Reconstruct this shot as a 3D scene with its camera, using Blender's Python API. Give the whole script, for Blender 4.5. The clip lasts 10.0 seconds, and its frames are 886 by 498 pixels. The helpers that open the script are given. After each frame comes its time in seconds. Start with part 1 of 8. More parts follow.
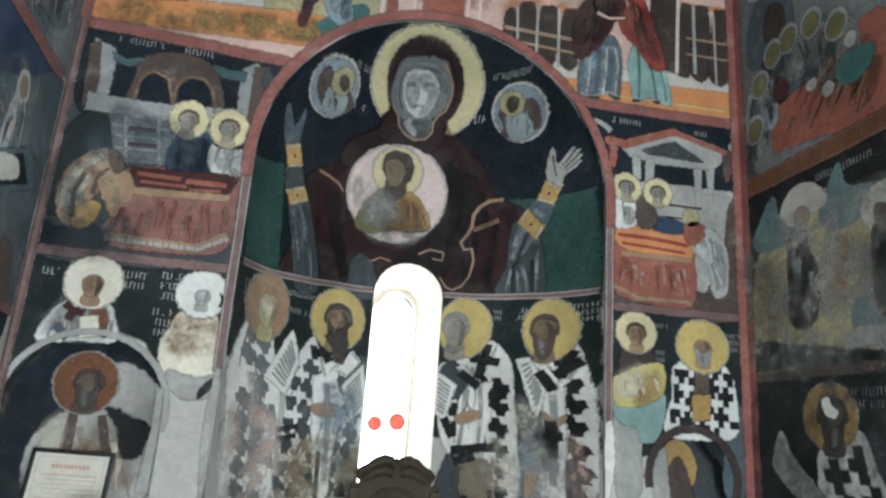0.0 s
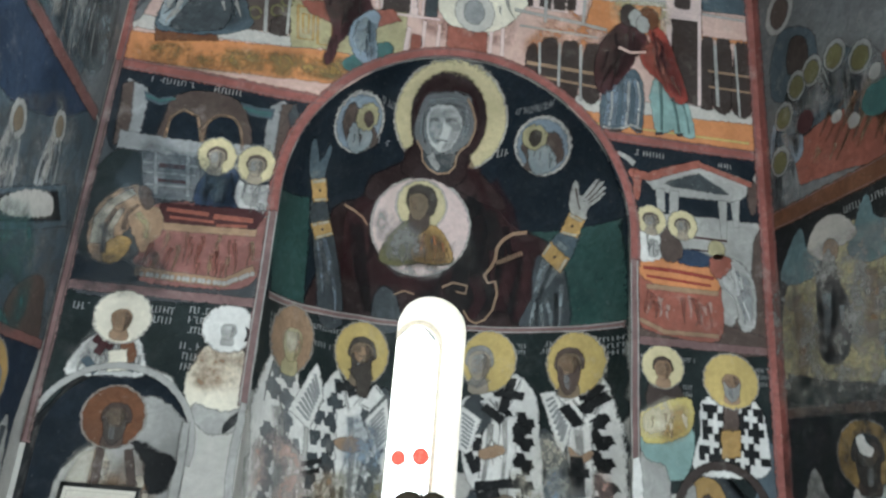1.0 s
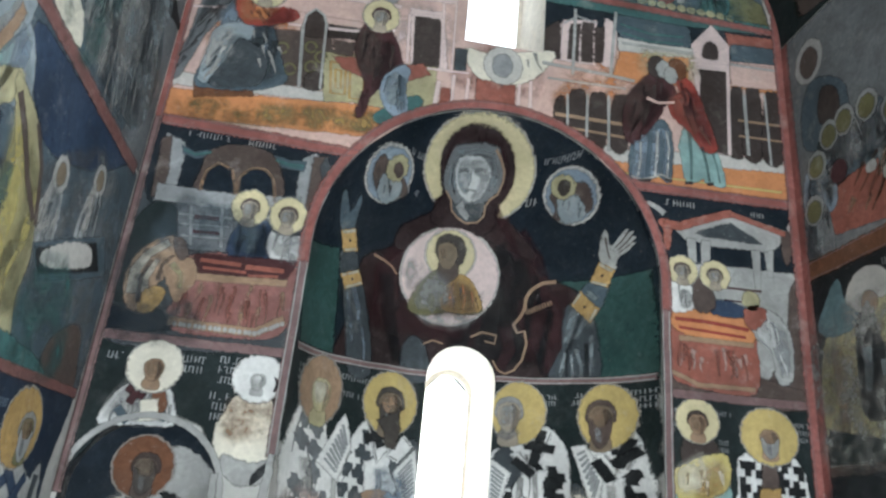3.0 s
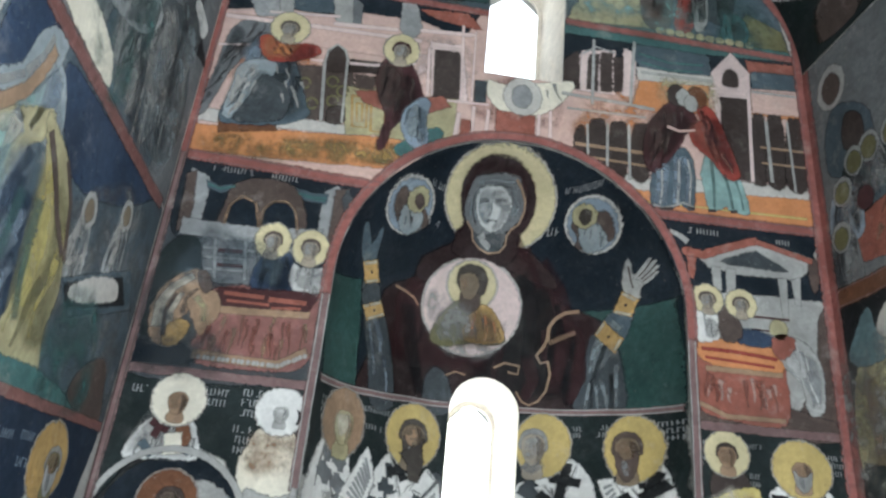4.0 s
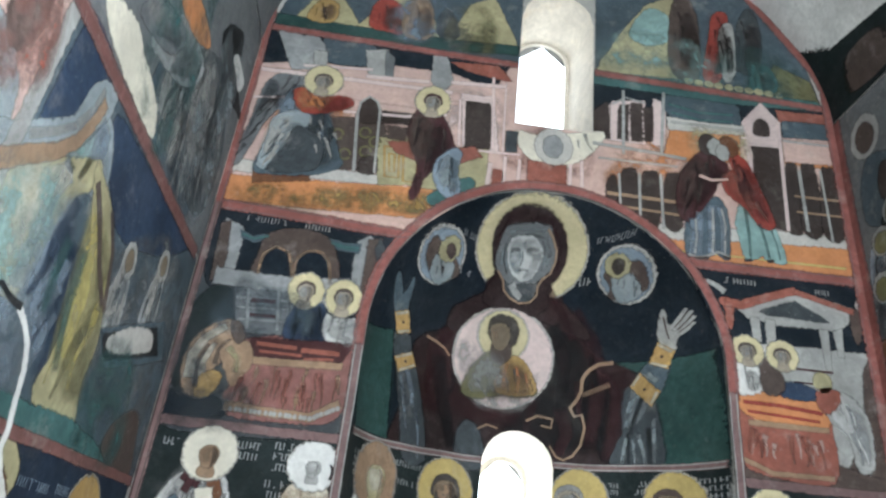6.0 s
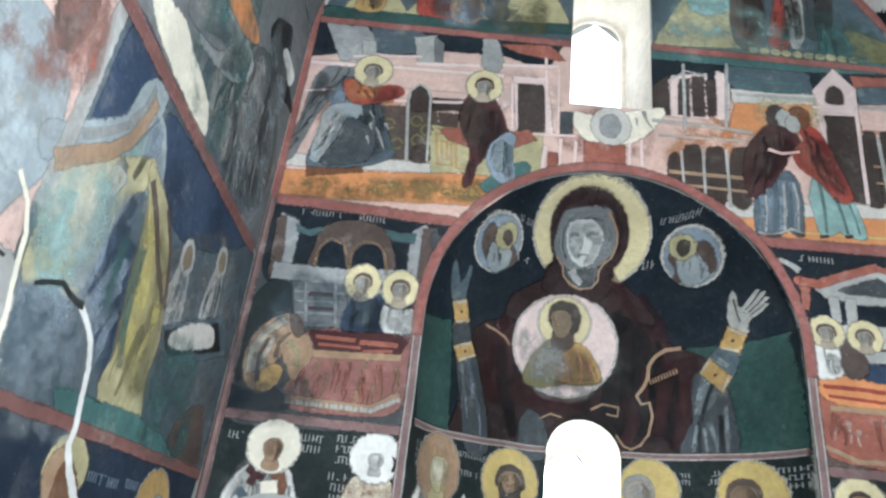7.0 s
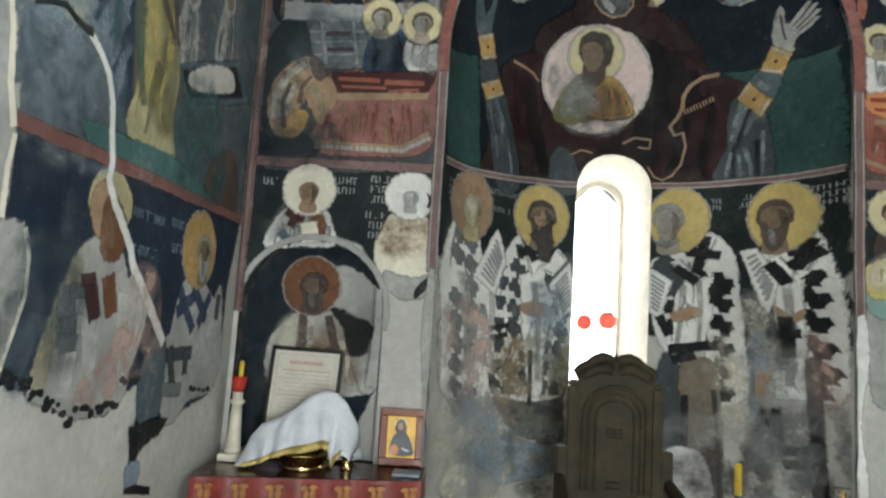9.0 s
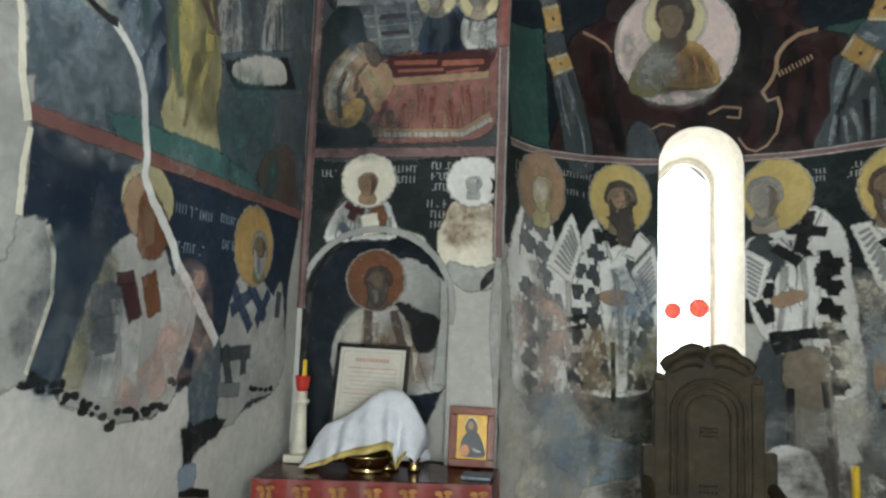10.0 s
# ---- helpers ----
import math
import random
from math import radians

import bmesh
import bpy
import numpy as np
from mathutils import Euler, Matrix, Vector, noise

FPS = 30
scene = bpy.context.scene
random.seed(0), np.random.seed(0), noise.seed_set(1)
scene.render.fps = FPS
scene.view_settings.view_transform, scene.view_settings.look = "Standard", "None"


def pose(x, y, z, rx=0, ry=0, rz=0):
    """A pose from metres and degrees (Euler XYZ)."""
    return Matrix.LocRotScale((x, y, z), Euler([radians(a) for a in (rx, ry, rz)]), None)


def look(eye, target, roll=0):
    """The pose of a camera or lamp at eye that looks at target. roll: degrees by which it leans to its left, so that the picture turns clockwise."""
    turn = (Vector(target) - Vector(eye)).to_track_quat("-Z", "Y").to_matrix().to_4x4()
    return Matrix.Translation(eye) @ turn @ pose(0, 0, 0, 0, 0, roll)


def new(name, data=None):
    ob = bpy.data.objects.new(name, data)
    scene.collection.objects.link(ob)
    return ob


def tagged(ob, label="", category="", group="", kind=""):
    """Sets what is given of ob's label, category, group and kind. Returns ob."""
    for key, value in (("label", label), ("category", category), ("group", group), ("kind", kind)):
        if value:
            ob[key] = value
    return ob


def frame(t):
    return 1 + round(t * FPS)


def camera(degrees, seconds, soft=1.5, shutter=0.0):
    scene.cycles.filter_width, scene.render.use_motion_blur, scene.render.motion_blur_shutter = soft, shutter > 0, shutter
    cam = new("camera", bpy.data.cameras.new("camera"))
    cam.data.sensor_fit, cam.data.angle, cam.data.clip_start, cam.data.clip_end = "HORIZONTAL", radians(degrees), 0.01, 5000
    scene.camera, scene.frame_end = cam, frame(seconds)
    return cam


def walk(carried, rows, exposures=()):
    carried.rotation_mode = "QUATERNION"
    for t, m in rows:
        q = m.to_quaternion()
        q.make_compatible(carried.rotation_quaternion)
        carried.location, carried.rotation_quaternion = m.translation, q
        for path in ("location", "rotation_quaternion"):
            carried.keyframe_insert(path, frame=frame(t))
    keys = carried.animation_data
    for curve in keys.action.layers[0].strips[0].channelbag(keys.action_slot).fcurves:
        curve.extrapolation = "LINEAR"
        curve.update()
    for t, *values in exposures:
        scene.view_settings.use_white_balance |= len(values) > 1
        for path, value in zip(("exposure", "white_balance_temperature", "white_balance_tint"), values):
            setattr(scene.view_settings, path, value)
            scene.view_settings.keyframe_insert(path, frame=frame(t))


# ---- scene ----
cam = camera(64.9, 10.0, soft=2.5)
PATH = [
    (0, (-0.741, -3.797, 1.598), (-0.347, -1.908, 2.122), 4.1),
    (0.5, (-0.743, -3.809, 1.606), (-0.398, -1.927, 2.188), 4.5),
    (1, (-0.76, -3.809, 1.615), (-0.436, -1.929, 2.217), 4.5),
    (1.5, (-0.759, -3.815, 1.615), (-0.455, -1.939, 2.238), 4.7),
    (2, (-0.751, -3.827, 1.621), (-0.481, -1.963, 2.295), 4.7),
    (2.5, (-0.751, -3.83, 1.634), (-0.509, -1.97, 2.328), 5.1),
    (4, (-0.761, -3.834, 1.661), (-0.61, -2.0, 2.444), 5.8),
    (4.5, (-0.761, -3.856, 1.648), (-0.673, -2.036, 2.473), 5.7),
    (5, (-0.78, -3.847, 1.664), (-0.729, -2.041, 2.521), 6.3),
    (5.2, (-0.798, -3.839, 1.647), (-0.729, -2.041, 2.52), 6.1),
    (6.5, (-0.887, -3.759, 1.691), (-0.795, -1.979, 2.598), 6.6),
    (7, (-0.854, -3.723, 1.698), (-0.926, -1.919, 2.558), 6.9),
    (7.5, (-0.819, -3.676, 1.674), (-0.866, -1.802, 2.372), 6.4),
    (8, (-0.82, -3.6, 1.63), (-1.011, -1.671, 2.124), 6.8),
    (8.5, (-0.877, -3.585, 1.569), (-0.951, -1.611, 1.877), 4.6),
    (9, (-0.906, -3.579, 1.542), (-0.976, -1.594, 1.78), 3.6),
    (9.5, (-0.869, -3.519, 1.526), (-1.01, -1.539, 1.77), 2.3),
    (10, (-0.779, -3.356, 1.537), (-1.117, -1.397, 1.75), 2.2),
]
walk(cam, [(t, look(eye, target, roll)) for t, eye, target, roll in PATH],
     exposures=[(0.0, 0.28, 6050, 10), (2.5, 0.34, 5950, 12), (5.0, 0.36, 6000, 13), (6.5, 0.62, 6000, 13),
                (7.0, 0.78, 5950, 13), (7.5, 0.5, 6000, 13), (8.0, 0.36, 6200, 10), (8.5, 0.08, 6500, 10), (10.0, -0.08, 6450, 10)])

# ---- light: a dull sky outside, daylight through the windows and the west door ----
world = bpy.data.worlds.new("sky")
scene.world = world
world.use_nodes = True
sky = world.node_tree.nodes.new("ShaderNodeTexSky")
sky.sky_type, sky.sun_disc = "NISHITA", False
sky.sun_elevation, sky.sun_rotation = radians(38), radians(150)
world.node_tree.links.new(sky.outputs["Color"], world.node_tree.nodes["Background"].inputs["Color"])
world.node_tree.nodes["Background"].inputs["Strength"].default_value = 0.12

sun = new("sun", bpy.data.lights.new("sun", "SUN"))
sun.data.energy, sun.data.angle, sun.data.color = 1.0, radians(12), (1.0, 0.96, 0.9)
sun.matrix_world = look((6, -10, 12), (0, 0, 0))


def daylight(x, y, z, target, w, h, watts, color=(0.93, 1.0, 1.0)):
    """The sky's light in one opening."""
    lamp = new("daylight", bpy.data.lights.new("daylight", "AREA"))
    lamp.data.shape, lamp.data.size, lamp.data.size_y = "RECTANGLE", w, h
    lamp.data.energy, lamp.data.color = watts, color
    lamp.matrix_world = look((x, y, z), target)
    return lamp


daylight(-0.03, 1.34, 2.0, (-0.03, 0, 2.0), 0.7, 2.2, 40)        # apse window
daylight(-0.05, 0.62, 5.7, (-0.05, 0, 5.7), 0.9, 2.4, 22)         # window high in the east wall
daylight(0.2, -7.75, 1.4, (0.2, 0, 2.6), 1.5, 2.5, 400)            # west door
daylight(2.75, -4.7, 3.2, (-2.0, -2.6, 3.4), 0.9, 1.7, 400)         # south windows
daylight(2.75, -6.1, 3.2, (-2.0, -2.8, 3.4), 0.9, 1.7, 150)

# ---- materials ----
def material(name, color, rough=0.7, metal=0.0, mottle=0.25, scale=3.0, grain=40.0, bump=0.15, wear=0.0,
             worn=(0.46, 0.44, 0.40), wear_scale=5.0, haze=0.0):
    """A painted, plastered or solid surface: broad stains, fine grain and patches worn through to another colour."""
    m = bpy.data.materials.new(name)
    m.use_nodes = True
    t = m.node_tree
    b = t.nodes["Principled BSDF"]
    b.inputs["Roughness"].default_value, b.inputs["Metallic"].default_value = rough, metal
    pos = t.nodes.new("ShaderNodeNewGeometry").outputs["Position"]

    def nz(s, detail, r=0.6):
        n = t.nodes.new("ShaderNodeTexNoise")
        n.inputs["Scale"].default_value, n.inputs["Detail"].default_value, n.inputs["Roughness"].default_value = s, detail, r
        t.links.new(pos, n.inputs["Vector"])
        return n.outputs["Fac"]

    def span(value, a, c, lo, hi):
        r = t.nodes.new("ShaderNodeMapRange")
        for k, v in zip(("From Min", "From Max", "To Min", "To Max"), (a, c, lo, hi)):
            r.inputs[k].default_value = v
        t.links.new(value, r.inputs["Value"])
        return r.outputs["Result"]

    def mix(fac, a, c, kind="MIX"):
        x = t.nodes.new("ShaderNodeMix")
        x.data_type, x.blend_type = "RGBA", kind
        for v, k in ((fac, 0), (a, 6), (c, 7)):
            if isinstance(v, (int, float)):
                x.inputs[k].default_value = v
            elif isinstance(v, tuple):
                x.inputs[k].default_value = (*v, 1)
            else:
                t.links.new(v, x.inputs[k])
        return x.outputs[2]

    broad, fine = nz(scale, 6), nz(grain, 4)
    dark = tuple(c * (1 - 1.3 * mottle) for c in color)
    light = tuple(min(1, c * (1 + mottle) + 0.03 * mottle) for c in color)
    col = mix(span(broad, 0.3, 0.7, 0, 1), dark, light)
    col = mix(span(fine, 0.35, 0.7, 0, 0.5), col, tuple(c * 0.72 for c in color))
    streak = nz(11.0, 5, 0.55)
    streak.node.inputs["Distortion"].default_value = 1.6
    col = mix(span(streak, 0.38, 0.66, 0, 0.55 if mottle > 0.3 else 0.28), col, tuple(c * 0.55 for c in color))
    if wear:
        col = mix(span(nz(wear_scale, 9, 0.72), 0.56, 0.72, 0, wear), col, worn)
        col = mix(span(nz(wear_scale * 7, 5, 0.7), 0.62, 0.72, 0, wear), col, worn)
    if haze:                                               # lime bloom and rubbed patches that cross from colour to colour
        col = mix(span(nz(1.7, 7, 0.66), 0.40, 0.78, 0, haze), col, (0.30, 0.325, 0.33))
        col = mix(span(nz(7.5, 6, 0.7), 0.52, 0.80, 0, haze), col, (0.26, 0.25, 0.235))
    b.inputs["Specular IOR Level"].default_value = 0.3
    t.links.new(col, b.inputs["Base Color"])
    t.links.new(span(broad, 0.3, 0.7, max(0, rough - 0.12), min(1, rough + 0.1)), b.inputs["Roughness"])
    if bump:
        bn = t.nodes.new("ShaderNodeBump")
        bn.inputs["Strength"].default_value, bn.inputs["Distance"].default_value = bump, 0.01
        t.links.new(nz(grain * 0.5, 6), bn.inputs["Height"])
        t.links.new(bn.outputs["Normal"], b.inputs["Normal"])
    return m


INK = {
    "navy": (0.0045, 0.011, 0.019), "nightblue": (0.012, 0.024, 0.045), "drab": (0.19, 0.155, 0.115), "blue": (0.03, 0.052, 0.095), "slate": (0.075, 0.105, 0.125), "steel": (0.24, 0.30, 0.36),
    "green": (0.028, 0.072, 0.064), "teal": (0.06, 0.145, 0.14), "pale_teal": (0.26, 0.40, 0.38), "darkgreen": (0.008, 0.0155, 0.0155),
    "maroon": (0.026, 0.013, 0.013), "wine": (0.060, 0.020, 0.022), "red": (0.30, 0.055, 0.04), "brick": (0.30, 0.105, 0.075),
    "band": (0.29, 0.105, 0.088), "pinkband": (0.20, 0.125, 0.12), "oldband": (0.20, 0.092, 0.080), "mist": (0.29, 0.335, 0.35), "greyface": (0.56, 0.57, 0.55), "rosered": (0.25, 0.115, 0.10), "orange": (0.58, 0.245, 0.10), "pink": (0.58, 0.41, 0.355), "rose": (0.66, 0.53, 0.50),
    "gold": (0.52, 0.40, 0.15), "palegold": (0.60, 0.53, 0.32), "ochre": (0.42, 0.27, 0.10), "tan": (0.33, 0.22, 0.14), "rust": (0.155, 0.066, 0.032), "dullblue": (0.12, 0.19, 0.205),
    "cream": (0.72, 0.68, 0.56), "white": (0.70, 0.70, 0.67), "grey": (0.30, 0.31, 0.31), "midgrey": (0.16, 0.17, 0.175), "stone": (0.38, 0.38, 0.36),
    "skin": (0.20, 0.155, 0.105), "wornskin": (0.36, 0.31, 0.24), "paleskin": (0.36, 0.36, 0.34), "darkskin": (0.075, 0.05, 0.038), "hair": (0.06, 0.05, 0.042), "greyhair": (0.25, 0.25, 0.24),
    "black": (0.010, 0.011, 0.012), "brown": (0.05, 0.036, 0.031), "umber": (0.09, 0.065, 0.055), "olive": (0.16, 0.15, 0.07), "dusk": (0.05, 0.06, 0.066),
    "yellow": (0.52, 0.44, 0.16), "straw": (0.42, 0.38, 0.22), "line": (0.52, 0.50, 0.46),
}
WEAR = {"white": 0.45, "navy": 0.05, "nightblue": 0.08, "darkgreen": 0.05, "green": 0.14, "black": 0.12, "wine": 0.10, "maroon": 0.08, "blue": 0.2, "brown": 0.15}
made_inks = {}


def brushed(m, thin):
    """Lets the coat run out raggedly at its rim and, where thin, show what lies under it."""
    t = m.node_tree
    b, out = t.nodes["Principled BSDF"], t.nodes["Material Output"]
    b.inputs["Specular IOR Level"].default_value = 0.12
    at = t.nodes.new("ShaderNodeAttribute")
    at.attribute_name = "full"
    n = t.nodes.new("ShaderNodeTexNoise")
    n.inputs["Scale"].default_value, n.inputs["Detail"].default_value, n.inputs["Roughness"].default_value = (5.0, 8, 0.72) if thin is True else (9.0, 5, 0.6) if thin else (38.0, 5, 0.65)
    t.links.new(t.nodes.new("ShaderNodeNewGeometry").outputs["Position"], n.inputs["Vector"])
    r = t.nodes.new("ShaderNodeMapRange")
    for k, v in zip(("From Min", "From Max", "To Min", "To Max"), (0.42, 0.66, 0, 0.85) if thin is True else (0.32, 0.68, 0.30, 0.72) if thin else (0.3, 0.7, -0.42, 0.42)):
        r.inputs[k].default_value = v
    t.links.new(n.outputs["Fac"], r.inputs["Value"])
    a = t.nodes.new("ShaderNodeMath")
    a.operation, a.use_clamp = ("MULTIPLY" if thin else "ADD"), True
    t.links.new(at.outputs["Fac"], a.inputs[0])
    t.links.new(r.outputs["Result"], a.inputs[1])
    fac = a.outputs[0]
    if not thin:
        e = t.nodes.new("ShaderNodeMapRange")
        e.inputs["From Min"].default_value, e.inputs["From Max"].default_value = 0.04, 0.72
        t.links.new(fac, e.inputs["Value"])
        fac = e.outputs["Result"]
    mixer, clear = t.nodes.new("ShaderNodeMixShader"), t.nodes.new("ShaderNodeBsdfTransparent")
    t.links.new(fac, mixer.inputs[0])
    t.links.new(clear.outputs[0], mixer.inputs[1])
    t.links.new(b.outputs[0], mixer.inputs[2])
    t.links.new(mixer.outputs[0], out.inputs["Surface"])
    return m


def ink(name, thin=False):
    """The limewash paint of the frescoes in one colour, mottled and rubbed."""
    if (name, thin) not in made_inks:
        made_inks[name, thin] = brushed(material("fresco_" + name, INK[name], 0.72, mottle=0.36 if max(INK[name]) < 0.45 else 0.2, scale=2.6, grain=34, bump=0.12,
                                                 wear=WEAR.get(name, 0.32), wear_scale=4.2, haze=0.055), thin)
    return made_inks[name, thin]


PLASTER = material("lime_plaster", (0.47, 0.46, 0.425), 0.85, mottle=0.16, scale=2.0, grain=26, bump=0.35, wear=0.35, worn=(0.33, 0.32, 0.29))
WHITEWASH = material("whitewash", (0.62, 0.61, 0.58), 0.85, mottle=0.14, scale=3.0, grain=30, bump=0.3)
REVEAL = material("window_plaster", (0.72, 0.66, 0.56), 0.85, mottle=0.14, scale=5.0, grain=30, bump=0.3, wear=0.3, worn=(0.6, 0.45, 0.25))
STONE_FLOOR = material("floor_stone", (0.24, 0.23, 0.21), 0.6, mottle=0.3, scale=1.5, grain=20, bump=0.3)
DARK_WOOD = material("dark_wood", (0.052, 0.041, 0.024), 0.6, mottle=0.4, scale=9, grain=60, bump=0.3)
DARK_WOOD.node_tree.nodes["Principled BSDF"].inputs["Specular IOR Level"].default_value = 0.12
IRON = material("iron", (0.04, 0.04, 0.042), 0.45, 0.7)

# ---- the sizes of the church ----
X_NORTH, X_SOUTH, Y_WEST = -2.09, 2.02, -7.5
APSE_R, APSE_DEEP, APSE_BOW, APSE_Z = 1.065, 0.84, 0.7, 3.06          # half width, depth, fullness of the curve, height where the half dome starts
VAULT_X, VAULT_R, VAULT_RISE, SPRING = -0.035, 2.055, 1.75, 5.0
OUTER = 1.25                                            # outer face of the east wall
NICHE_DEEP = 0.13
UPPER_OUTER = 0.46                                      # the wall is thinner above the apse roof


def part(name, bm, mat, parent=None, label="", smooth=False):
    me = bpy.data.meshes.new(name)
    bm.to_mesh(me)
    bm.free()
    me.materials.append(mat)
    if smooth:
        me.polygons.foreach_set("use_smooth", [True] * len(me.polygons))
    ob = new(name, me)
    if parent:
        ob.parent = parent
        ob.matrix_parent_inverse = parent.matrix_basis.inverted()
    return tagged(ob, label)


def quads(bm, rows):
    """Faces over a net of places: rows of equal length."""
    vs = [[bm.verts.new(p) for p in r] for r in rows]
    for a, b in zip(vs, vs[1:]):
        for i in range(len(a) - 1):
            bm.faces.new((a[i], a[i + 1], b[i + 1], b[i]))


def box(bm, x0, x1, y0, y1, z0, z1, bevel=0.0, m=None):
    v = bmesh.ops.create_cube(bm, size=1)["verts"]
    for p in v:
        p.co = ((x0, x1)[p.co.x > 0], (y0, y1)[p.co.y > 0], (z0, z1)[p.co.z > 0])
    if bevel:
        edges = list({e for p in v for e in p.link_edges})
        v = bmesh.ops.bevel(bm, geom=edges, offset=bevel, segments=2, affect="EDGES", profile=0.6)["verts"]
    if m is not None:
        bmesh.ops.transform(bm, matrix=m, verts=v)


def lathe(bm, profile, x, y, z, n=24, squash=1.0):
    """A turned body from (radius, height) pairs."""
    quads(bm, [[(x + r * math.cos(a), y + squash * r * math.sin(a), z + h) for a in (2 * math.pi * k / n for k in range(n + 1))] for r, h in profile])
    bmesh.ops.remove_doubles(bm, verts=bm.verts, dist=1e-5)


def arch_top(c, half, zc, rise):
    return lambda x: zc + rise * math.sqrt(max(0.0, 1 - ((x - c) / half) ** 2))


# openings: left, right, bottom, top as a function of x
APSE = (-APSE_R, APSE_R, 0.0, arch_top(0, APSE_R, APSE_Z, APSE_R))
NICHE_A = (-2.065, -1.315, 0.86, arch_top(-1.69, 0.375, 1.62, 0.36))
NICHE_B = (1.36, 1.88, 0.95, arch_top(1.62, 0.26, 1.47, 0.26))
HIGH_WIN = (-0.285, 0.255, 4.63, arch_top(-0.015, 0.27, 5.62, 0.27))
LOW_WIN = (-0.233, 0.241, 0.98, arch_top(0.004, 0.237, 2.515, 0.235))


def vault_z(x):
    return SPRING + VAULT_RISE * math.sqrt(max(0.0, 1 - ((x - VAULT_X) / VAULT_R) ** 2))


def apse_y(x, z):
    r = (x / APSE_R) ** 2 + (max(0.0, z - APSE_Z) / APSE_R) ** 2
    return APSE_DEEP * max(0.0, 1 - r) ** APSE_BOW


def sheet(bm, xs, bottom, top, holes, place, step=99.0):
    """A sheet over x and height with arched holes, laid in place by place(x, z)."""
    cuts = sorted(set(xs) | {h[k] for h in holes for k in (0, 1) if xs[0] < h[k] < xs[-1]})
    for x0, x1 in zip(cuts, cuts[1:]):
        if x1 - x0 < 1e-6:
            continue
        mid = (x0 + x1) / 2
        here = sorted((h for h in holes if h[0] < mid < h[1]), key=lambda h: h[2])
        lo = [(bottom, bottom)] + [(h[3](x0), h[3](x1)) for h in here]
        hi = [(h[2], h[2]) for h in here] + [(top(x0), top(x1))]
        for (a0, a1), (b0, b1) in zip(lo, hi):
            if max(b0 - a0, b1 - a1) < 1e-4:
                continue
            n = max(1, math.ceil(max(b0 - a0, b1 - a1) / step))
            quads(bm, [[place(x0, a0 + (b0 - a0) * k / n), place(x1, a1 + (b1 - a1) * k / n)] for k in range(n + 1)])
    bmesh.ops.remove_doubles(bm, verts=bm.verts, dist=1e-4)


def outline(hole, n=20):
    x0, x1, z0, top = hole
    xs = [x0 + (x1 - x0) * (0.5 - 0.5 * math.cos(math.pi * k / n)) for k in range(n + 1)]
    return [(x0, z0)] + [(x, top(x)) for x in xs] + [(x1, z0), (x0, z0)]


def steps(a, b, d):
    n = max(1, round((b - a) / d))
    return [a + (b - a) * k / n for k in range(n + 1)]


# ---- walls, vault, floor ----
bm = bmesh.new()
sheet(bm, steps(X_NORTH, X_SOUTH, 0.04), 0.0, vault_z, (APSE, NICHE_A, NICHE_B, HIGH_WIN), lambda x, z: (x, 0, z))
sheet(bm, steps(X_NORTH - 0.6, X_SOUTH + 0.6, 0.3), -0.2, lambda x: 4.4, ((-0.2, 0.15, 1.1, arch_top(-0.025, 0.175, 2.47, 0.17)),), lambda x, z: (x, OUTER, z))
sheet(bm, steps(X_NORTH - 0.6, X_SOUTH + 0.6, 0.3), 4.4, lambda x: 7.2, ((-0.28, 0.178, 4.92, arch_top(-0.051, 0.229, 5.58, 0.2)),), lambda x, z: (x, UPPER_OUTER, z))
quads(bm, [[(X_NORTH - 0.6, UPPER_OUTER, 4.4), (X_SOUTH + 0.6, UPPER_OUTER, 4.4)], [(X_NORTH - 0.6, OUTER, 4.4), (X_SOUTH + 0.6, OUTER, 4.4)]])
for hole, deep in ((NICHE_A, NICHE_DEEP), (NICHE_B, NICHE_DEEP)):
    o = outline(hole)
    bm.faces.new([bm.verts.new((x, deep, z)) for x, z in o[:-1]])
wall_east = tagged(part("wall_east", bm, PLASTER), "pale lime-plastered east wall with apse arch and niches", "wall", kind="structure")
# dark niche reveals: paint, with the shadow under the arch put into its colour
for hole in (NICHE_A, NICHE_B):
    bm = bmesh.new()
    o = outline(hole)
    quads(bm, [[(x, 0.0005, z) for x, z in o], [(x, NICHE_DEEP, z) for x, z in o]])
    part("niche_reveal", bm, material("niche_shaded_paint", (0.035, 0.038, 0.042), 0.8, mottle=0.4, scale=6, wear=0.5), wall_east, "niche reveal in dark paint with its shadow put into the colour")

bm = bmesh.new()
sheet(bm, [-APSE_R * math.cos(math.pi * k / 72) for k in range(73)], 0.0, APSE[3], (LOW_WIN,), lambda x, z: (x, apse_y(x, z) + 0.012, z), 0.04)
apse_wall = tagged(part("wall_apse", bm, PLASTER, smooth=True), "curved plaster apse wall with half dome above", "wall", kind="structure")


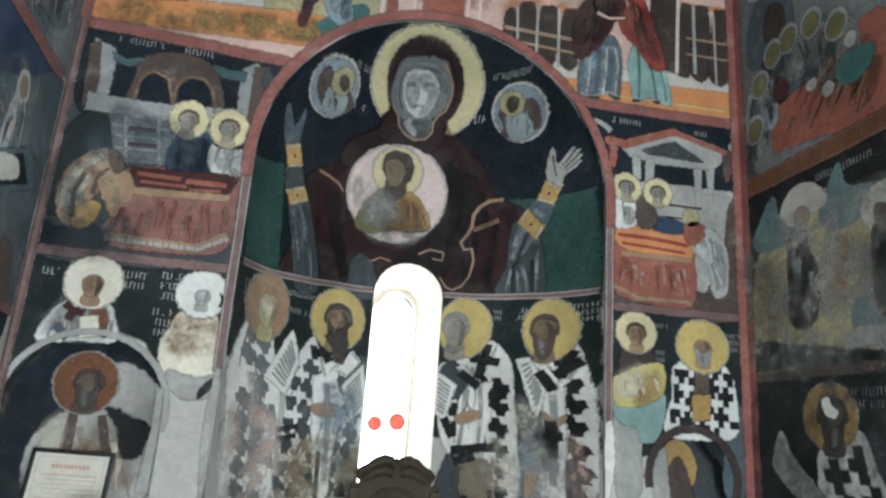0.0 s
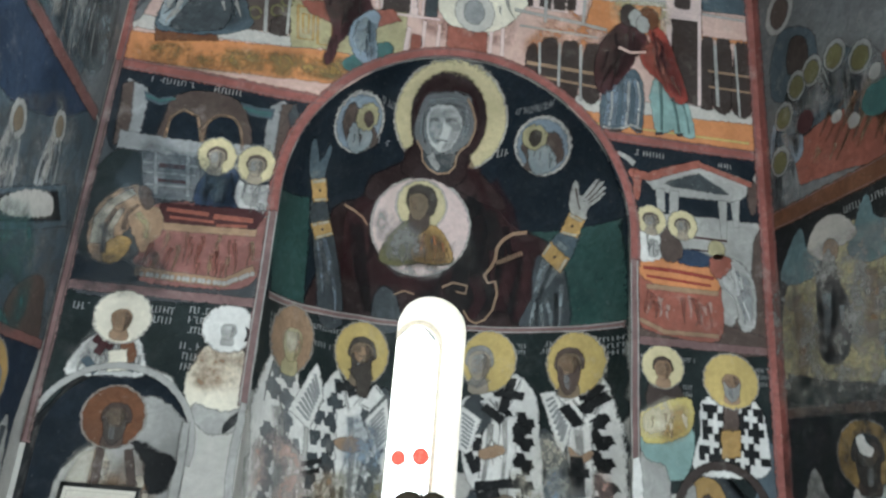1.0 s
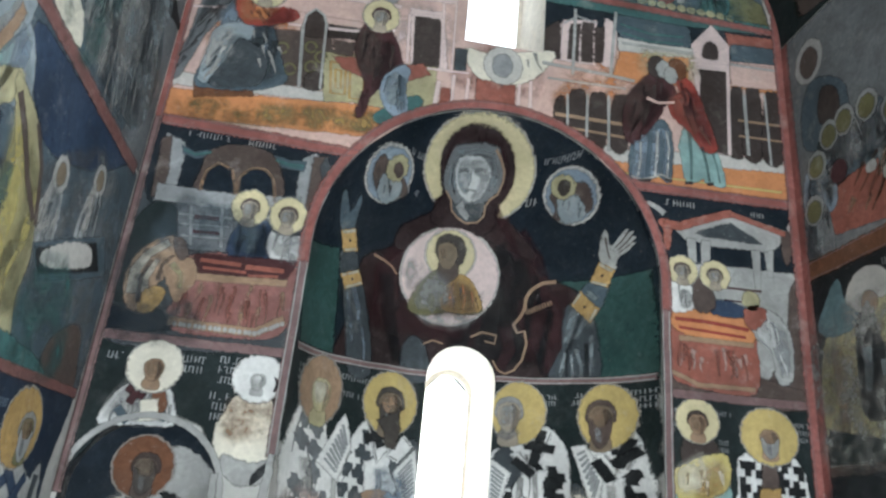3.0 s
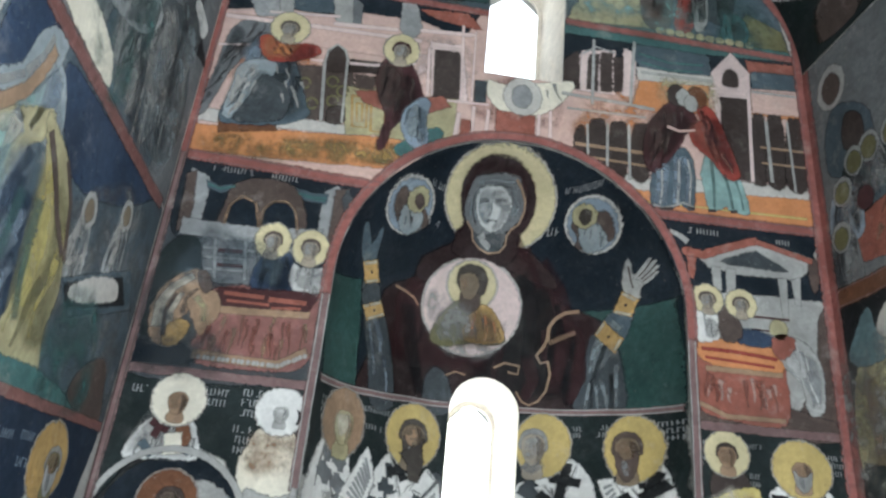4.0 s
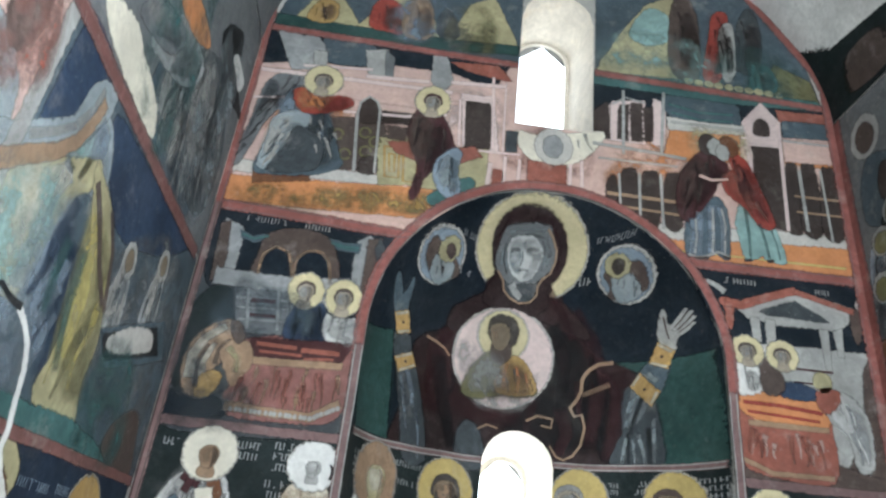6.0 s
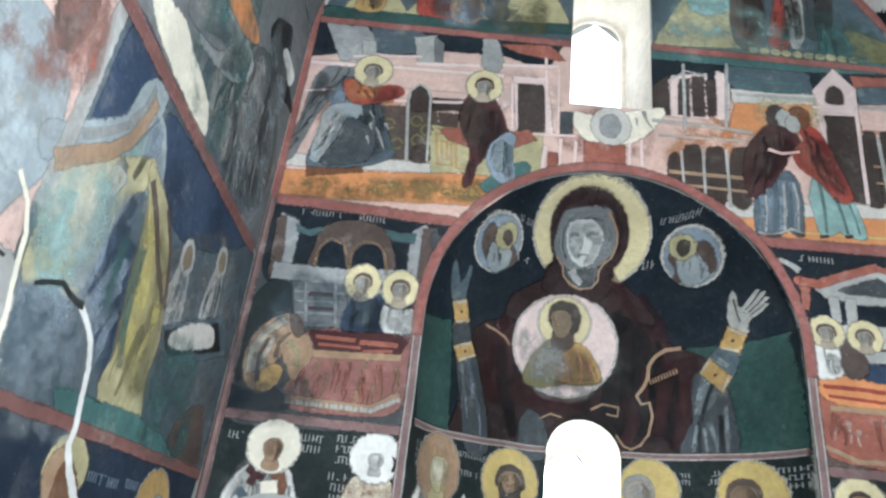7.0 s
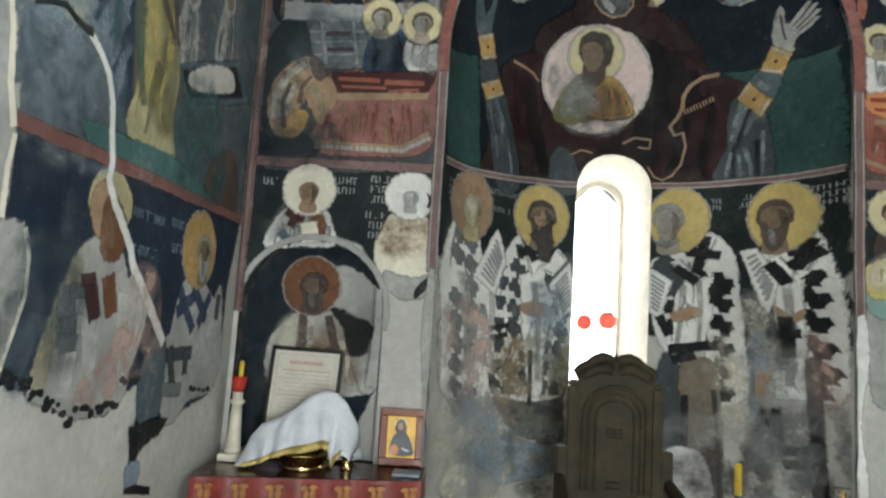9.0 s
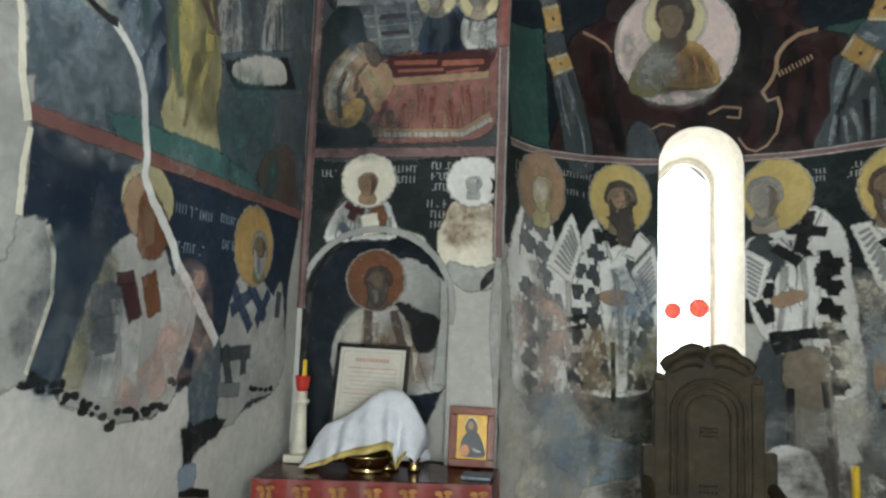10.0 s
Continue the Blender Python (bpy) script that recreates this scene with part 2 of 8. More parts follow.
def window(name, hole, inner_y, out, label, outer=OUTER):
    """A splayed window through the wall: reveal, frame, bars and pane."""
    win = tagged(new(name), label, "window", kind="structure")
    o = outline(hole)
    x0, x1, z0, z1, rise = out
    c = outline((x0, x1, z0, arch_top((x0 + x1) / 2, (x1 - x0) / 2, z1, rise)))
    bm = bmesh.new()
    quads(bm, [[(x + (u - x) * f, inner_y(x, z) * (1 - f) + (outer - 0.04) * f + 0.006 * noise.noise((x * 9, z * 9, f * 9)), z + (w - z) * f)
                for (x, z), (u, w) in zip(o, c)] for f in (0, 0.25, 0.5, 0.75, 1)])
    part("window_reveal", bm, REVEAL, win, "whitewashed splayed window reveal", True)
    bm = bmesh.new()
    mx, mz = (x0 + x1) / 2, (z0 + z1 + rise) / 2
    quads(bm, [[(x, outer - 0.05, z) for x, z in c], [(mx + (x - mx) * 0.88, outer - 0.05, mz + (z - mz) * 0.96) for x, z in c],
               [(mx + (x - mx) * 0.88, outer - 0.02, mz + (z - mz) * 0.96) for x, z in c]])
    part("window_frame", bm, REVEAL, win, "thin pale window frame")
    bm = bmesh.new()
    bm.faces.new([bm.verts.new((x, outer - 0.03, z)) for x, z in c[:-1]])
    glass = bpy.data.materials.get("window_glass") or bpy.data.materials.new("window_glass")
    glass.use_nodes = True
    g = glass.node_tree.nodes["Principled BSDF"]
    g.inputs["Transmission Weight"].default_value, g.inputs["Roughness"].default_value, g.inputs["IOR"].default_value = 1.0, 0.02, 1.01
    pane = part("pane", bm, glass, win)
    pane.visible_shadow = False
    return win


window("window_1", LOW_WIN, apse_y, (-0.2, 0.15, 1.1, 2.47, 0.17), "tall arched apse window full of bright daylight")
window("window_2", HIGH_WIN, lambda x, z: 0.0, (-0.28, 0.178, 4.92, 5.58, 0.2), "arched window high in the east wall, glaring with daylight", UPPER_OUTER)

bm = bmesh.new()
quads(bm, [[(X_NORTH, 0, 0), (X_NORTH, 0, SPRING)], [(X_NORTH, Y_WEST, 0), (X_NORTH, Y_WEST, SPRING)]])
quads(bm, [[(X_NORTH - 0.6, OUTER, -0.2), (X_NORTH - 0.6, OUTER, 7.2)], [(X_NORTH - 0.6, Y_WEST, -0.2), (X_NORTH - 0.6, Y_WEST, 7.2)]])
wall_north = tagged(part("wall_north", bm, PLASTER), "pale plastered north wall with damaged frescoes", "wall", kind="structure")
SOUTH_WIN = tuple((y - 0.4, y + 0.4, 2.3, arch_top(y, 0.4, 3.7, 0.4)) for y in (-6.1, -4.7))
bm = bmesh.new()
sheet(bm, steps(Y_WEST, 0, 0.1), 0, lambda y: SPRING, SOUTH_WIN, lambda y, z: (X_SOUTH, y, z))
sheet(bm, steps(Y_WEST, OUTER, 0.4), -0.2, lambda y: 7.2, SOUTH_WIN, lambda y, z: (X_SOUTH + 0.6, y, z))
for hole in SOUTH_WIN:
    o = outline(hole)
    quads(bm, [[(X_SOUTH, y, z) for y, z in o], [(X_SOUTH + 0.6, y, z) for y, z in o]])
wall_south = tagged(part("wall_south", bm, PLASTER), "painted south wall with two windows in the nave", "wall", kind="structure")
DOOR = (-0.5, 0.9, 0.0, arch_top(0.2, 0.7, 2.2, 0.35))
bm = bmesh.new()
sheet(bm, steps(X_NORTH, X_SOUTH, 0.1), 0, vault_z, (DOOR,), lambda x, z: (x, Y_WEST, z))
sheet(bm, steps(X_NORTH - 0.6, X_SOUTH + 0.6, 0.3), -0.2, lambda x: 7.2, (DOOR,), lambda x, z: (x, Y_WEST - 0.3, z))
o = outline(DOOR)
quads(bm, [[(x, Y_WEST, z) for x, z in o], [(x, Y_WEST - 0.3, z) for x, z in o]])
tagged(part("wall_west", bm, PLASTER), "plain plastered west wall with an open doorway", "wall", kind="structure")

bm = bmesh.new()
for grow in (0.010, 0.35):
    quads(bm, [[(VAULT_X + (VAULT_R + grow) * math.cos(radians(a)), y, SPRING + (VAULT_RISE + grow) * math.sin(radians(a))) for a in range(0, 181, 5)]
               for y in steps(Y_WEST, 0, 0.5)])
ceiling = tagged(part("ceiling", bm, PLASTER, smooth=True), "plastered barrel vault with faded frescoes", "vault", kind="structure")
bm = bmesh.new()
box(bm, X_NORTH - 0.6, X_SOUTH + 0.6, Y_WEST - 0.3, OUTER, -0.2, 0)
floor = tagged(part("floor", bm, STONE_FLOOR), "worn grey stone floor", "floor", kind="structure")
bm = bmesh.new()
quads(bm, [[(-300, -300, -0.25), (300, -300, -0.25)], [(-300, 300, -0.25), (300, 300, -0.25)]])
tagged(part("ground", bm, material("grass_ground", (0.07, 0.09, 0.04), 0.9)), "grassy ground outside the church", "ground", kind="structure")

# ---- frescoes: flat paint on the walls ----
def on_wall(s, u, v, d):
    """A place on a wall, d metres before it. s: E east (x, z), A apse (x, z), N north (y, z), S south (y, z), V vault (angle, y), P, Q backs of the niches."""
    if s == "E":
        return (u, -d, v)
    if s == "P":
        return (u, NICHE_DEEP - d, v)
    if s == "Q":
        return (u, NICHE_DEEP - d, v)
    if s == "N":
        return (X_NORTH + d, u, v)
    if s == "S":
        return (X_SOUTH - d, u, v)
    if s == "V":
        return (VAULT_X + (VAULT_R - d) * math.cos(radians(u)), v, SPRING + (VAULT_RISE - d) * math.sin(radians(u)))
    h = max(0.0, v - APSE_Z)
    r = math.hypot(u, h) / APSE_R
    if r > 0.9985:
        u, h = u * 0.9985 / r, h * 0.9985 / r
        v = APSE_Z + h if v > APSE_Z else v
    w = max(0.003, 1 - (u * u + h * h) / APSE_R ** 2)
    y = APSE_DEEP * w ** APSE_BOW
    k = 2 * APSE_DEEP * APSE_BOW * w ** (APSE_BOW - 1) / APSE_R ** 2
    n = Vector((k * u, 1, k * h)).normalized()
    return (u - d * n.x, y - d * n.y, v - d * n.z)


def curve_round(pts, n=5):
    """A smooth closed line through the given corners."""
    out, k = [], len(pts)
    for i in range(k):
        p0, p1, p2, p3 = (Vector(pts[(i + j) % k]) for j in (-1, 0, 1, 2))
        for s in range(n):
            t = s / n
            out.append(0.5 * (2 * p1 + (p2 - p0) * t + (2 * p0 - 5 * p1 + 4 * p2 - p3) * t * t + (3 * p1 - p0 - 3 * p2 + p3) * t ** 3))
    return [(p.x, p.y) for p in out]


def uneven(pts, size, seed=0.0, gap=0.05):
    """The outline with short steps and a hand's unevenness."""
    out = []
    for (a, b), (c, d) in zip(pts, pts[1:] + pts[:1]):
        n = max(1, min(60, int(math.hypot(c - a, d - b) / gap)))
        for k in range(n):
            u, v = a + (c - a) * k / n, b + (d - b) * k / n
            w = noise.noise_vector((u * 7 + seed, v * 7, seed)) + 0.6 * noise.noise_vector((u * 23, v * 23 + seed, 3))
            out.append((u + size * w.x, v + size * w.y))
    return out


coats = [0]


def paint_mesh(s, outlines, layer, feather=0.020):
    """Coats of paint with brushed-out rims: full is 1 inside and falls to 0 at the rim."""
    coats[0] += 1
    lift = 0.0015 + (0.0011 if s == "A" else 0.0006) * layer + 0.00002 * (coats[0] % 20)          # no two coats lie in one plane
    bm = bmesh.new()
    high, full = bm.verts.layers.float.new("high"), bm.verts.layers.float.new("full")
    for i, o in enumerate(outlines):
        o = [q for k, q in enumerate(o) if math.hypot(q[0] - o[k - 1][0], q[1] - o[k - 1][1]) > 1e-5]
        n = len(o)
        if n < 3:
            continue
        area = sum(a[0] * b[1] - b[0] * a[1] for a, b in zip(o, o[1:] + o[:1])) / 2
        way = 1 if area > 0 else -1
        round_ = sum(math.hypot(a[0] - b[0], a[1] - b[1]) for a, b in zip(o, o[1:] + o[:1]))
        soft = min(feather, (0.8 if feather < 0.03 else 2.0) * abs(area) / round_) * (4 if s == "V" else 1)
        vs, rim = [], []
        for k, (u, v) in enumerate(o):
            (a, b), (c, d) = o[k - 1], o[(k + 1) % n]
            e, f = Vector((v - b, a - u)).normalized(), Vector((d - v, u - c)).normalized()
            m = e + f
            m = m / max(0.6, m.length_squared / 2) if m.length > 1e-6 else e
            vs.append(bm.verts.new((u, v, 0)))
            rim.append(bm.verts.new((u + way * soft * m.x, v + way * soft * m.y, 0)))
        for c in vs:
            c[full] = 1.0
        for c in vs + rim:
            c[high] = lift + 0.00002 * (i % 12)
        bm.faces.new(vs)
        for k in range(n):
            bm.faces.new((vs[k - 1], vs[k], rim[k], rim[k - 1]))
    us, vs = [c.co.x for c in bm.verts], [c.co.y for c in bm.verts]

    def cut(co, no):
        bmesh.ops.bisect_plane(bm, geom=bm.verts[:] + bm.edges[:] + bm.faces[:], plane_co=(*co, 0), plane_no=(*no, 0))

    if s in "AV":
        bmesh.ops.triangulate(bm, faces=bm.faces)
        su, sv = (1.5, 9.0) if s == "V" else (0.02, 0.02) if max(vs) > APSE_Z else (0.035, 0.045)
        for axis, a, b, st in ((0, min(us), max(us), su), (1, max(min(vs), APSE_Z if s == "A" else -99), max(vs), sv)):
            places = [k * st for k in range(math.ceil(a / st), math.floor(b / st) + 1)]
            if s == "A":                                # closer where the curve is steep
                rim = [0.87, 0.91, 0.95, 0.98, 1.0, 1.02, 1.035, 1.048, 1.057]
                places += [q for q in ([-r for r in rim] + rim if axis == 0 else [APSE_Z + r for r in rim]) if a < q < b]
            for q in places:
                cut((q, 0) if axis == 0 else (0, q), (1, 0) if axis == 0 else (0, 1))
    hole = {"A": LOW_WIN, "E": HIGH_WIN}.get(s)
    if hole and min(us) < hole[1] and max(us) > hole[0] and min(vs) < hole[3]((hole[0] + hole[1]) / 2) and max(vs) > hole[2]:
        if s == "E":
            bmesh.ops.triangulate(bm, faces=bm.faces)
        o = outline(hole, 12)
        for (a, b), (c, d) in zip(o, o[1:]):
            if math.hypot(c - a, d - b) > 1e-5:
                cut((a, b), (b - d, c - a))
        inside = [f for f in bm.faces if hole[0] < f.calc_center_median().x < hole[1]
                  and hole[2] < f.calc_center_median().y < hole[3](f.calc_center_median().x)]
        bmesh.ops.delete(bm, geom=inside, context="FACES")
    if s == "A" and max(vs) > APSE_Z:
        bmesh.ops.triangulate(bm, faces=bm.faces, quad_method="FIXED", ngon_method="BEAUTY")
    if s == "E":                                        # no coat hangs over the mouth of the apse
        for c in bm.verts:
            h = max(0.0, c.co.y - APSE_Z)
            r = math.hypot(c.co.x, h)
            if 0.6 < r < APSE_R - 0.011:
                k = (APSE_R + 0.003) / r
                c.co.x *= k
                c.co.y += h * (k - 1)
    for c in bm.verts:
        c.co = on_wall(s, c.co.x, c.co.y, c[high])
    return bm


def panel(label, group=""):
    return tagged(new("wall_painting"), label, "fresco", group)


def shape(parent, name, s, pts, color, layer=2, rounded=True, wob=0.004, label=""):
    o = curve_round(pts) if rounded else list(pts)
    if wob:
        o = uneven(o, wob, len(pts) * 1.7 + pts[0][0], 0.05 if not rounded else 0.09)
    return part(name, paint_mesh(s, [o], layer), ink(color), parent, label)


FINE = ("fold", "inscription", "cross_pattern", "scroll_writing", "fringe", "fringe_spot", "border_line", "tracery", "finger_line", "rock_edge", "cornice", "course",
        "jamb", "brow_line", "cover_stripe", "throne_panel", "pilaster", "carpet_line", "awning_fold")


def wash(parent, s, pts, color, layer, name="faded_patch", wob=0.03):
    """A thin, patchy coat: faded paint, lime bloom or dirt."""
    o = uneven(curve_round(pts), wob, pts[0][1] * 3, 0.06)
    return part(name, paint_mesh(s, [o], layer, 0.05), ink(color, True), parent)


def marks(parent, name, s, outlines, color, layer, label=""):
    """Brush marks: fine ones in one coat, broad ones each by itself."""
    if outlines and name in FINE:
        return tagged(part(name, paint_mesh(s, outlines, layer), ink(color), parent, label), kind="stuff")
    for o in outlines:
        part(name, paint_mesh(s, [o], layer), ink(color), parent, label)


def soft_marks(parent, name, s, outlines, color, layer):
    """Blended brush marks with feathered rims, as on modelled drapery."""
    return tagged(part(name, paint_mesh(s, outlines, layer, 0.02), ink(color, "soft"), parent), kind="stuff")


def oval(u, v, ru, rv, n=28, a0=0, a1=360):
    return [(u + ru * math.cos(radians(a0 + (a1 - a0) * k / n)), v + rv * math.sin(radians(a0 + (a1 - a0) * k / n))) for k in range(n if a1 - a0 == 360 else n + 1)]


def disc(parent, name, s, u, v, ru, rv, color, layer=2, label="", wob=0.002):
    return shape(parent, name, s, oval(u, v, ru, rv), color, layer, False, wob, label)


def dome_disc(parent, name, u, v, across, along, color, layer=2, label=""):
    """A round struck with a cord on the half dome: half widths across and up along the curve."""
    h = max(0.0, v - APSE_Z)
    k = 2 * APSE_DEEP * APSE_BOW * max(0.003, 1 - (u * u + h * h) / APSE_R ** 2) ** (APSE_BOW - 1) / APSE_R ** 2
    n = Vector((k * u, 1, k * h)).normalized()
    side = Vector((n.y, -n.x, 0)).normalized()
    up = side.cross(n)
    pts = [(u + across * math.cos(a) * side.x + along * math.sin(a) * up.x, v + along * math.sin(a) * up.z) for a in (2 * math.pi * q / 30 for q in range(30))]
    return shape(parent, name, "A", pts, color, layer, False, 0.002, label)


def rect(u0, v0, u1, v1):
    return [(u0, v0), (u1, v0), (u1, v1), (u0, v1)]


def stroke(pts, w0, w1=None, n=4):
    """A brush stroke along a line, of width w0 to w1, as one outline."""
    w1 = w0 if w1 is None else w1
    left, right = [], []
    for i, (u, v) in enumerate(pts):
        a, b = pts[max(0, i - 1)], pts[min(len(pts) - 1, i + 1)]
        du, dv = b[0] - a[0], b[1] - a[1]
        l = math.hypot(du, dv) or 1
        w = (w0 + (w1 - w0) * i / max(1, len(pts) - 1)) / 2
        left.append((u - dv / l * w, v + du / l * w))
        right.append((u + dv / l * w, v - du / l * w))
    return left + right[::-1]


def line(a, b, n=12, sag=0.0, wav=0.0):
    return [(a[0] + (b[0] - a[0]) * k / n + wav * math.sin(k * 1.9), a[1] + (b[1] - a[1]) * k / n - sag * 4 * (k / n) * (1 - k / n)) for k in range(n + 1)]


def band(parent, s, pts, width, color="band", layer=6, edge="pinkband", name="border"):
    """A painted border with a thin pale line along both sides."""
    pts = [(u + 0.004 * noise.noise((u * 5, v * 5, 1)), v + 0.006 * noise.noise((u * 5, v * 5, 2))) for u, v in pts]
    marks(parent, name, s, [stroke(pts, width)], color, layer)
    if edge:
        out = []
        for side in (1, -1):
            a, b = stroke(pts, width)[:len(pts)], stroke(pts, width)[len(pts):][::-1]
            out.append(stroke(a if side > 0 else b, 0.0045))
        marks(parent, "border_line", s, out, edge, layer + 1)


def within(p, poly):
    u, v = p
    c = False
    for (a, b), (e, f) in zip(poly, poly[1:] + poly[:1]):
        if (b > v) != (f > v) and u < (e - a) * (v - b) / (f - b) + a:
            c = not c
    return c


def folds(parent, s, poly, color, layer, count, seed, lean=0.0, width=0.016, length=0.25, name="fold"):
    """Tapered brush strokes that run down a robe, kept inside it."""
    rng = random.Random(seed)
    us, vs = [p[0] for p in poly], [p[1] for p in poly]
    mid = (min(us) + max(us)) / 2
    count, width = round(count * 0.9), width * 1.35
    out = []
    for _ in range(count * 5):
        u, v = rng.uniform(min(us), max(us)), rng.uniform(min(vs), max(vs))
        l = length * rng.uniform(0.5, 1.2)
        k = lean + 0.5 * (u - mid) / max(0.05, max(us) - min(us)) + rng.uniform(-0.12, 0.12)
        bow, bend = rng.uniform(-0.16, 0.16), rng.uniform(-0.06, 0.06)
        pts = [(u + k * l * f + l * (bow * f * (1 - f) * 2 + bend * math.sin(7 * f)), v - l * f) for f in (0, 0.15, 0.3, 0.45, 0.6, 0.8, 1)]
        if all(within(p, poly) for p in pts):
            out.append(stroke(pts, width * rng.uniform(0.6, 1.3), width * 0.15))
        if len(out) >= count:
            break
    if out:
        return tagged(part(name, paint_mesh(s, out, layer, 0.025), ink(color, "soft"), parent), kind="stuff")


def robe(parent, s, pts, color, layer=3, light="", dark="", count=8, seed=1, lean=0.0, width=0.016, length=0.25, name="robe"):
    ob = shape(parent, name, s, pts, color, layer)
    poly = curve_round(pts)
    us, vs = [q[0] for q in pts], [q[1] for q in pts]
    cu, cv = sum(us) / len(us), sum(vs) / len(vs)
    wide, tall = max(us) - min(us), max(vs) - min(vs)
    for tone, side in ((dark, 1), (light, -1)):             # a shaded and a lit side
        if tone and wide > 0.08:
            patch = [(cu + (u - cu) * 0.42 + side * wide * 0.18, cv + (v - cv) * 0.62 - side * tall * 0.05) for u, v in poly[::2]]
            tagged(part("shading", paint_mesh(s, [[q for q in patch if within(q, poly)]], layer + 1, min(0.06, wide * 0.16)), ink(tone, "soft"), parent), kind="stuff")
    if dark:
        folds(parent, s, poly, dark, layer + 1, count, seed, lean, width, length)
    if light:
        folds(parent, s, poly, light, layer + 1, count, seed + 7, lean, width * 0.8, length)
    return ob


def letters(parent, s, u, v, w, h, rows=1, color="line", layer=4, seed=1, gap=0.45):
    """Faded writing that cannot be read: upright bars in rows."""
    rng, out = random.Random(seed), []
    color = {"stone": "grey", "line": "stone"}.get(color, color)
    h *= 0.82
    pitch = h * 0.55
    for r in range(rows):
        x = u
        while x < u + w:
            z = v - r * h * (1 + gap)
            if rng.random() < 0.86:
                out.append(rect(x, z - h * rng.uniform(0.85, 1.0), x + pitch * 0.2, z))
            if rng.random() < 0.6:
                zz = z - h * rng.choice((0.0, 0.45, 0.85))
                out.append(rect(x + pitch * 0.24, zz - h * 0.10, x + pitch * 0.75, zz))
            x += pitch
    return marks(parent, "inscription", s, out, color, layer)


def saint_head(parent, s, u, v, ru, rv, color="gold", face="skin", hair="hair", beard="", layer=4, ring="line", size=0.55, turn=0.0):
    """A head in its nimbus, in plain tones: rim, disc, hair, face with a shaded and a lit side, beard."""
    disc(parent, "halo_rim", s, u, v, ru * 1.04, rv * 1.04, ring, layer)
    disc(parent, "halo", s, u, v, ru, rv, color, layer + 1)
    u, fu, fv = u + turn * ru, ru * size, rv * size
    v -= 0.12 * rv

    def ring_(pts, name, col, lay, soft=False, feather=0.011):
        o = [(u + a * fu, v + b * fv) for a, b in pts]
        return part(name, paint_mesh(s, [curve_round(o, 4)], lay, feather), ink(col, "soft" if soft else False), parent)

    ring_([(-0.45, -0.9), (0.45, -0.9), (0.62, -1.75), (-0.62, -1.75)], "neck", face, layer + 2)
    if hair:
        ring_([(-0.88, -0.1), (-0.98, 0.35), (-0.7, 0.95), (0, 1.18), (0.7, 0.95), (0.98, 0.35), (0.88, -0.1), (0, 0.1)], "hair", hair, layer + 2)
    ring_([(-0.74, -0.2), (-0.78, 0.3), (-0.5, 0.7), (0, 0.8), (0.5, 0.7), (0.78, 0.3), (0.74, -0.2), (0.42, -0.85), (0, -1.05), (-0.42, -0.85)], "face", face, layer + 3)
    if rv > 0.08:
        deep = {"wornskin": "umber", "straw": "tan", "stone": "grey", "olive": "umber"}.get(face, "brown")
        pale = {"wornskin": "stone", "straw": "cream", "stone": "white", "umber": "skin"}.get(face, "tan")
        ring_([(0.25, 0.7), (0.72, 0.3), (0.7, -0.3), (0.3, -0.95), (0.36, -0.1)], "face_shadow", deep, layer + 4, True, 0.02)
        ring_([(-0.5, 0.45), (0.15, 0.55), (0.2, 0.2), (0.05, -0.35), (-0.4, -0.45), (-0.55, 0.0)], "face_light", pale, layer + 4, True, 0.03)
    if beard:
        ring_([(-0.7, 0.0), (-0.45, -0.38), (0, -0.48), (0.45, -0.38), (0.7, 0.0), (0.62, -0.9), (0.25, -1.5), (0, -1.65), (-0.25, -1.5), (-0.62, -0.9)], "beard", beard, layer + 6)
        ring_([(-0.3, -0.55), (0.0, -0.6), (0.05, -1.3), (-0.2, -1.2)], "beard_light", "grey", layer + 7, True, 0.015)


def crosses(parent, s, poly, pitch, color, layer, squeeze=1.0, lean=0.0, seed=0, lost=0.06):
    """The robe's dark crosses, laid corner to corner so that pale crosses of the same size stand between them; arms that leave the robe are cut."""
    us, vs = [p[0] for p in poly], [p[1] for p in poly]
    cu, cv, out, rng, a = (min(us) + max(us)) / 2, max(vs), [], random.Random(seed), pitch * 0.40
    reach = int(max(max(us) - min(us), max(vs) - min(vs)) / a) + 4
    for i in range(-reach, reach):
        for j in range(-reach, reach):
            if (i + j) % 2 or rng.random() < lost:
                continue
            x, y = (2 * i - j + rng.uniform(-0.15, 0.15)) * a, (i + 2 * j + rng.uniform(-0.15, 0.15)) * a
            put = lambda p, q: (cu + squeeze * (x + p * a) + lean * (y + q * a), cv + y + q * a)
            if not within(put(0, 0), poly):
                continue
            o = []
            for k in range(4):
                c, d = ((1, 0), (0, 1), (-1, 0), (0, -1))[k]
                reach_ = 1.38 * rng.uniform(0.9, 1.08)
                arm = [put(0.42 * c + 0.42 * d, 0.42 * d - 0.42 * c), put(reach_ * c + 0.42 * d, reach_ * d - 0.42 * c), put(reach_ * c - 0.42 * d, reach_ * d + 0.42 * c)]
                o += arm if within(arm[1], poly) and within(arm[2], poly) else arm[:1]
            out.append(o)
    return marks(parent, "cross_pattern", s, out, color, layer)

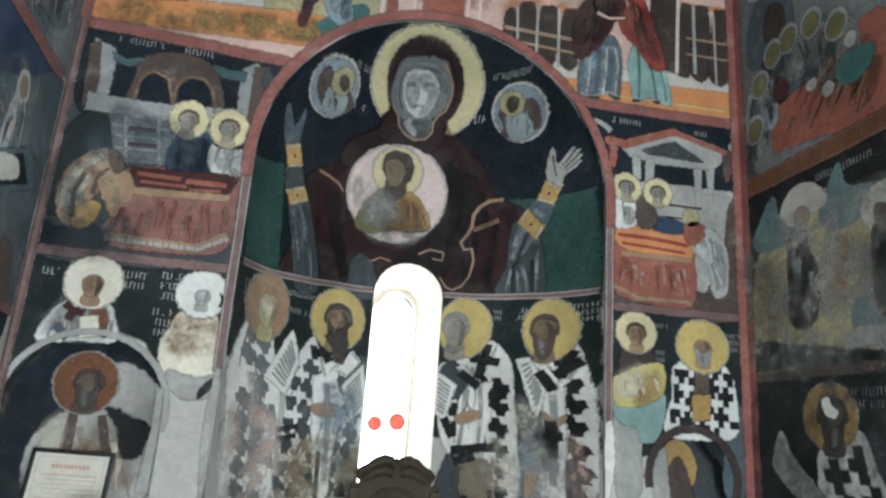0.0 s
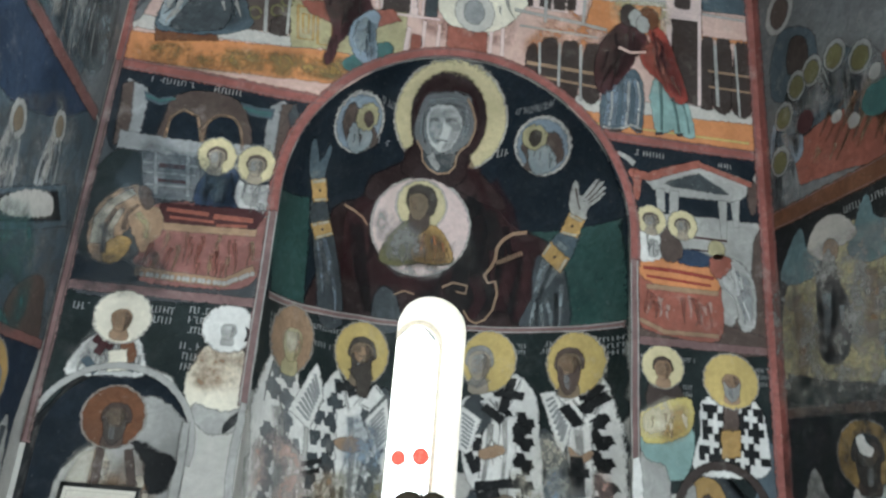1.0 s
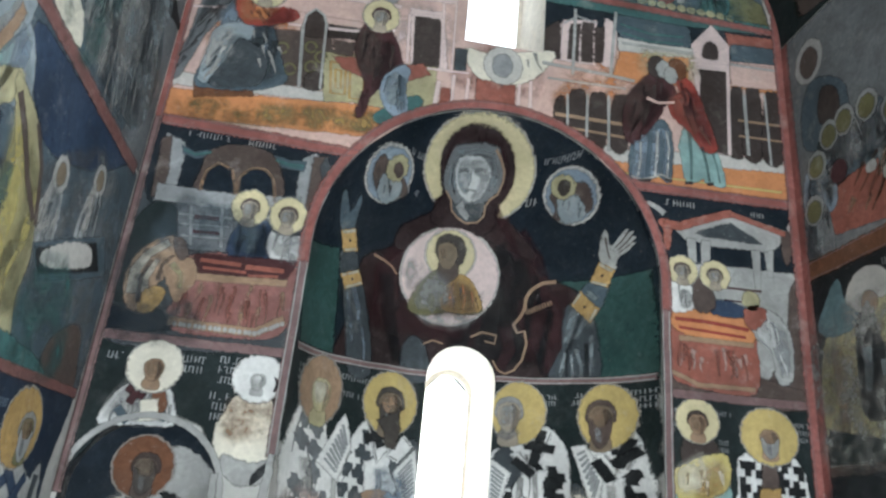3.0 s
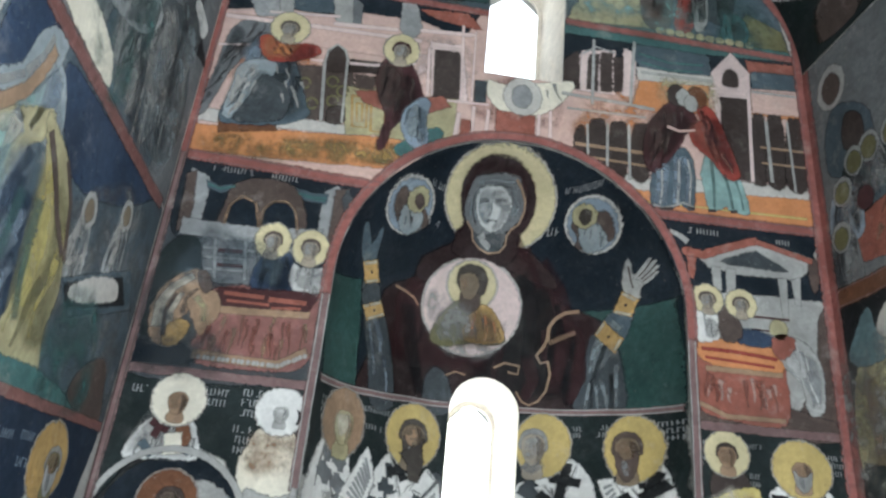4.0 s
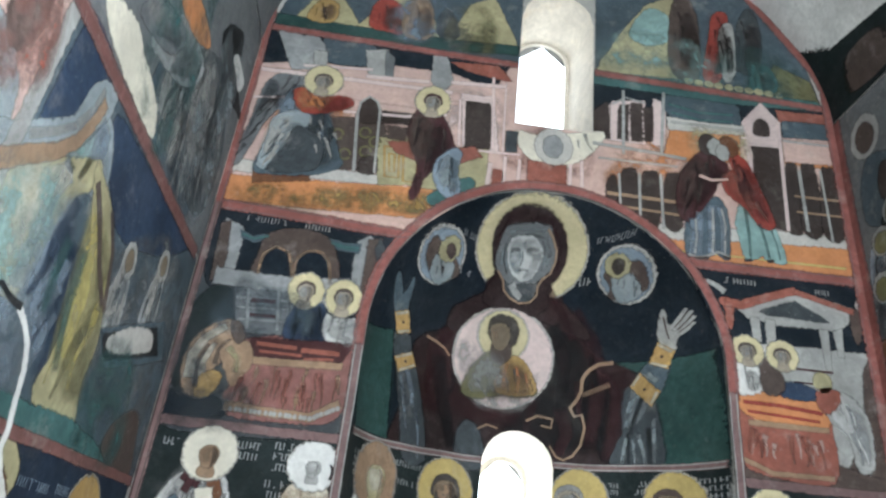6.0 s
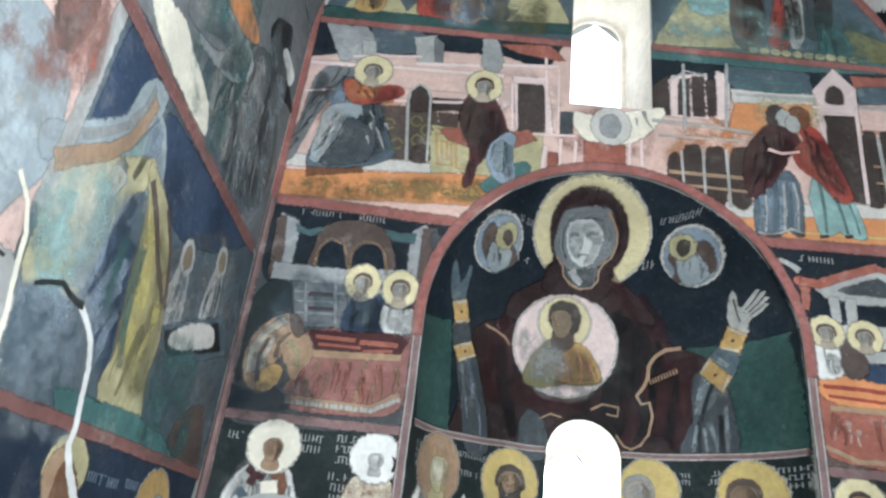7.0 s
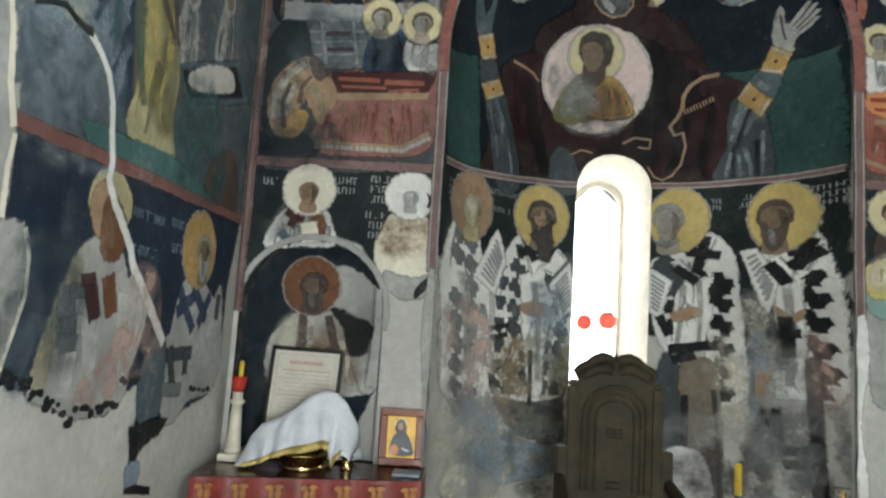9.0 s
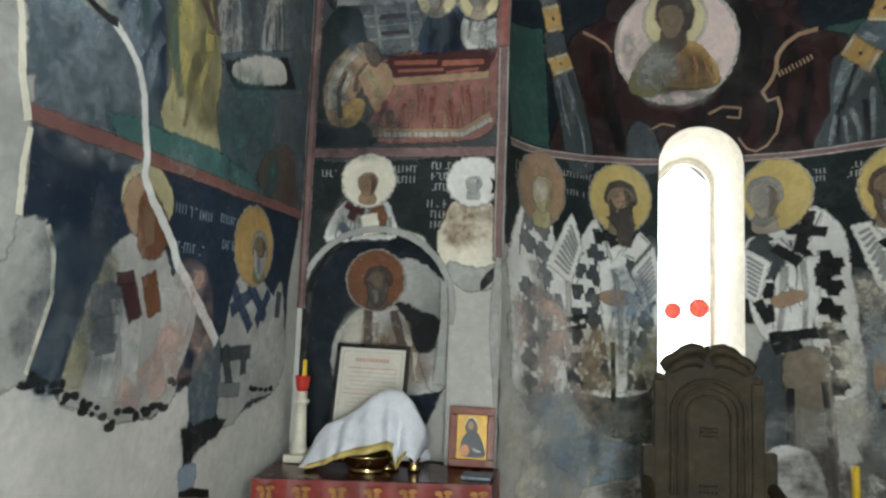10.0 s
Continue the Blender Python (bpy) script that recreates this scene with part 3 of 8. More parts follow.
# ---- the apse: half dome with an orant figure, bishops below ----
half_dome = panel("dark blue half-dome fresco of a robed figure with raised arms")
dome_edge = [(-1.06, 2.47), (-1.06, 3.06)] + oval(0, APSE_Z, 1.06, 1.06, 24, 180, 0)[1:-1] + [(1.06, 3.06), (1.06, 2.55)] + line((1.0, 2.54), (-1.0, 2.48), 8, -0.045)
shape(half_dome, "blue_ground", "A", dome_edge, "navy", 1, False, 0)
shape(half_dome, "green_ground", "A", [(-1.079, 3.056), (-0.920, 3.141), (-0.891, 2.839), (-0.873, 2.512), (-1.037, 2.504), (-1.064, 2.771)], "green", 2, False)
shape(half_dome, "green_ground", "A", [(0.571, 3.229), (0.810, 3.213), (1.027, 3.202), (1.051, 2.873), (1.050, 2.535), (0.773, 2.544), (0.717, 2.876)], "green", 2, False)
MANTLE = [(-0.204, 3.717), (0.125, 3.764), (0.275, 3.522), (0.485, 3.275), (0.589, 3.229), (0.724, 3.134), (0.747, 2.996), (0.655, 2.883), (0.633, 2.566), (-0.003, 2.534), (-0.624, 2.500), (-0.846, 2.508), (-0.799, 2.737), (-0.783, 3.042), (-0.712, 3.219), (-0.492, 3.348), (-0.354, 3.514)]
robe(half_dome, "A", MANTLE, "maroon", 3, "wine", "black", 7, 3, 0.0, 0.06, 0.4, "mantle")
soft_marks(half_dome, "mantle_light", "A", [stroke([(0.307, 3.552), (0.445, 3.384), (0.519, 3.167), (0.494, 2.923), (0.451, 2.684)], 0.10, 0.05), stroke([(0.605, 3.162), (0.642, 2.997), (0.600, 2.762), (0.571, 2.607)], 0.11, 0.06), stroke([(-0.509, 3.383), (-0.644, 3.185), (-0.652, 2.945)], 0.06, 0.03), stroke([(0.275, 2.918), (0.320, 2.758), (0.256, 2.597)], 0.07, 0.04)], "wine", 5)
soft_marks(half_dome, "mantle_shade", "A", [stroke([(0.185, 3.475), (0.291, 3.247), (0.275, 2.918)], 0.09, 0.05), stroke([(-0.596, 3.124), (-0.543, 2.863), (-0.450, 2.579)], 0.08, 0.05), stroke([(0.456, 3.288), (0.507, 3.044)], 0.03, 0.02)], "black", 6)
shape(half_dome, "tunic", "A", [(-0.399, 2.468), (-0.412, 2.663), (-0.366, 2.751), (-0.291, 2.727), (-0.234, 2.601), (-0.234, 2.485)], "dusk", 5)
shape(half_dome, "sleeve", "A", [(-0.896, 3.130), (-0.823, 3.180), (-0.774, 3.051), (-0.714, 2.884), (-0.656, 2.676), (-0.626, 2.445), (-0.749, 2.431), (-0.801, 2.700), (-0.850, 2.901)], "dusk", 4)
soft_marks(half_dome, "sleeve_light", "A", [stroke([(-0.799, 2.955), (-0.745, 2.834), (-0.740, 2.742)], 0.03, 0.015), stroke([(-0.830, 2.910), (-0.796, 2.776), (-0.758, 2.607)], 0.016, 0.01), stroke([(-0.710, 2.734), (-0.676, 2.597), (-0.665, 2.454)], 0.014, 0.01)], "steel", 5)
shape(half_dome, "sleeve", "A", [(0.730, 3.140), (0.792, 3.215), (0.871, 3.171), (0.847, 3.057), (0.815, 2.993)], "slate", 5, False)
shape(half_dome, "sleeve", "A", [(0.698, 3.068), (0.652, 2.976), (0.650, 2.774), (0.620, 2.702), (0.592, 2.562), (0.818, 2.560), (0.828, 2.745), (0.810, 2.900), (0.793, 2.949)], "dusk", 5)
soft_marks(half_dome, "sleeve_light", "A", [stroke([(0.720, 3.030), (0.686, 2.913), (0.669, 2.805)], 0.045, 0.03), stroke([(0.772, 3.142), (0.819, 3.086)], 0.03, 0.02), stroke([(0.763, 2.953), (0.717, 2.833)], 0.03, 0.015), stroke([(0.664, 2.736), (0.647, 2.644), (0.636, 2.576)], 0.02, 0.014), stroke([(0.718, 2.755), (0.744, 2.658), (0.752, 2.564)], 0.02, 0.012), stroke([(0.695, 2.719), (0.704, 2.574)], 0.014, 0.01), stroke([(0.799, 2.843), (0.796, 2.580)], 0.016, 0.012)], "mist", 6)
soft_marks(half_dome, "sleeve_shade", "A", [stroke([(0.746, 2.987), (0.694, 2.815), (0.682, 2.758)], 0.014, 0.02), stroke([(0.772, 2.789), (0.779, 2.570)], 0.018, 0.014), stroke([(0.670, 2.759), (0.674, 2.575)], 0.012)], "black", 7)
for cuff in ([(-0.911, 3.257), (-0.841, 3.309), (-0.818, 3.204), (-0.886, 3.159)], [(-0.878, 2.998), (-0.784, 3.070), (-0.756, 3.005), (-0.847, 2.932)], [(0.792, 3.211), (0.866, 3.173), (0.886, 3.260), (0.822, 3.321)], [(0.698, 3.068), (0.736, 3.136), (0.820, 3.015), (0.790, 2.945)]):
    shape(half_dome, "cuff", "A", cuff, "ochre", 7, False, 0.002)
    soft_marks(half_dome, "cuff_light", "A", [stroke([cuff[0], cuff[1]], 0.012), stroke([cuff[2], cuff[3]], 0.012)], "cream", 8)
    c_ = [sum(q[k] for q in cuff) / 4 for k in range(2)]
    marks(half_dome, "cuff_jewel", "A", [oval(*c_, 0.007, 0.008, 8)], "brown", 9)
shape(half_dome, "hand", "A", [(-0.909, 3.272), (-0.932, 3.322), (-0.938, 3.412), (-0.925, 3.473), (-0.903, 3.421), (-0.882, 3.381), (-0.853, 3.437), (-0.827, 3.514), (-0.831, 3.444), (-0.848, 3.359), (-0.848, 3.308)], "slate", 6)
shape(half_dome, "palm", "A", [(0.839, 3.316), (0.820, 3.409), (0.817, 3.477), (0.816, 3.514), (0.834, 3.476), (0.847, 3.426), (0.884, 3.414), (0.920, 3.394), (0.911, 3.358), (0.891, 3.323), (0.891, 3.274)], "paleskin", 6, label="pale raised palm")
for finger in ([(0.871, 3.398), (0.897, 3.454), (0.916, 3.495)], [(0.887, 3.390), (0.919, 3.433), (0.938, 3.473)], [(0.901, 3.378), (0.936, 3.410), (0.955, 3.438)], [(0.911, 3.361), (0.940, 3.382), (0.957, 3.404)]):
    marks(half_dome, "finger", "A", [stroke(finger, 0.021, 0.012)], "paleskin", 7)
marks(half_dome, "finger_line", "A", [stroke([(0.885, 3.407), (0.912, 3.445), (0.928, 3.481)], 0.006, 0.003), stroke([(0.900, 3.388), (0.930, 3.423), (0.945, 3.454)], 0.006, 0.003), stroke([(0.909, 3.371), (0.942, 3.398), (0.956, 3.419)], 0.006, 0.003), stroke([(0.827, 3.484), (0.850, 3.400), (0.868, 3.344)], 0.006, 0.003)], "umber", 9)
shape(half_dome, "halo_rim", "A", [(0.315, 3.923), (0.321, 3.822), (0.269, 3.728), (0.163, 3.657), (0.021, 3.620), (-0.133, 3.623), (-0.274, 3.664), (-0.378, 3.736), (-0.431, 3.826), (-0.427, 3.920), (-0.370, 4.005), (-0.268, 4.069), (-0.137, 4.105), (0.006, 4.110), (0.143, 4.079), (0.251, 4.014)], "line", 4, True, 0.002)
shape(half_dome, "halo", "A", [(0.304, 3.924), (0.310, 3.826), (0.259, 3.735), (0.157, 3.666), (0.019, 3.630), (-0.130, 3.633), (-0.267, 3.673), (-0.368, 3.742), (-0.419, 3.830), (-0.416, 3.921), (-0.360, 4.004), (-0.261, 4.066), (-0.134, 4.101), (0.005, 4.105), (0.137, 4.075), (0.243, 4.011)], "palegold", 5, True, 0.002)
shape(half_dome, "hood", "A", [(-0.276, 3.760), (-0.311, 3.835), (-0.324, 3.922), (-0.288, 3.997), (-0.217, 4.046), (-0.117, 4.073), (0.005, 4.068), (0.102, 4.024), (0.170, 3.949), (0.193, 3.862), (0.168, 3.783), (0.115, 3.709), (0.122, 3.601), (0.013, 3.533), (-0.154, 3.538), (-0.321, 3.573), (-0.292, 3.681)], "maroon", 6, label="dark red hood")
shape(half_dome, "shoulder", "A", [(-0.281, 3.709), (-0.329, 3.611), (-0.522, 3.472), (-0.542, 3.335), (-0.342, 3.394), (0.013, 3.533), (0.424, 3.404), (0.283, 3.581), (0.161, 3.645), (0.119, 3.657), (0.103, 3.729)], "maroon", 6)
soft_marks(half_dome, "hood_fold", "A", [stroke([(-0.257, 3.818), (-0.292, 3.914), (-0.243, 4.012), (-0.125, 4.059)], 0.03, 0.016), stroke([(-0.065, 4.051), (0.050, 4.021), (0.140, 3.926), (0.143, 3.818)], 0.04, 0.02), stroke([(0.137, 3.685), (0.250, 3.551), (0.331, 3.405)], 0.04, 0.03), stroke([(-0.089, 4.017), (-0.110, 4.044)], 0.018, 0.008)], "wine", 7)
shape(half_dome, "neck", "A", [(-0.179, 3.743), (0.012, 3.771), (0.021, 3.701), (0.002, 3.631), (-0.077, 3.614), (-0.139, 3.631), (-0.182, 3.678)], "dusk", 7)
soft_marks(half_dome, "neck_light", "A", [stroke([(-0.146, 3.704), (-0.112, 3.664), (-0.068, 3.636)], 0.05, 0.03)], "greyface", 8)
shape(half_dome, "veil", "A", [(-0.276, 3.796), (-0.275, 3.885), (-0.247, 3.955), (-0.222, 3.977), (-0.086, 4.008), (0.034, 4.006), (0.088, 3.945), (0.125, 3.882), (0.105, 3.816), (0.052, 3.775), (0.018, 3.746), (-0.156, 3.715), (-0.222, 3.746)], "midgrey", 7)
soft_marks(half_dome, "veil_fold", "A", [stroke([(-0.242, 3.792), (-0.245, 3.866), (-0.218, 3.941)], 0.02, 0.012), stroke([(-0.201, 3.764), (-0.209, 3.828), (-0.207, 3.880)], 0.014, 0.01), stroke([(-0.224, 3.960), (-0.087, 3.991), (0.031, 3.992)], 0.014, 0.01), stroke([(0.033, 3.967), (0.088, 3.897), (0.076, 3.832)], 0.018, 0.012), stroke([(0.044, 3.805), (0.059, 3.866), (0.034, 3.920)], 0.012, 0.008)], "mist", 8)
soft_marks(half_dome, "veil_shade", "A", [stroke([(-0.210, 3.943), (-0.073, 3.974), (0.018, 3.966)], 0.008), stroke([(0.016, 3.950), (0.079, 3.879)], 0.012, 0.008), stroke([(-0.239, 3.906), (-0.233, 3.823), (-0.190, 3.753)], 0.008)], "dusk", 9)
shape(half_dome, "face", "A", [(-0.195, 3.926), (-0.121, 3.949), (-0.040, 3.949), (0.016, 3.902), (0.019, 3.839), (-0.007, 3.782), (-0.055, 3.744), (-0.116, 3.754), (-0.173, 3.800), (-0.206, 3.863)], "greyface", 9)
part("face_shadow", paint_mesh("A", [curve_round([(-0.094, 3.942), (-0.019, 3.936), (0.021, 3.885), (0.014, 3.826), (-0.026, 3.760), (-0.064, 3.749), (-0.033, 3.821), (-0.030, 3.869), (-0.088, 3.895)])], 10, 0.02), ink("grey", "soft"), half_dome)
part("face_light", paint_mesh("A", [curve_round([(-0.185, 3.916), (-0.116, 3.934), (-0.113, 3.896), (-0.114, 3.845), (-0.113, 3.779), (-0.160, 3.801), (-0.190, 3.850)])], 10, 0.02), ink("mist", "soft"), half_dome)
soft_marks(half_dome, "brow_shade", "A", [stroke([(-0.189, 3.878), (-0.160, 3.891), (-0.127, 3.889)], 0.016, 0.012), stroke([(-0.079, 3.896), (-0.043, 3.909), (-0.005, 3.905)], 0.016, 0.012), stroke([(-0.105, 3.887), (-0.097, 3.842), (-0.107, 3.819)], 0.008, 0.014), stroke([(-0.115, 3.785), (-0.085, 3.796), (-0.047, 3.795)], 0.012, 0.008)], "midgrey", 11)
marks(half_dome, "hood_trim", "A", [stroke([(-0.258, 3.758), (-0.211, 3.717), (-0.195, 3.662), (-0.146, 3.624), (-0.074, 3.601), (0.006, 3.618), (0.045, 3.663), (0.041, 3.716), (0.064, 3.757), (0.111, 3.792), (0.131, 3.859), (0.122, 3.915), (0.079, 3.970), (0.034, 4.006)], 0.009)], "tan", 10)
shape(half_dome, "medallion_rim", "A", [(0.207, 3.275), (0.193, 3.143), (0.128, 3.023), (0.023, 2.935), (-0.107, 2.891), (-0.242, 2.894), (-0.361, 2.943), (-0.448, 3.032), (-0.489, 3.152), (-0.479, 3.282), (-0.419, 3.404), (-0.316, 3.498), (-0.186, 3.549), (-0.048, 3.549), (0.076, 3.497), (0.166, 3.400)], "line", 6, True, 0.002)
shape(half_dome, "medallion", "A", [(0.195, 3.275), (0.182, 3.147), (0.119, 3.031), (0.017, 2.946), (-0.108, 2.903), (-0.238, 2.906), (-0.354, 2.953), (-0.437, 3.040), (-0.477, 3.155), (-0.467, 3.281), (-0.409, 3.399), (-0.310, 3.489), (-0.184, 3.539), (-0.051, 3.539), (0.068, 3.488), (0.155, 3.395)], "rose", 7, True, 0.002, "pale rose round medallion")
wash(half_dome, "A", [(-0.454, 3.170), (-0.367, 3.273), (-0.283, 3.092), (-0.045, 2.970), (0.110, 3.071), (0.061, 2.962), (-0.120, 2.893), (-0.327, 2.919)], "stone", 8)
shape(half_dome, "halo_rim", "A", [(0.021, 3.407), (0.008, 3.322), (-0.048, 3.252), (-0.133, 3.216), (-0.224, 3.222), (-0.296, 3.269), (-0.330, 3.344), (-0.319, 3.428), (-0.264, 3.498), (-0.180, 3.536), (-0.088, 3.531), (-0.015, 3.484)], "line", 9, True, 0.001)
shape(half_dome, "halo", "A", [(0.008, 3.406), (-0.003, 3.327), (-0.055, 3.262), (-0.135, 3.227), (-0.219, 3.233), (-0.286, 3.277), (-0.318, 3.347), (-0.307, 3.425), (-0.256, 3.491), (-0.178, 3.526), (-0.093, 3.521), (-0.025, 3.477)], "palegold", 10, True, 0.001)
robe(half_dome, "A", [(-0.403, 2.941), (-0.376, 3.071), (-0.305, 3.184), (-0.222, 3.259), (-0.104, 3.248), (-0.001, 3.223), (0.073, 3.126), (0.105, 3.021), (0.003, 2.984), (-0.143, 2.979), (-0.279, 2.930)], "olive", 11, "stone", "umber", 8, 5, 0.1, 0.014, 0.12)
shape(half_dome, "tunic", "A", [(-0.170, 3.000), (-0.157, 3.126), (-0.094, 3.242), (-0.001, 3.223), (0.073, 3.126), (0.100, 3.028), (-0.021, 2.990)], "ochre", 12)
soft_marks(half_dome, "tunic_fold", "A", [stroke([(-0.105, 3.192), (-0.121, 3.099), (-0.121, 3.008)], 0.012, 0.008), stroke([(-0.038, 3.186), (-0.013, 3.091), (-0.024, 3.006)], 0.014, 0.008), stroke([(0.031, 3.146), (0.056, 3.041)], 0.012, 0.006)], "orange", 13)
soft_marks(half_dome, "robe_fold", "A", [stroke([(-0.343, 3.078), (-0.296, 3.015), (-0.240, 2.953)], 0.014, 0.008), stroke([(-0.263, 3.178), (-0.235, 3.078), (-0.194, 2.987)], 0.018, 0.01), stroke([(-0.369, 3.006), (-0.339, 2.956)], 0.012, 0.006)], "stone", 13)
shape(half_dome, "hair", "A", [(-0.234, 3.343), (-0.260, 3.413), (-0.237, 3.478), (-0.165, 3.506), (-0.088, 3.491), (-0.053, 3.428), (-0.067, 3.349), (-0.121, 3.317)], "hair", 12)
shape(half_dome, "neck", "A", [(-0.213, 3.315), (-0.115, 3.334), (-0.088, 3.259), (-0.148, 3.193), (-0.217, 3.220)], "umber", 12)
shape(half_dome, "face", "A", [(-0.242, 3.402), (-0.214, 3.438), (-0.147, 3.444), (-0.114, 3.388), (-0.130, 3.323), (-0.175, 3.284), (-0.218, 3.323)], "skin", 13)
soft_marks(half_dome, "face_light", "A", [stroke([(-0.218, 3.408), (-0.201, 3.349)], 0.03, 0.02)], "tan", 14)
for c in ((-0.664, 3.702, 0.184, 0.185), (0.579, 3.755, 0.185, 0.187)):
    dome_disc(half_dome, "medallion_rim", *c, "line", 3)
    dome_disc(half_dome, "medallion", *c[:2], c[2] * 0.9, c[3] * 0.91, "steel", 4)
for wing in ([(-0.768, 3.661), (-0.750, 3.727), (-0.710, 3.763), (-0.671, 3.736), (-0.690, 3.673), (-0.725, 3.604)], [(-0.570, 3.724), (-0.534, 3.672), (-0.568, 3.635), (-0.614, 3.660), (-0.607, 3.704)], [(0.463, 3.776), (0.514, 3.710), (0.513, 3.659), (0.557, 3.642), (0.538, 3.719), (0.483, 3.797)], [(0.593, 3.808), (0.633, 3.810), (0.687, 3.749), (0.714, 3.675), (0.682, 3.665), (0.634, 3.734)]):
    shape(half_dome, "wing", "A", wing, "umber", 5)
for garb in ([(-0.712, 3.662), (-0.649, 3.709), (-0.589, 3.699), (-0.593, 3.638), (-0.655, 3.575), (-0.712, 3.574)], [(0.521, 3.758), (0.591, 3.759), (0.646, 3.714), (0.681, 3.647), (0.626, 3.619), (0.562, 3.647)]):
    shape(half_dome, "garb", "A", garb, "mist", 6)
    folds(half_dome, "A", curve_round(garb), "wine", 7, 4, 3, 0, 0.012, 0.06)
dome_disc(half_dome, "halo", -0.619, 3.757, 0.073, 0.077, "straw", 8)
dome_disc(half_dome, "halo", 0.522, 3.818, 0.072, 0.072, "straw", 8)
for head, tone in (([(-0.641, 3.745), (-0.624, 3.779), (-0.591, 3.782), (-0.583, 3.747), (-0.611, 3.725)], "umber"), ([(0.501, 3.823), (0.512, 3.849), (0.549, 3.832), (0.562, 3.792), (0.534, 3.779)], "hair")):
    shape(half_dome, "head", "A", head, tone, 9)
marks(half_dome, "hem_trim", "A", [stroke([(-0.694, 3.226), (-0.627, 3.218), (-0.560, 3.194), (-0.524, 3.154)], 0.014, 0.008), stroke([(0.588, 3.236), (0.511, 3.231), (0.451, 3.194), (0.411, 3.127), (0.408, 3.053), (0.382, 2.989), (0.338, 2.928)], 0.020, 0.012),
      stroke([(0.338, 2.928), (0.365, 2.873), (0.413, 2.887), (0.429, 2.798), (0.406, 2.685), (0.357, 2.612), (0.302, 2.585), (0.255, 2.604), (0.214, 2.668)], 0.012, 0.008), stroke([(0.053, 2.822), (0.129, 2.863), (0.228, 2.847), (0.220, 2.788), (0.153, 2.800)], 0.013, 0.009),
      stroke([(-0.280, 2.722), (-0.216, 2.759), (-0.142, 2.747)], 0.008)], "tan", 8)
marks(half_dome, "fringe", "A", [stroke([p, (p[0] + 0.01, p[1] - 0.03)], 0.006) for p in line((0.416, 3.036), (0.564, 3.102), 9)], "tan", 9)
letters(half_dome, "A", *(-0.537, 3.886), 0.09, 0.035, 1, "grey", 4, 3)
letters(half_dome, "A", *(-0.522, 3.704), 0.07, 0.045, 1, "grey", 4, 5)
letters(half_dome, "A", *(0.370, 3.963), 0.2, 0.035, 1, "grey", 4, 7)
letters(half_dome, "A", *(0.318, 3.771), 0.07, 0.055, 1, "line", 4, 8)
dome_foot = line((-1.05, 2.46), (1.05, 2.53), 60, -0.045)
band(half_dome, "A", [q for q in dome_foot if q[0] < -0.22], 0.03, "pinkband", 8, "stone")
band(half_dome, "A", [q for q in dome_foot if q[0] > 0.225], 0.03, "pinkband", 8, "stone")
band(half_dome, "E", [(-1.085, 2.9)] + oval(0, APSE_Z, 1.09, 1.09, 40, 180, 0) + [(1.085, 2.9)], 0.05, "band", 9)
band(half_dome, "E", line((-1.082, 1.86), (-1.085, 2.92), 12), 0.040, "pinkband", 10, "stone")
band(half_dome, "E", line((1.085, 2.92), (1.082, 1.75), 12), 0.040, "pinkband", 10, "stone")

apse_saints = panel("faded fresco of four bishops in cross-patterned white robes")
shape(apse_saints, "green_ground", "A", line((-1.055, 2.45), (1.055, 2.52), 10, -0.045) + line((1.055, 1.55), (0.2, 1.62), 8) + line((-0.28, 1.75), (-1.055, 1.95), 8), "darkgreen", 1, False, 0.03)
for stain, col in (([(-0.690, 1.193), (-0.527, 1.395), (-0.328, 1.404), (-0.263, 1.133), (-0.287, 0.896), (-0.505, 0.962)], "dusk"), ([(0.294, 1.444), (0.405, 1.419), (0.445, 0.857), (0.357, 0.811), (0.287, 1.103)], "dusk"), ([(0.762, 1.680), (0.802, 1.618), (0.823, 1.368), (0.802, 1.115), (0.772, 1.297)], "tan"),
                   ([(-0.809, 0.945), (-0.394, 0.895), (-0.298, 0.761), (-0.595, 0.706), (-0.768, 0.784)], "steel"), ([(-1.002, 1.628), (-0.777, 1.517), (-0.791, 1.196), (-0.945, 1.142)], "stone"), ([(0.726, 1.483), (0.786, 1.746), (0.786, 1.489), (0.778, 1.048)], "slate"),
                   ([(0.293, 0.836), (0.527, 0.937), (0.588, 0.689), (0.331, 0.643)], "stone"), ([(-0.956, 0.846), (-0.837, 0.886), (-0.662, 0.678), (-0.758, 0.629), (-0.946, 0.667)], "grey")):
    shape(apse_saints, "stain", "A", stain, col, 2, wob=0.03)


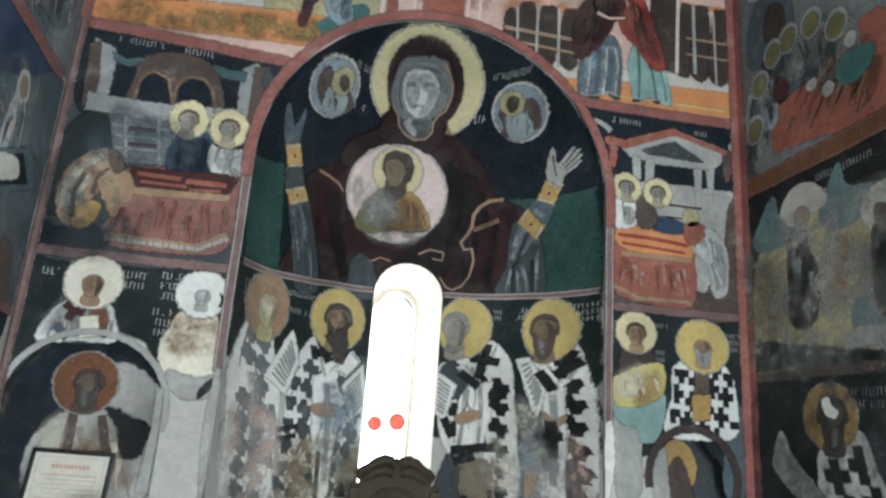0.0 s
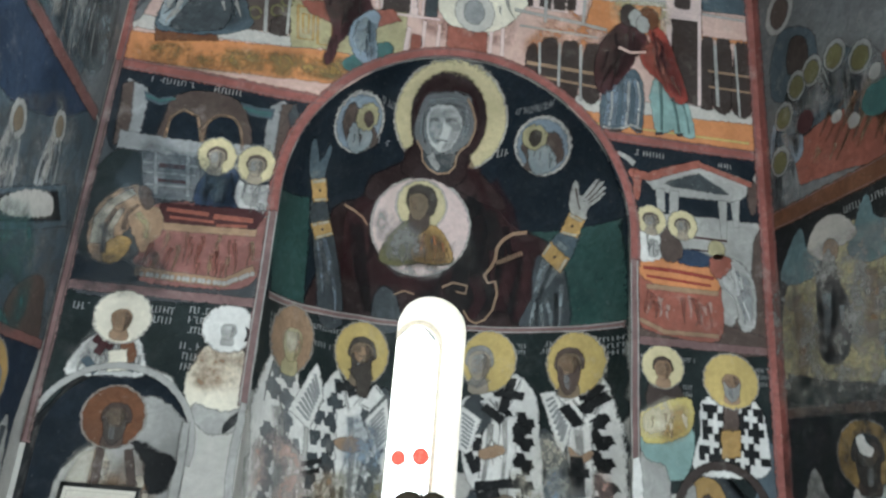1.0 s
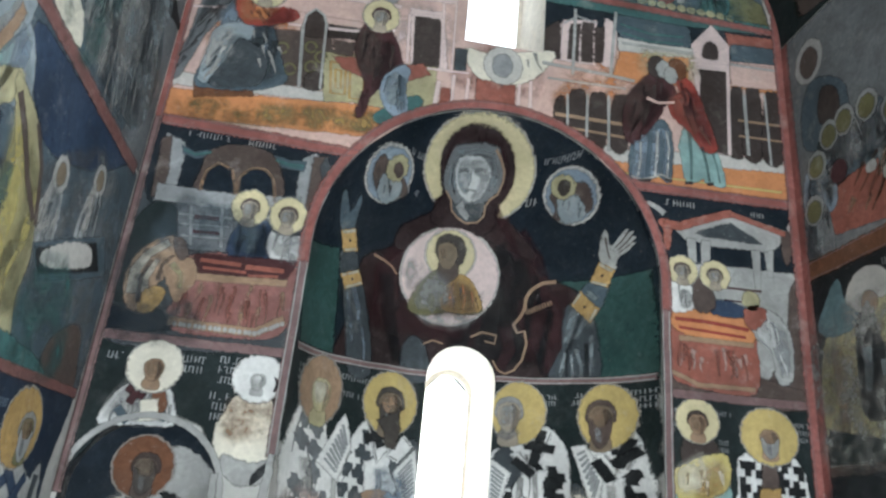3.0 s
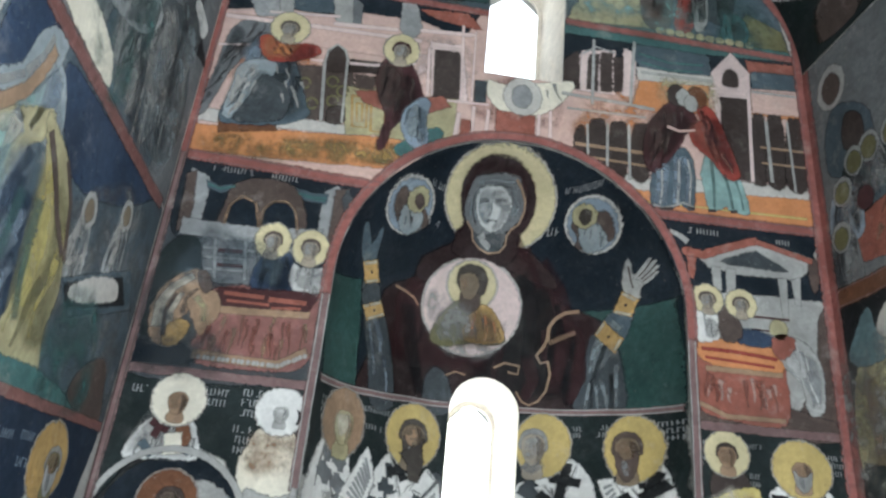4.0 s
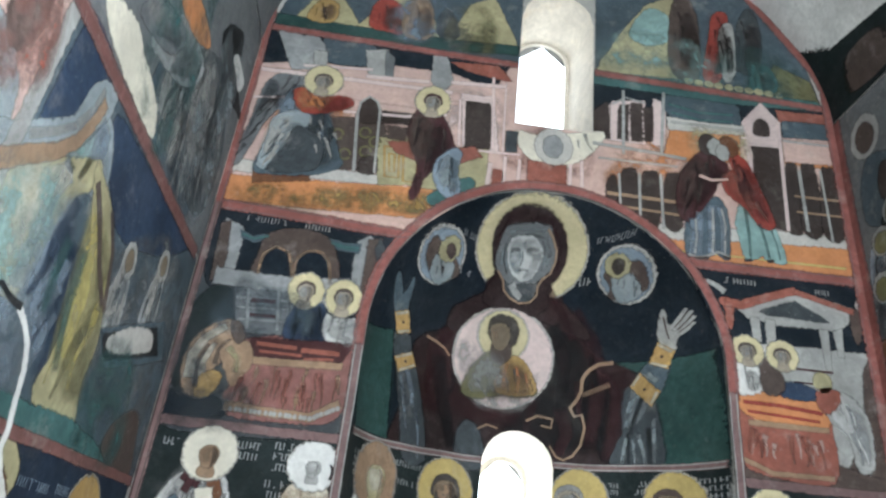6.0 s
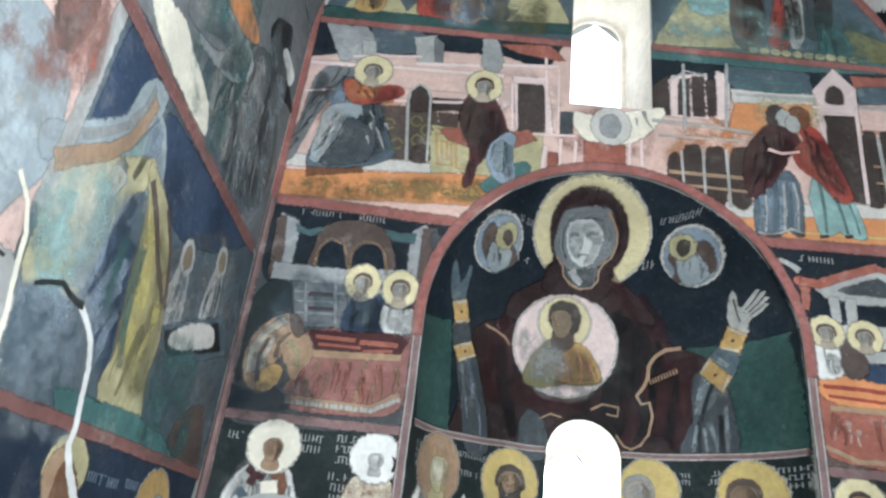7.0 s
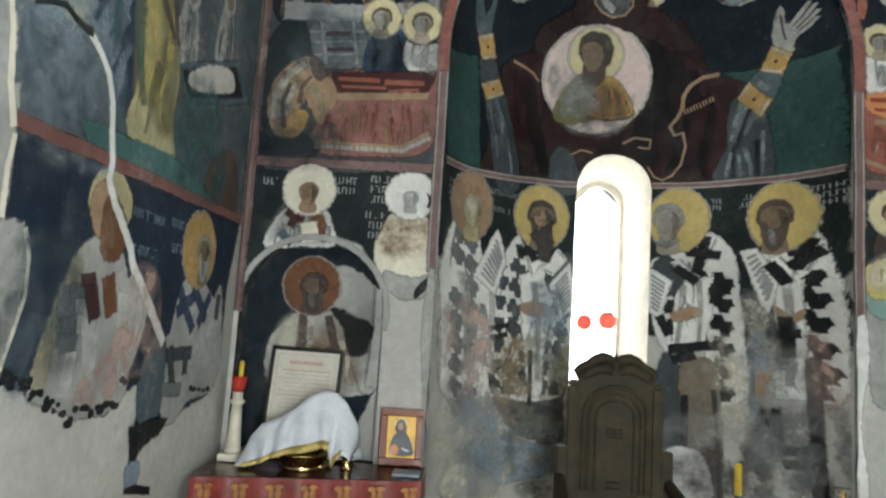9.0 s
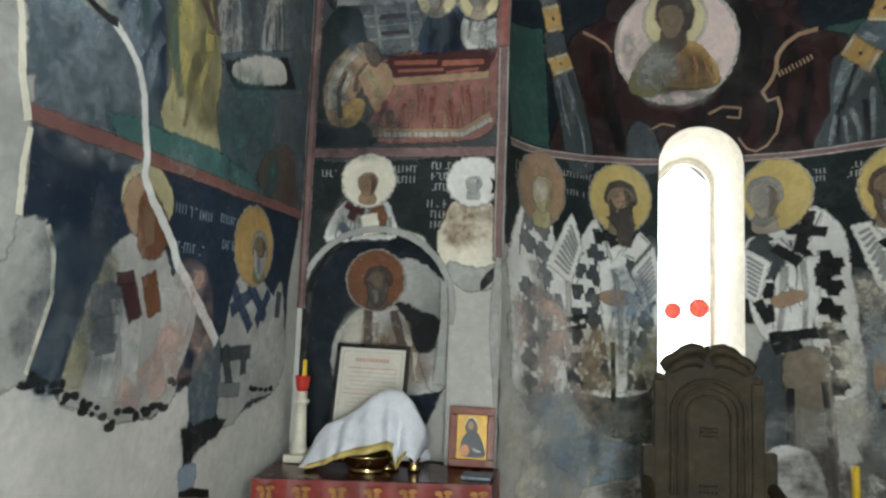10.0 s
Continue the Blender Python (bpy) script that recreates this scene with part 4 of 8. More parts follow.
def bishop(p, s, halo, robe_pts, stole, scroll, pitch, squeeze, lean, seed, face="skin", hair="hair", beard="", gold="gold", turn=0.0, dark="black"):
    """One standing bishop: robe with dark crosses, pale inner robe, stole, scroll and nimbus."""
    shape(p, "robe", s, robe_pts, "white", 3, wob=0.012)
    poly = curve_round(robe_pts)
    crosses(p, s, poly, pitch, dark, 5, squeeze, lean, seed=seed, lost=0.05 if dark == "black" else 0.25)
    folds(p, s, poly, "stone", 4, 8, seed, 0, 0.012, 0.3)
    if stole:
        shape(p, "stole", s, stole, "white", 6, False, 0.006)
        folds(p, s, stole, "stone", 7, 5, seed + 2, 0, 0.012, 0.25)
    if scroll:
        shape(p, "scroll", s, scroll, "white", 8, False, 0.004)
        rows = []
        for k in range(1, 9):
            f = k / 9
            q = [(x0 + (x1 - x0) * f, y0 + (y1 - y0) * f) for (x0, y0), (x1, y1) in ((scroll[0], scroll[3]), (scroll[1], scroll[2]))]
            rows.append(stroke([(q[0][0] * (1 - g) + q[1][0] * g, q[0][1] * (1 - g) + q[1][1] * g) for g in (0.15, 0.5, 0.85)], 0.011))
        marks(p, "scroll_writing", s, rows, "grey", 9)
    saint_head(p, s, *halo, gold, face, hair, beard, 9, turn=turn)


bishop(apse_saints, "A", (-0.900, 2.275, 0.105, 0.181), [(-0.960, 2.172), (-1.015, 2.076), (-1.033, 1.887), (-1.023, 1.682), (-1.008, 1.452), (-0.989, 1.225), (-0.768, 1.209), (-0.770, 1.519), (-0.771, 1.776), (-0.821, 1.966), (-0.857, 2.090), (-0.903, 2.157)], None,
       [(-0.740, 2.158), (-0.691, 1.989), (-0.741, 1.800), (-0.855, 1.881)], 0.100, 0.62, -0.25, 3, "straw", "", "", "tan", 0, "midgrey")
bishop(apse_saints, "A", (-0.461, 2.293, 0.166, 0.186), [(-0.562, 2.165), (-0.646, 2.080), (-0.696, 1.920), (-0.718, 1.717), (-0.717, 1.458), (-0.724, 1.208), (-0.293, 1.207), (-0.267, 1.479), (-0.233, 1.690), (-0.240, 1.977), (-0.270, 2.047), (-0.379, 1.998), (-0.442, 2.026)], [(-0.568, 1.910), (-0.416, 1.993), (-0.360, 1.821), (-0.396, 1.678), (-0.416, 1.471), (-0.421, 1.205), (-0.484, 1.205), (-0.545, 1.598)],
       [(-0.380, 1.869), (-0.266, 2.011), (-0.226, 1.762), (-0.300, 1.685)], 0.102, 0.75, -0.22, 5, "skin", "hair", "hair", "gold", 0, "dusk")
bishop(apse_saints, "A", (0.396, 2.329, 0.156, 0.189), [(0.249, 2.020), (0.331, 2.100), (0.433, 2.162), (0.519, 2.238), (0.599, 2.217), (0.673, 2.078), (0.706, 1.827), (0.726, 1.584), (0.730, 1.282), (0.553, 1.261), (0.565, 1.536), (0.499, 1.565), (0.367, 1.520), (0.288, 1.656)], [(0.412, 1.919), (0.571, 1.964), (0.568, 1.747), (0.531, 1.568), (0.393, 1.536), (0.393, 1.772)],
       [(0.234, 2.019), (0.355, 1.938), (0.298, 1.729), (0.252, 1.762)], 0.106, 0.85, -0.30, 7, "wornskin", "greyhair", "", "gold", -0.35)
bishop(apse_saints, "A", (0.870, 2.316, 0.118, 0.186), [(0.811, 2.115), (0.889, 2.136), (0.954, 2.231), (1.001, 2.157), (1.032, 1.939), (1.044, 1.648), (1.051, 1.341), (0.949, 1.316), (0.923, 1.570), (0.873, 1.699), (0.848, 1.903)], [(0.857, 1.938), (0.931, 1.940), (0.940, 1.637), (0.949, 1.316), (0.862, 1.301), (0.864, 1.631)],
       [(0.720, 2.115), (0.772, 2.130), (0.852, 1.938), (0.825, 1.777)], 0.106, 0.80, -0.35, 9, "skin", "umber", "umber", "gold", -0.2)
marks(apse_saints, "beard_point", "A", [stroke([(-0.470, 2.203), (-0.431, 2.129), (-0.435, 2.027)], 0.13, 0.05)], "hair", 17)
soft_marks(apse_saints, "short_beard", "A", [stroke([(0.289, 2.196), (0.334, 2.169), (0.403, 2.210)], 0.05, 0.03)], "grey", 17)
for omo in ([(-0.583, 2.154), (-0.542, 2.183), (-0.450, 2.025), (-0.506, 1.932)], [(-0.429, 1.970), (-0.343, 2.090), (-0.293, 2.045), (-0.374, 1.948)], [(0.532, 2.238), (0.599, 2.217), (0.546, 2.074), (0.470, 2.003)], [(0.376, 2.058), (0.417, 2.075), (0.519, 1.962), (0.466, 1.944)], [(0.823, 2.072), (0.865, 2.086), (0.930, 1.981), (0.902, 1.932)], [(0.949, 2.210), (1.005, 2.143), (0.957, 2.001), (0.907, 1.932)]):
    shape(apse_saints, "shoulder_band", "A", omo, "white", 7, False, 0.003)
    soft_marks(apse_saints, "band_edge", "A", [stroke([omo[0], omo[3]], 0.008), stroke([omo[1], omo[2]], 0.008)], "stone", 8)
for arm in ([(-0.560, 2.144), (-0.494, 2.019)], [(-0.593, 2.054), (-0.479, 2.085)], [(0.546, 2.216), (0.503, 2.005)], [(0.470, 2.130), (0.610, 2.105)], [(0.968, 2.174), (0.925, 2.016)], [(0.906, 2.030), (1.005, 2.108)], [(0.392, 2.029), (0.499, 1.946)], [(0.829, 2.044), (0.893, 1.939)],
            [(0.305, 1.722), (0.361, 1.619)], [(0.366, 1.527), (0.570, 1.564)], [(0.384, 1.465), (0.496, 1.502)], [(0.887, 1.740), (0.896, 1.534)], [(0.859, 1.650), (0.935, 1.657)], [(0.568, 1.891), (0.637, 1.888)], [(0.598, 1.929), (0.596, 1.821)]):
    marks(apse_saints, "shoulder_cross", "A", [stroke(arm, 0.040)], "black", 9)
soft_marks(apse_saints, "robe_shade", "A", [stroke([(0.433, 1.920), (0.423, 1.738), (0.406, 1.558)], 0.03, 0.02), stroke([(0.513, 1.947), (0.527, 1.781), (0.518, 1.581)], 0.025, 0.015), stroke([(0.893, 1.905), (0.907, 1.701), (0.903, 1.372)], 0.03, 0.02), stroke([(-0.492, 1.878), (-0.453, 1.673), (-0.446, 1.303)], 0.03, 0.02), stroke([(-0.928, 1.881), (-0.884, 1.637), (-0.877, 1.363)], 0.05, 0.03)], "stone", 8)
for sleeve_ in ([(0.251, 1.990), (0.331, 2.100), (0.430, 1.972), (0.387, 1.881), (0.309, 1.876)], [(0.727, 1.899), (0.791, 1.831), (0.848, 1.663), (0.882, 1.467), (0.772, 1.554), (0.737, 1.758)], [(-0.409, 1.930), (-0.311, 2.072), (-0.247, 2.050), (-0.252, 1.867), (-0.352, 1.822)]):
    shape(apse_saints, "undersleeve", "A", sleeve_, "dusk", 7, wob=0.006)
shape(apse_saints, "inner_robe", "A", [(0.427, 1.421), (0.580, 1.468), (0.619, 1.210), (0.617, 0.698), (0.483, 0.653), (0.466, 1.057)], "drab", 6, wob=0.01)
marks(apse_saints, "robe_stripe", "A", [stroke([(0.452, 1.255), (0.454, 0.664)], 0.025), stroke([(0.597, 1.305), (0.633, 0.685)], 0.018), stroke([(0.973, 1.512), (0.996, 0.807)], 0.03), stroke([(0.887, 1.019), (0.958, 1.036)], 0.035), stroke([(0.887, 0.948), (0.963, 0.962)], 0.035),
      stroke([(-0.494, 1.464), (-0.482, 0.946)], 0.018), stroke([(-0.754, 1.583), (-0.645, 1.611)], 0.02), stroke([(-0.751, 1.531), (-0.649, 1.556)], 0.02)], "black", 8)
for hand in ([(-0.562, 1.732), (-0.472, 1.754), (-0.391, 1.729), (-0.433, 1.687), (-0.524, 1.691)], [(0.383, 1.743), (0.472, 1.782), (0.520, 1.760), (0.474, 1.724), (0.393, 1.709)], [(0.857, 1.796), (0.900, 1.750), (0.944, 1.782), (0.935, 1.736), (0.878, 1.712)]):
    shape(apse_saints, "hand", "A", hand, "tan", 9)
for k, (a, w, h, n) in enumerate((((-0.801, 2.409), 0.26, 0.04, 1), ((-0.781, 2.306), 0.12, 0.04, 1), ((0.561, 2.453), 0.05, 0.035, 2), ((0.694, 2.466), 0.07, 0.04, 2), ((0.970, 2.466), 0.16, 0.035, 3), ((-1.025, 2.385), 0.04, 0.03, 3))):
    letters(apse_saints, "A", *a, w, h, n, "stone", 3, 20 + k)
wash(apse_saints, "A", [(-0.977, 1.206), (-0.633, 1.390), (-0.265, 1.201), (-0.203, 0.598), (-0.946, 0.667)], "cream", 13)
wash(apse_saints, "A", [(-1.002, 1.628), (-0.817, 1.643), (-0.695, 1.258), (-0.781, 1.006), (-0.974, 1.146)], "white", 13)
wash(apse_saints, "A", [(0.290, 1.036), (0.731, 1.163), (1.030, 1.178), (1.053, 0.858), (0.331, 0.643)], "stone", 11)
wash(apse_saints, "A", [(0.726, 1.743), (0.819, 1.747), (0.841, 1.308), (0.832, 0.758), (0.758, 0.733)], "cream", 14)
wash(apse_saints, "A", [(-0.636, 1.457), (-0.280, 1.545), (-0.263, 1.133), (-0.545, 1.061)], "straw", 14)
shape(apse_saints, "bare_plaster", "A", [(0.362, 0.910), (0.516, 0.933), (0.562, 0.846), (0.574, 0.687), (0.392, 0.651)], "white", 12, wob=0.012)
marks(apse_saints, "plaster_crack", "E", [stroke([(1.075 + 0.02 * math.sin(9 * z), z) for z in steps(0.8, 1.75, 0.08)], 0.03, 0.05)], "white", 12)
marks(apse_saints, "plaster_crack", "E", [stroke([(-1.08 + 0.015 * math.sin(7 * z), z) for z in steps(0.8, 1.86, 0.08)], 0.025, 0.03)], "stone", 12)
for patch, col in (([(-0.987, 1.629), (-0.885, 1.701), (-0.777, 1.517), (-0.795, 1.259), (-0.920, 1.232)], "pink"), ([(-0.705, 1.455), (-0.587, 1.526), (-0.520, 1.261), (-0.615, 1.062), (-0.690, 1.193)], "tan"), ([(-0.493, 1.807), (-0.349, 1.855), (-0.299, 1.544), (-0.419, 1.399)], "steel"), ([(0.601, 1.603), (0.681, 1.477), (0.707, 1.223), (0.658, 1.087), (0.617, 1.340)], "cream"),
                   ([(0.973, 1.632), (1.017, 1.519), (1.032, 1.234), (0.995, 1.281)], "pink"), ([(0.765, 1.486), (0.823, 1.619), (0.845, 1.124), (0.790, 0.927)], "steel"), ([(0.880, 1.500), (0.947, 1.508), (0.957, 1.093), (0.890, 1.045)], "grey"), ([(-0.945, 1.142), (-0.758, 1.195), (-0.604, 0.867), (-0.832, 0.793)], "steel"), ([(-0.612, 0.997), (-0.331, 1.064), (-0.278, 0.695), (-0.525, 0.669)], "slate")):
    wash(apse_saints, "A", patch, col, 15)
wash(apse_saints, "A", [(0.777, 1.110), (1.053, 1.244), (1.058, 0.834), (0.781, 0.709)], "midgrey", 16)
wash(apse_saints, "A", [(0.415, 0.853), (0.755, 0.981), (0.781, 0.709), (0.421, 0.625)], "umber", 16)

# ---- east wall, beside the apse ----
mourning = panel("fresco of mourners round a red bier before arches", "scenes of the east wall")
shape(mourning, "blue_ground", "E", [(-2.06, 2.39), (-1.07, 2.40), (-1.07, 3.06), (-1.04, 3.32), (-0.92, 3.62), (-2.06, 3.69)], "navy", 1, False, 0)
shape(mourning, "hill", "E", [(-2.116, 2.902), (-2.084, 3.303), (-1.998, 3.151), (-1.804, 3.185), (-1.245, 3.232), (-1.103, 3.1), (-1.099, 2.635), (-1.111, 2.411), (-2.103, 2.379)], "dusk", 2, wob=0.01)
shape(mourning, "hill", "E", [(-2.084, 2.811), (-2.054, 3.009), (-1.943, 3.161), (-1.772, 3.09), (-1.76, 2.862), (-1.893, 2.746), (-2.022, 2.571)], "darkgreen", 3, wob=0.02)
shape(mourning, "pier", "E", [(-1.982, 3.586), (-1.889, 3.554), (-1.88, 3.475), (-1.883, 3.206), (-1.943, 3.203), (-1.966, 3.375)], "grey", 4, False, 0.003)
shape(mourning, "pier_side", "E", [(-2.009, 3.564), (-1.973, 3.578), (-1.944, 3.378), (-1.941, 3.199), (-1.987, 3.201), (-2, 3.423)], "umber", 4, False, 0.003)
shape(mourning, "pier", "E", [(-1.185, 3.561), (-1.127, 3.605), (-1.09, 3.565), (-1.117, 3.419), (-1.131, 3.245), (-1.179, 3.256), (-1.189, 3.41)], "grey", 4, False, 0.003)
shape(mourning, "pier_side", "E", [(-1.124, 3.579), (-1.062, 3.596), (-1.06, 3.409), (-1.062, 3.254), (-1.121, 3.23), (-1.119, 3.402)], "umber", 4, False, 0.003)
shape(mourning, "curtain", "E", [(-1.893, 3.535), (-1.816, 3.505), (-1.742, 3.529), (-1.715, 3.511), (-1.793, 3.472), (-1.879, 3.492)], "slate", 4, False)
shape(mourning, "curtain", "E", [(-1.359, 3.555), (-1.27, 3.54), (-1.178, 3.544), (-1.183, 3.49), (-1.278, 3.495), (-1.352, 3.511)], "slate", 4, False)
marks(mourning, "curtain_fold", "E", [stroke([(-1.88, 3.513), (-1.805, 3.492), (-1.725, 3.521)], 0.012), stroke([(-1.348, 3.533), (-1.266, 3.519), (-1.184, 3.523)], 0.012), stroke([(-1.314, 3.517), (-1.248, 3.504), (-1.185, 3.505)], 0.008)], "teal", 5)
shape(mourning, "curtain", "E", [(-1.063, 3.605), (-1.022, 3.538), (-1.034, 3.448), (-1.049, 3.35), (-1.057, 3.445), (-1.08, 3.53)], "dusk", 5, False)
shape(mourning, "arcade", "E", [(-1.749, 3.258), (-1.748, 3.404), (-1.719, 3.532), (-1.579, 3.584), (-1.418, 3.574), (-1.323, 3.48), (-1.289, 3.267), (-1.536, 3.269)], "umber", 4)
for arch in ([(-1.713, 3.271), (-1.713, 3.383), (-1.662, 3.442), (-1.596, 3.425), (-1.574, 3.393), (-1.559, 3.271)], [(-1.511, 3.272), (-1.518, 3.383), (-1.474, 3.441), (-1.404, 3.442), (-1.36, 3.396), (-1.334, 3.261)]):
    shape(mourning, "archway", "E", arch, "navy", 5)
soft_marks(mourning, "arch_ring", "E", [stroke([(-1.736, 3.268), (-1.731, 3.398), (-1.669, 3.463), (-1.581, 3.427), (-1.538, 3.277)], 0.014), stroke([(-1.526, 3.275), (-1.535, 3.39), (-1.477, 3.459), (-1.399, 3.464), (-1.34, 3.407), (-1.311, 3.264)], 0.014)], "tan", 6)
shape(mourning, "parapet", "E", [(-1.962, 3.265), (-1.553, 3.264), (-1.178, 3.303), (-1.181, 3.218), (-1.57, 3.186), (-1.961, 3.184)], "grey", 5, False)
for wall in ([(-1.829, 3.164), (-1.539, 3.181), (-1.499, 2.935), (-1.769, 2.909)], [(-1.536, 3.164), (-1.268, 3.183), (-1.262, 2.939), (-1.498, 2.929)]):
    shape(mourning, "wall_block", "E", wall, "midgrey", 4, False, 0.004)
marks(mourning, "course", "E", [stroke([(-1.819, 3.109), (-1.53, 3.124)], 0.012), stroke([(-1.808, 3.051), (-1.533, 3.07)], 0.008), stroke([(-1.782, 2.982), (-1.538, 2.996)], 0.01), stroke([(-1.767, 3.175), (-1.719, 2.933)], 0.014), stroke([(-1.591, 3.175), (-1.553, 2.943)], 0.014)], "grey", 6)
marks(mourning, "course", "E", [stroke([(-1.731, 3.104), (-1.601, 3.109)], 0.02), stroke([(-1.73, 3.014), (-1.572, 3.023)], 0.014)], "wine", 6)
shape(mourning, "bier", "E", [(-1.743, 2.768), (-1.677, 2.875), (-1.124, 2.921), (-1.125, 2.778), (-1.132, 2.535), (-1.272, 2.46), (-1.729, 2.457), (-1.729, 2.612)], "rosered", 5, label="red draped bier")
folds(mourning, "E", [(-1.721, 2.723), (-1.143, 2.775), (-1.146, 2.549), (-1.282, 2.484), (-1.718, 2.474)], "brick", 7, 14, 3, 0, 0.016, 0.16)
folds(mourning, "E", [(-1.721, 2.723), (-1.143, 2.775), (-1.146, 2.549), (-1.282, 2.484), (-1.718, 2.474)], "brick", 7, 12, 5, 0, 0.014, 0.16)
folds(mourning, "E", [(-1.721, 2.723), (-1.143, 2.775), (-1.146, 2.549), (-1.282, 2.484), (-1.718, 2.474)], "tan", 7, 14, 8, 0, 0.016, 0.12)
shape(mourning, "bier_top", "E", [(-1.669, 2.876), (-1.123, 2.914), (-1.182, 2.802), (-1.716, 2.772)], "wine", 6, False)
marks(mourning, "cover_stripe", "E", [stroke([(-1.645, 2.854), (-1.427, 2.854)], 0.018), stroke([(-1.397, 2.846), (-1.189, 2.851)], 0.022), stroke([(-1.623, 2.812), (-1.392, 2.814)], 0.012), stroke([(-1.374, 2.797), (-1.214, 2.814)], 0.012)], "brick", 8)
marks(mourning, "fringe", "E", [stroke([(-1.735, 2.493), (-1.567, 2.485), (-1.282, 2.484), (-1.143, 2.572)], 0.035)], "tan", 8)
marks(mourning, "fringe_spot", "E", [oval(*q, 0.010, 0.012, 8) for q in line((-1.705, 2.479), (-1.281, 2.478), 16, 0, 0.004) + line((-1.281, 2.478), (-1.146, 2.549), 7, 0, 0.004)], "stone", 9)
marks(mourning, "fringe", "E", [stroke([(-1.721, 2.752), (-1.471, 2.763), (-1.164, 2.782)], 0.03)], "tan", 8)
shape(mourning, "robe", "E", [(-1.963, 2.552), (-2.004, 2.658), (-1.997, 2.771), (-1.949, 2.872), (-1.878, 2.942), (-1.818, 2.960), (-1.773, 2.917), (-1.777, 2.845), (-1.831, 2.805), (-1.824, 2.732), (-1.862, 2.661), (-1.850, 2.559), (-1.901, 2.525)], "tan", 7)
soft_marks(mourning, "robe_light", "E", [stroke([(-1.962, 2.624), (-1.973, 2.747), (-1.928, 2.850), (-1.836, 2.927)], 0.05, 0.03), stroke([(-1.901, 2.605), (-1.909, 2.715), (-1.870, 2.820)], 0.035, 0.02)], "cream", 8)
soft_marks(mourning, "robe_shade", "E", [stroke([(-1.918, 2.570), (-1.936, 2.699), (-1.901, 2.816)], 0.022, 0.012), stroke([(-1.844, 2.709), (-1.844, 2.790), (-1.795, 2.856)], 0.02, 0.012)], "umber", 9)
shape(mourning, "sleeve", "E", [(-1.832, 2.808), (-1.768, 2.849), (-1.689, 2.839), (-1.657, 2.732), (-1.707, 2.653), (-1.726, 2.612), (-1.776, 2.685)], "tan", 8)
soft_marks(mourning, "sleeve_light", "E", [stroke([(-1.791, 2.809), (-1.735, 2.756), (-1.724, 2.678)], 0.03, 0.02)], "straw", 9)
shape(mourning, "robe_hem", "E", [(-1.903, 2.534), (-1.904, 2.617), (-1.840, 2.664), (-1.806, 2.635), (-1.835, 2.548)], "ochre", 8)
shape(mourning, "hair", "E", [(-1.802, 2.959), (-1.757, 2.947), (-1.726, 2.875), (-1.751, 2.845), (-1.785, 2.885)], "umber", 8)
shape(mourning, "robe", "E", [(-2.104, 2.514), (-1.826, 2.537), (-1.731, 2.472), (-1.779, 2.433), (-2.071, 2.419)], "navy", 6)
robe(mourning, "E", [(-1.494, 2.903), (-1.486, 3.071), (-1.427, 3.132), (-1.336, 3.13), (-1.281, 3.02), (-1.3, 2.907)], "blue", 6, "slate", "navy", 6, 4, 0, 0.014, 0.12)
robe(mourning, "E", [(-1.291, 2.968), (-1.283, 3.078), (-1.213, 3.116), (-1.114, 3.092), (-1.112, 2.946), (-1.135, 2.892), (-1.233, 2.904)], "white", 6, "stone", "grey", 6, 4, 0, 0.012, 0.1)
shape(mourning, "vestment", "E", [(-1.287, 3.145), (-1.191, 3.182), (-1.11, 3.151), (-1.117, 3.091), (-1.268, 3.08)], "navy", 7)
saint_head(mourning, "E", -1.438, 3.205, 0.091, 0.1, "palegold", "wornskin", "umber", "", 8, size=0.55)
saint_head(mourning, "E", -1.217, 3.188, 0.093, 0.101, "palegold", "wornskin", "umber", "", 8, size=0.55)
letters(mourning, "E", *(-1.871, 3.642), 0.24, 0.045, 1, "stone", 4, 5)
letters(mourning, "E", *(-1.522, 3.638), 0.15, 0.045, 1, "line", 4, 6)

burial = panel("fresco of figures round a red bier under a pediment", "scenes of the east wall")
shape(burial, "blue_ground", "E", [(2.0, 2.45), (1.10, 2.44), (1.08, 3.06), (1.05, 3.3), (0.9, 3.62), (0.8, 3.73), (2.0, 3.74)], "navy", 1, False, 0)
shape(burial, "hill", "E", [(1.037, 3.229), (1.363, 3.252), (2.012, 3.271), (2.012, 2.464), (1.077, 2.451), (1.056, 2.855)], "stone", 2, False, 0.006)
shape(burial, "hill", "E", [(1.924, 3.16), (2.03, 3.214), (2.048, 2.759), (2.004, 2.463), (1.698, 2.448), (1.869, 2.812)], "umber", 3)
shape(burial, "shade", "E", [(1.065, 2.641), (1.702, 2.573), (1.936, 2.527), (2.011, 2.442), (1.081, 2.434)], "umber", 3, False, 0.004)
shape(burial, "pediment", "E", [(1.151, 3.494), (1.552, 3.633), (1.940, 3.560), (1.852, 3.458), (1.793, 3.417), (1.403, 3.402), (1.229, 3.421)], "stone", 4, False)
shape(burial, "pediment_field", "E", [(1.300, 3.464), (1.542, 3.559), (1.744, 3.457)], "dusk", 5, False)
marks(burial, "roof_edge", "E", [stroke([(1.096, 3.501), (1.190, 3.493), (1.365, 3.570), (1.552, 3.642)], 0.045, 0.035), stroke([(1.552, 3.633), (1.732, 3.591), (1.914, 3.548)], 0.028)], "brick", 6)
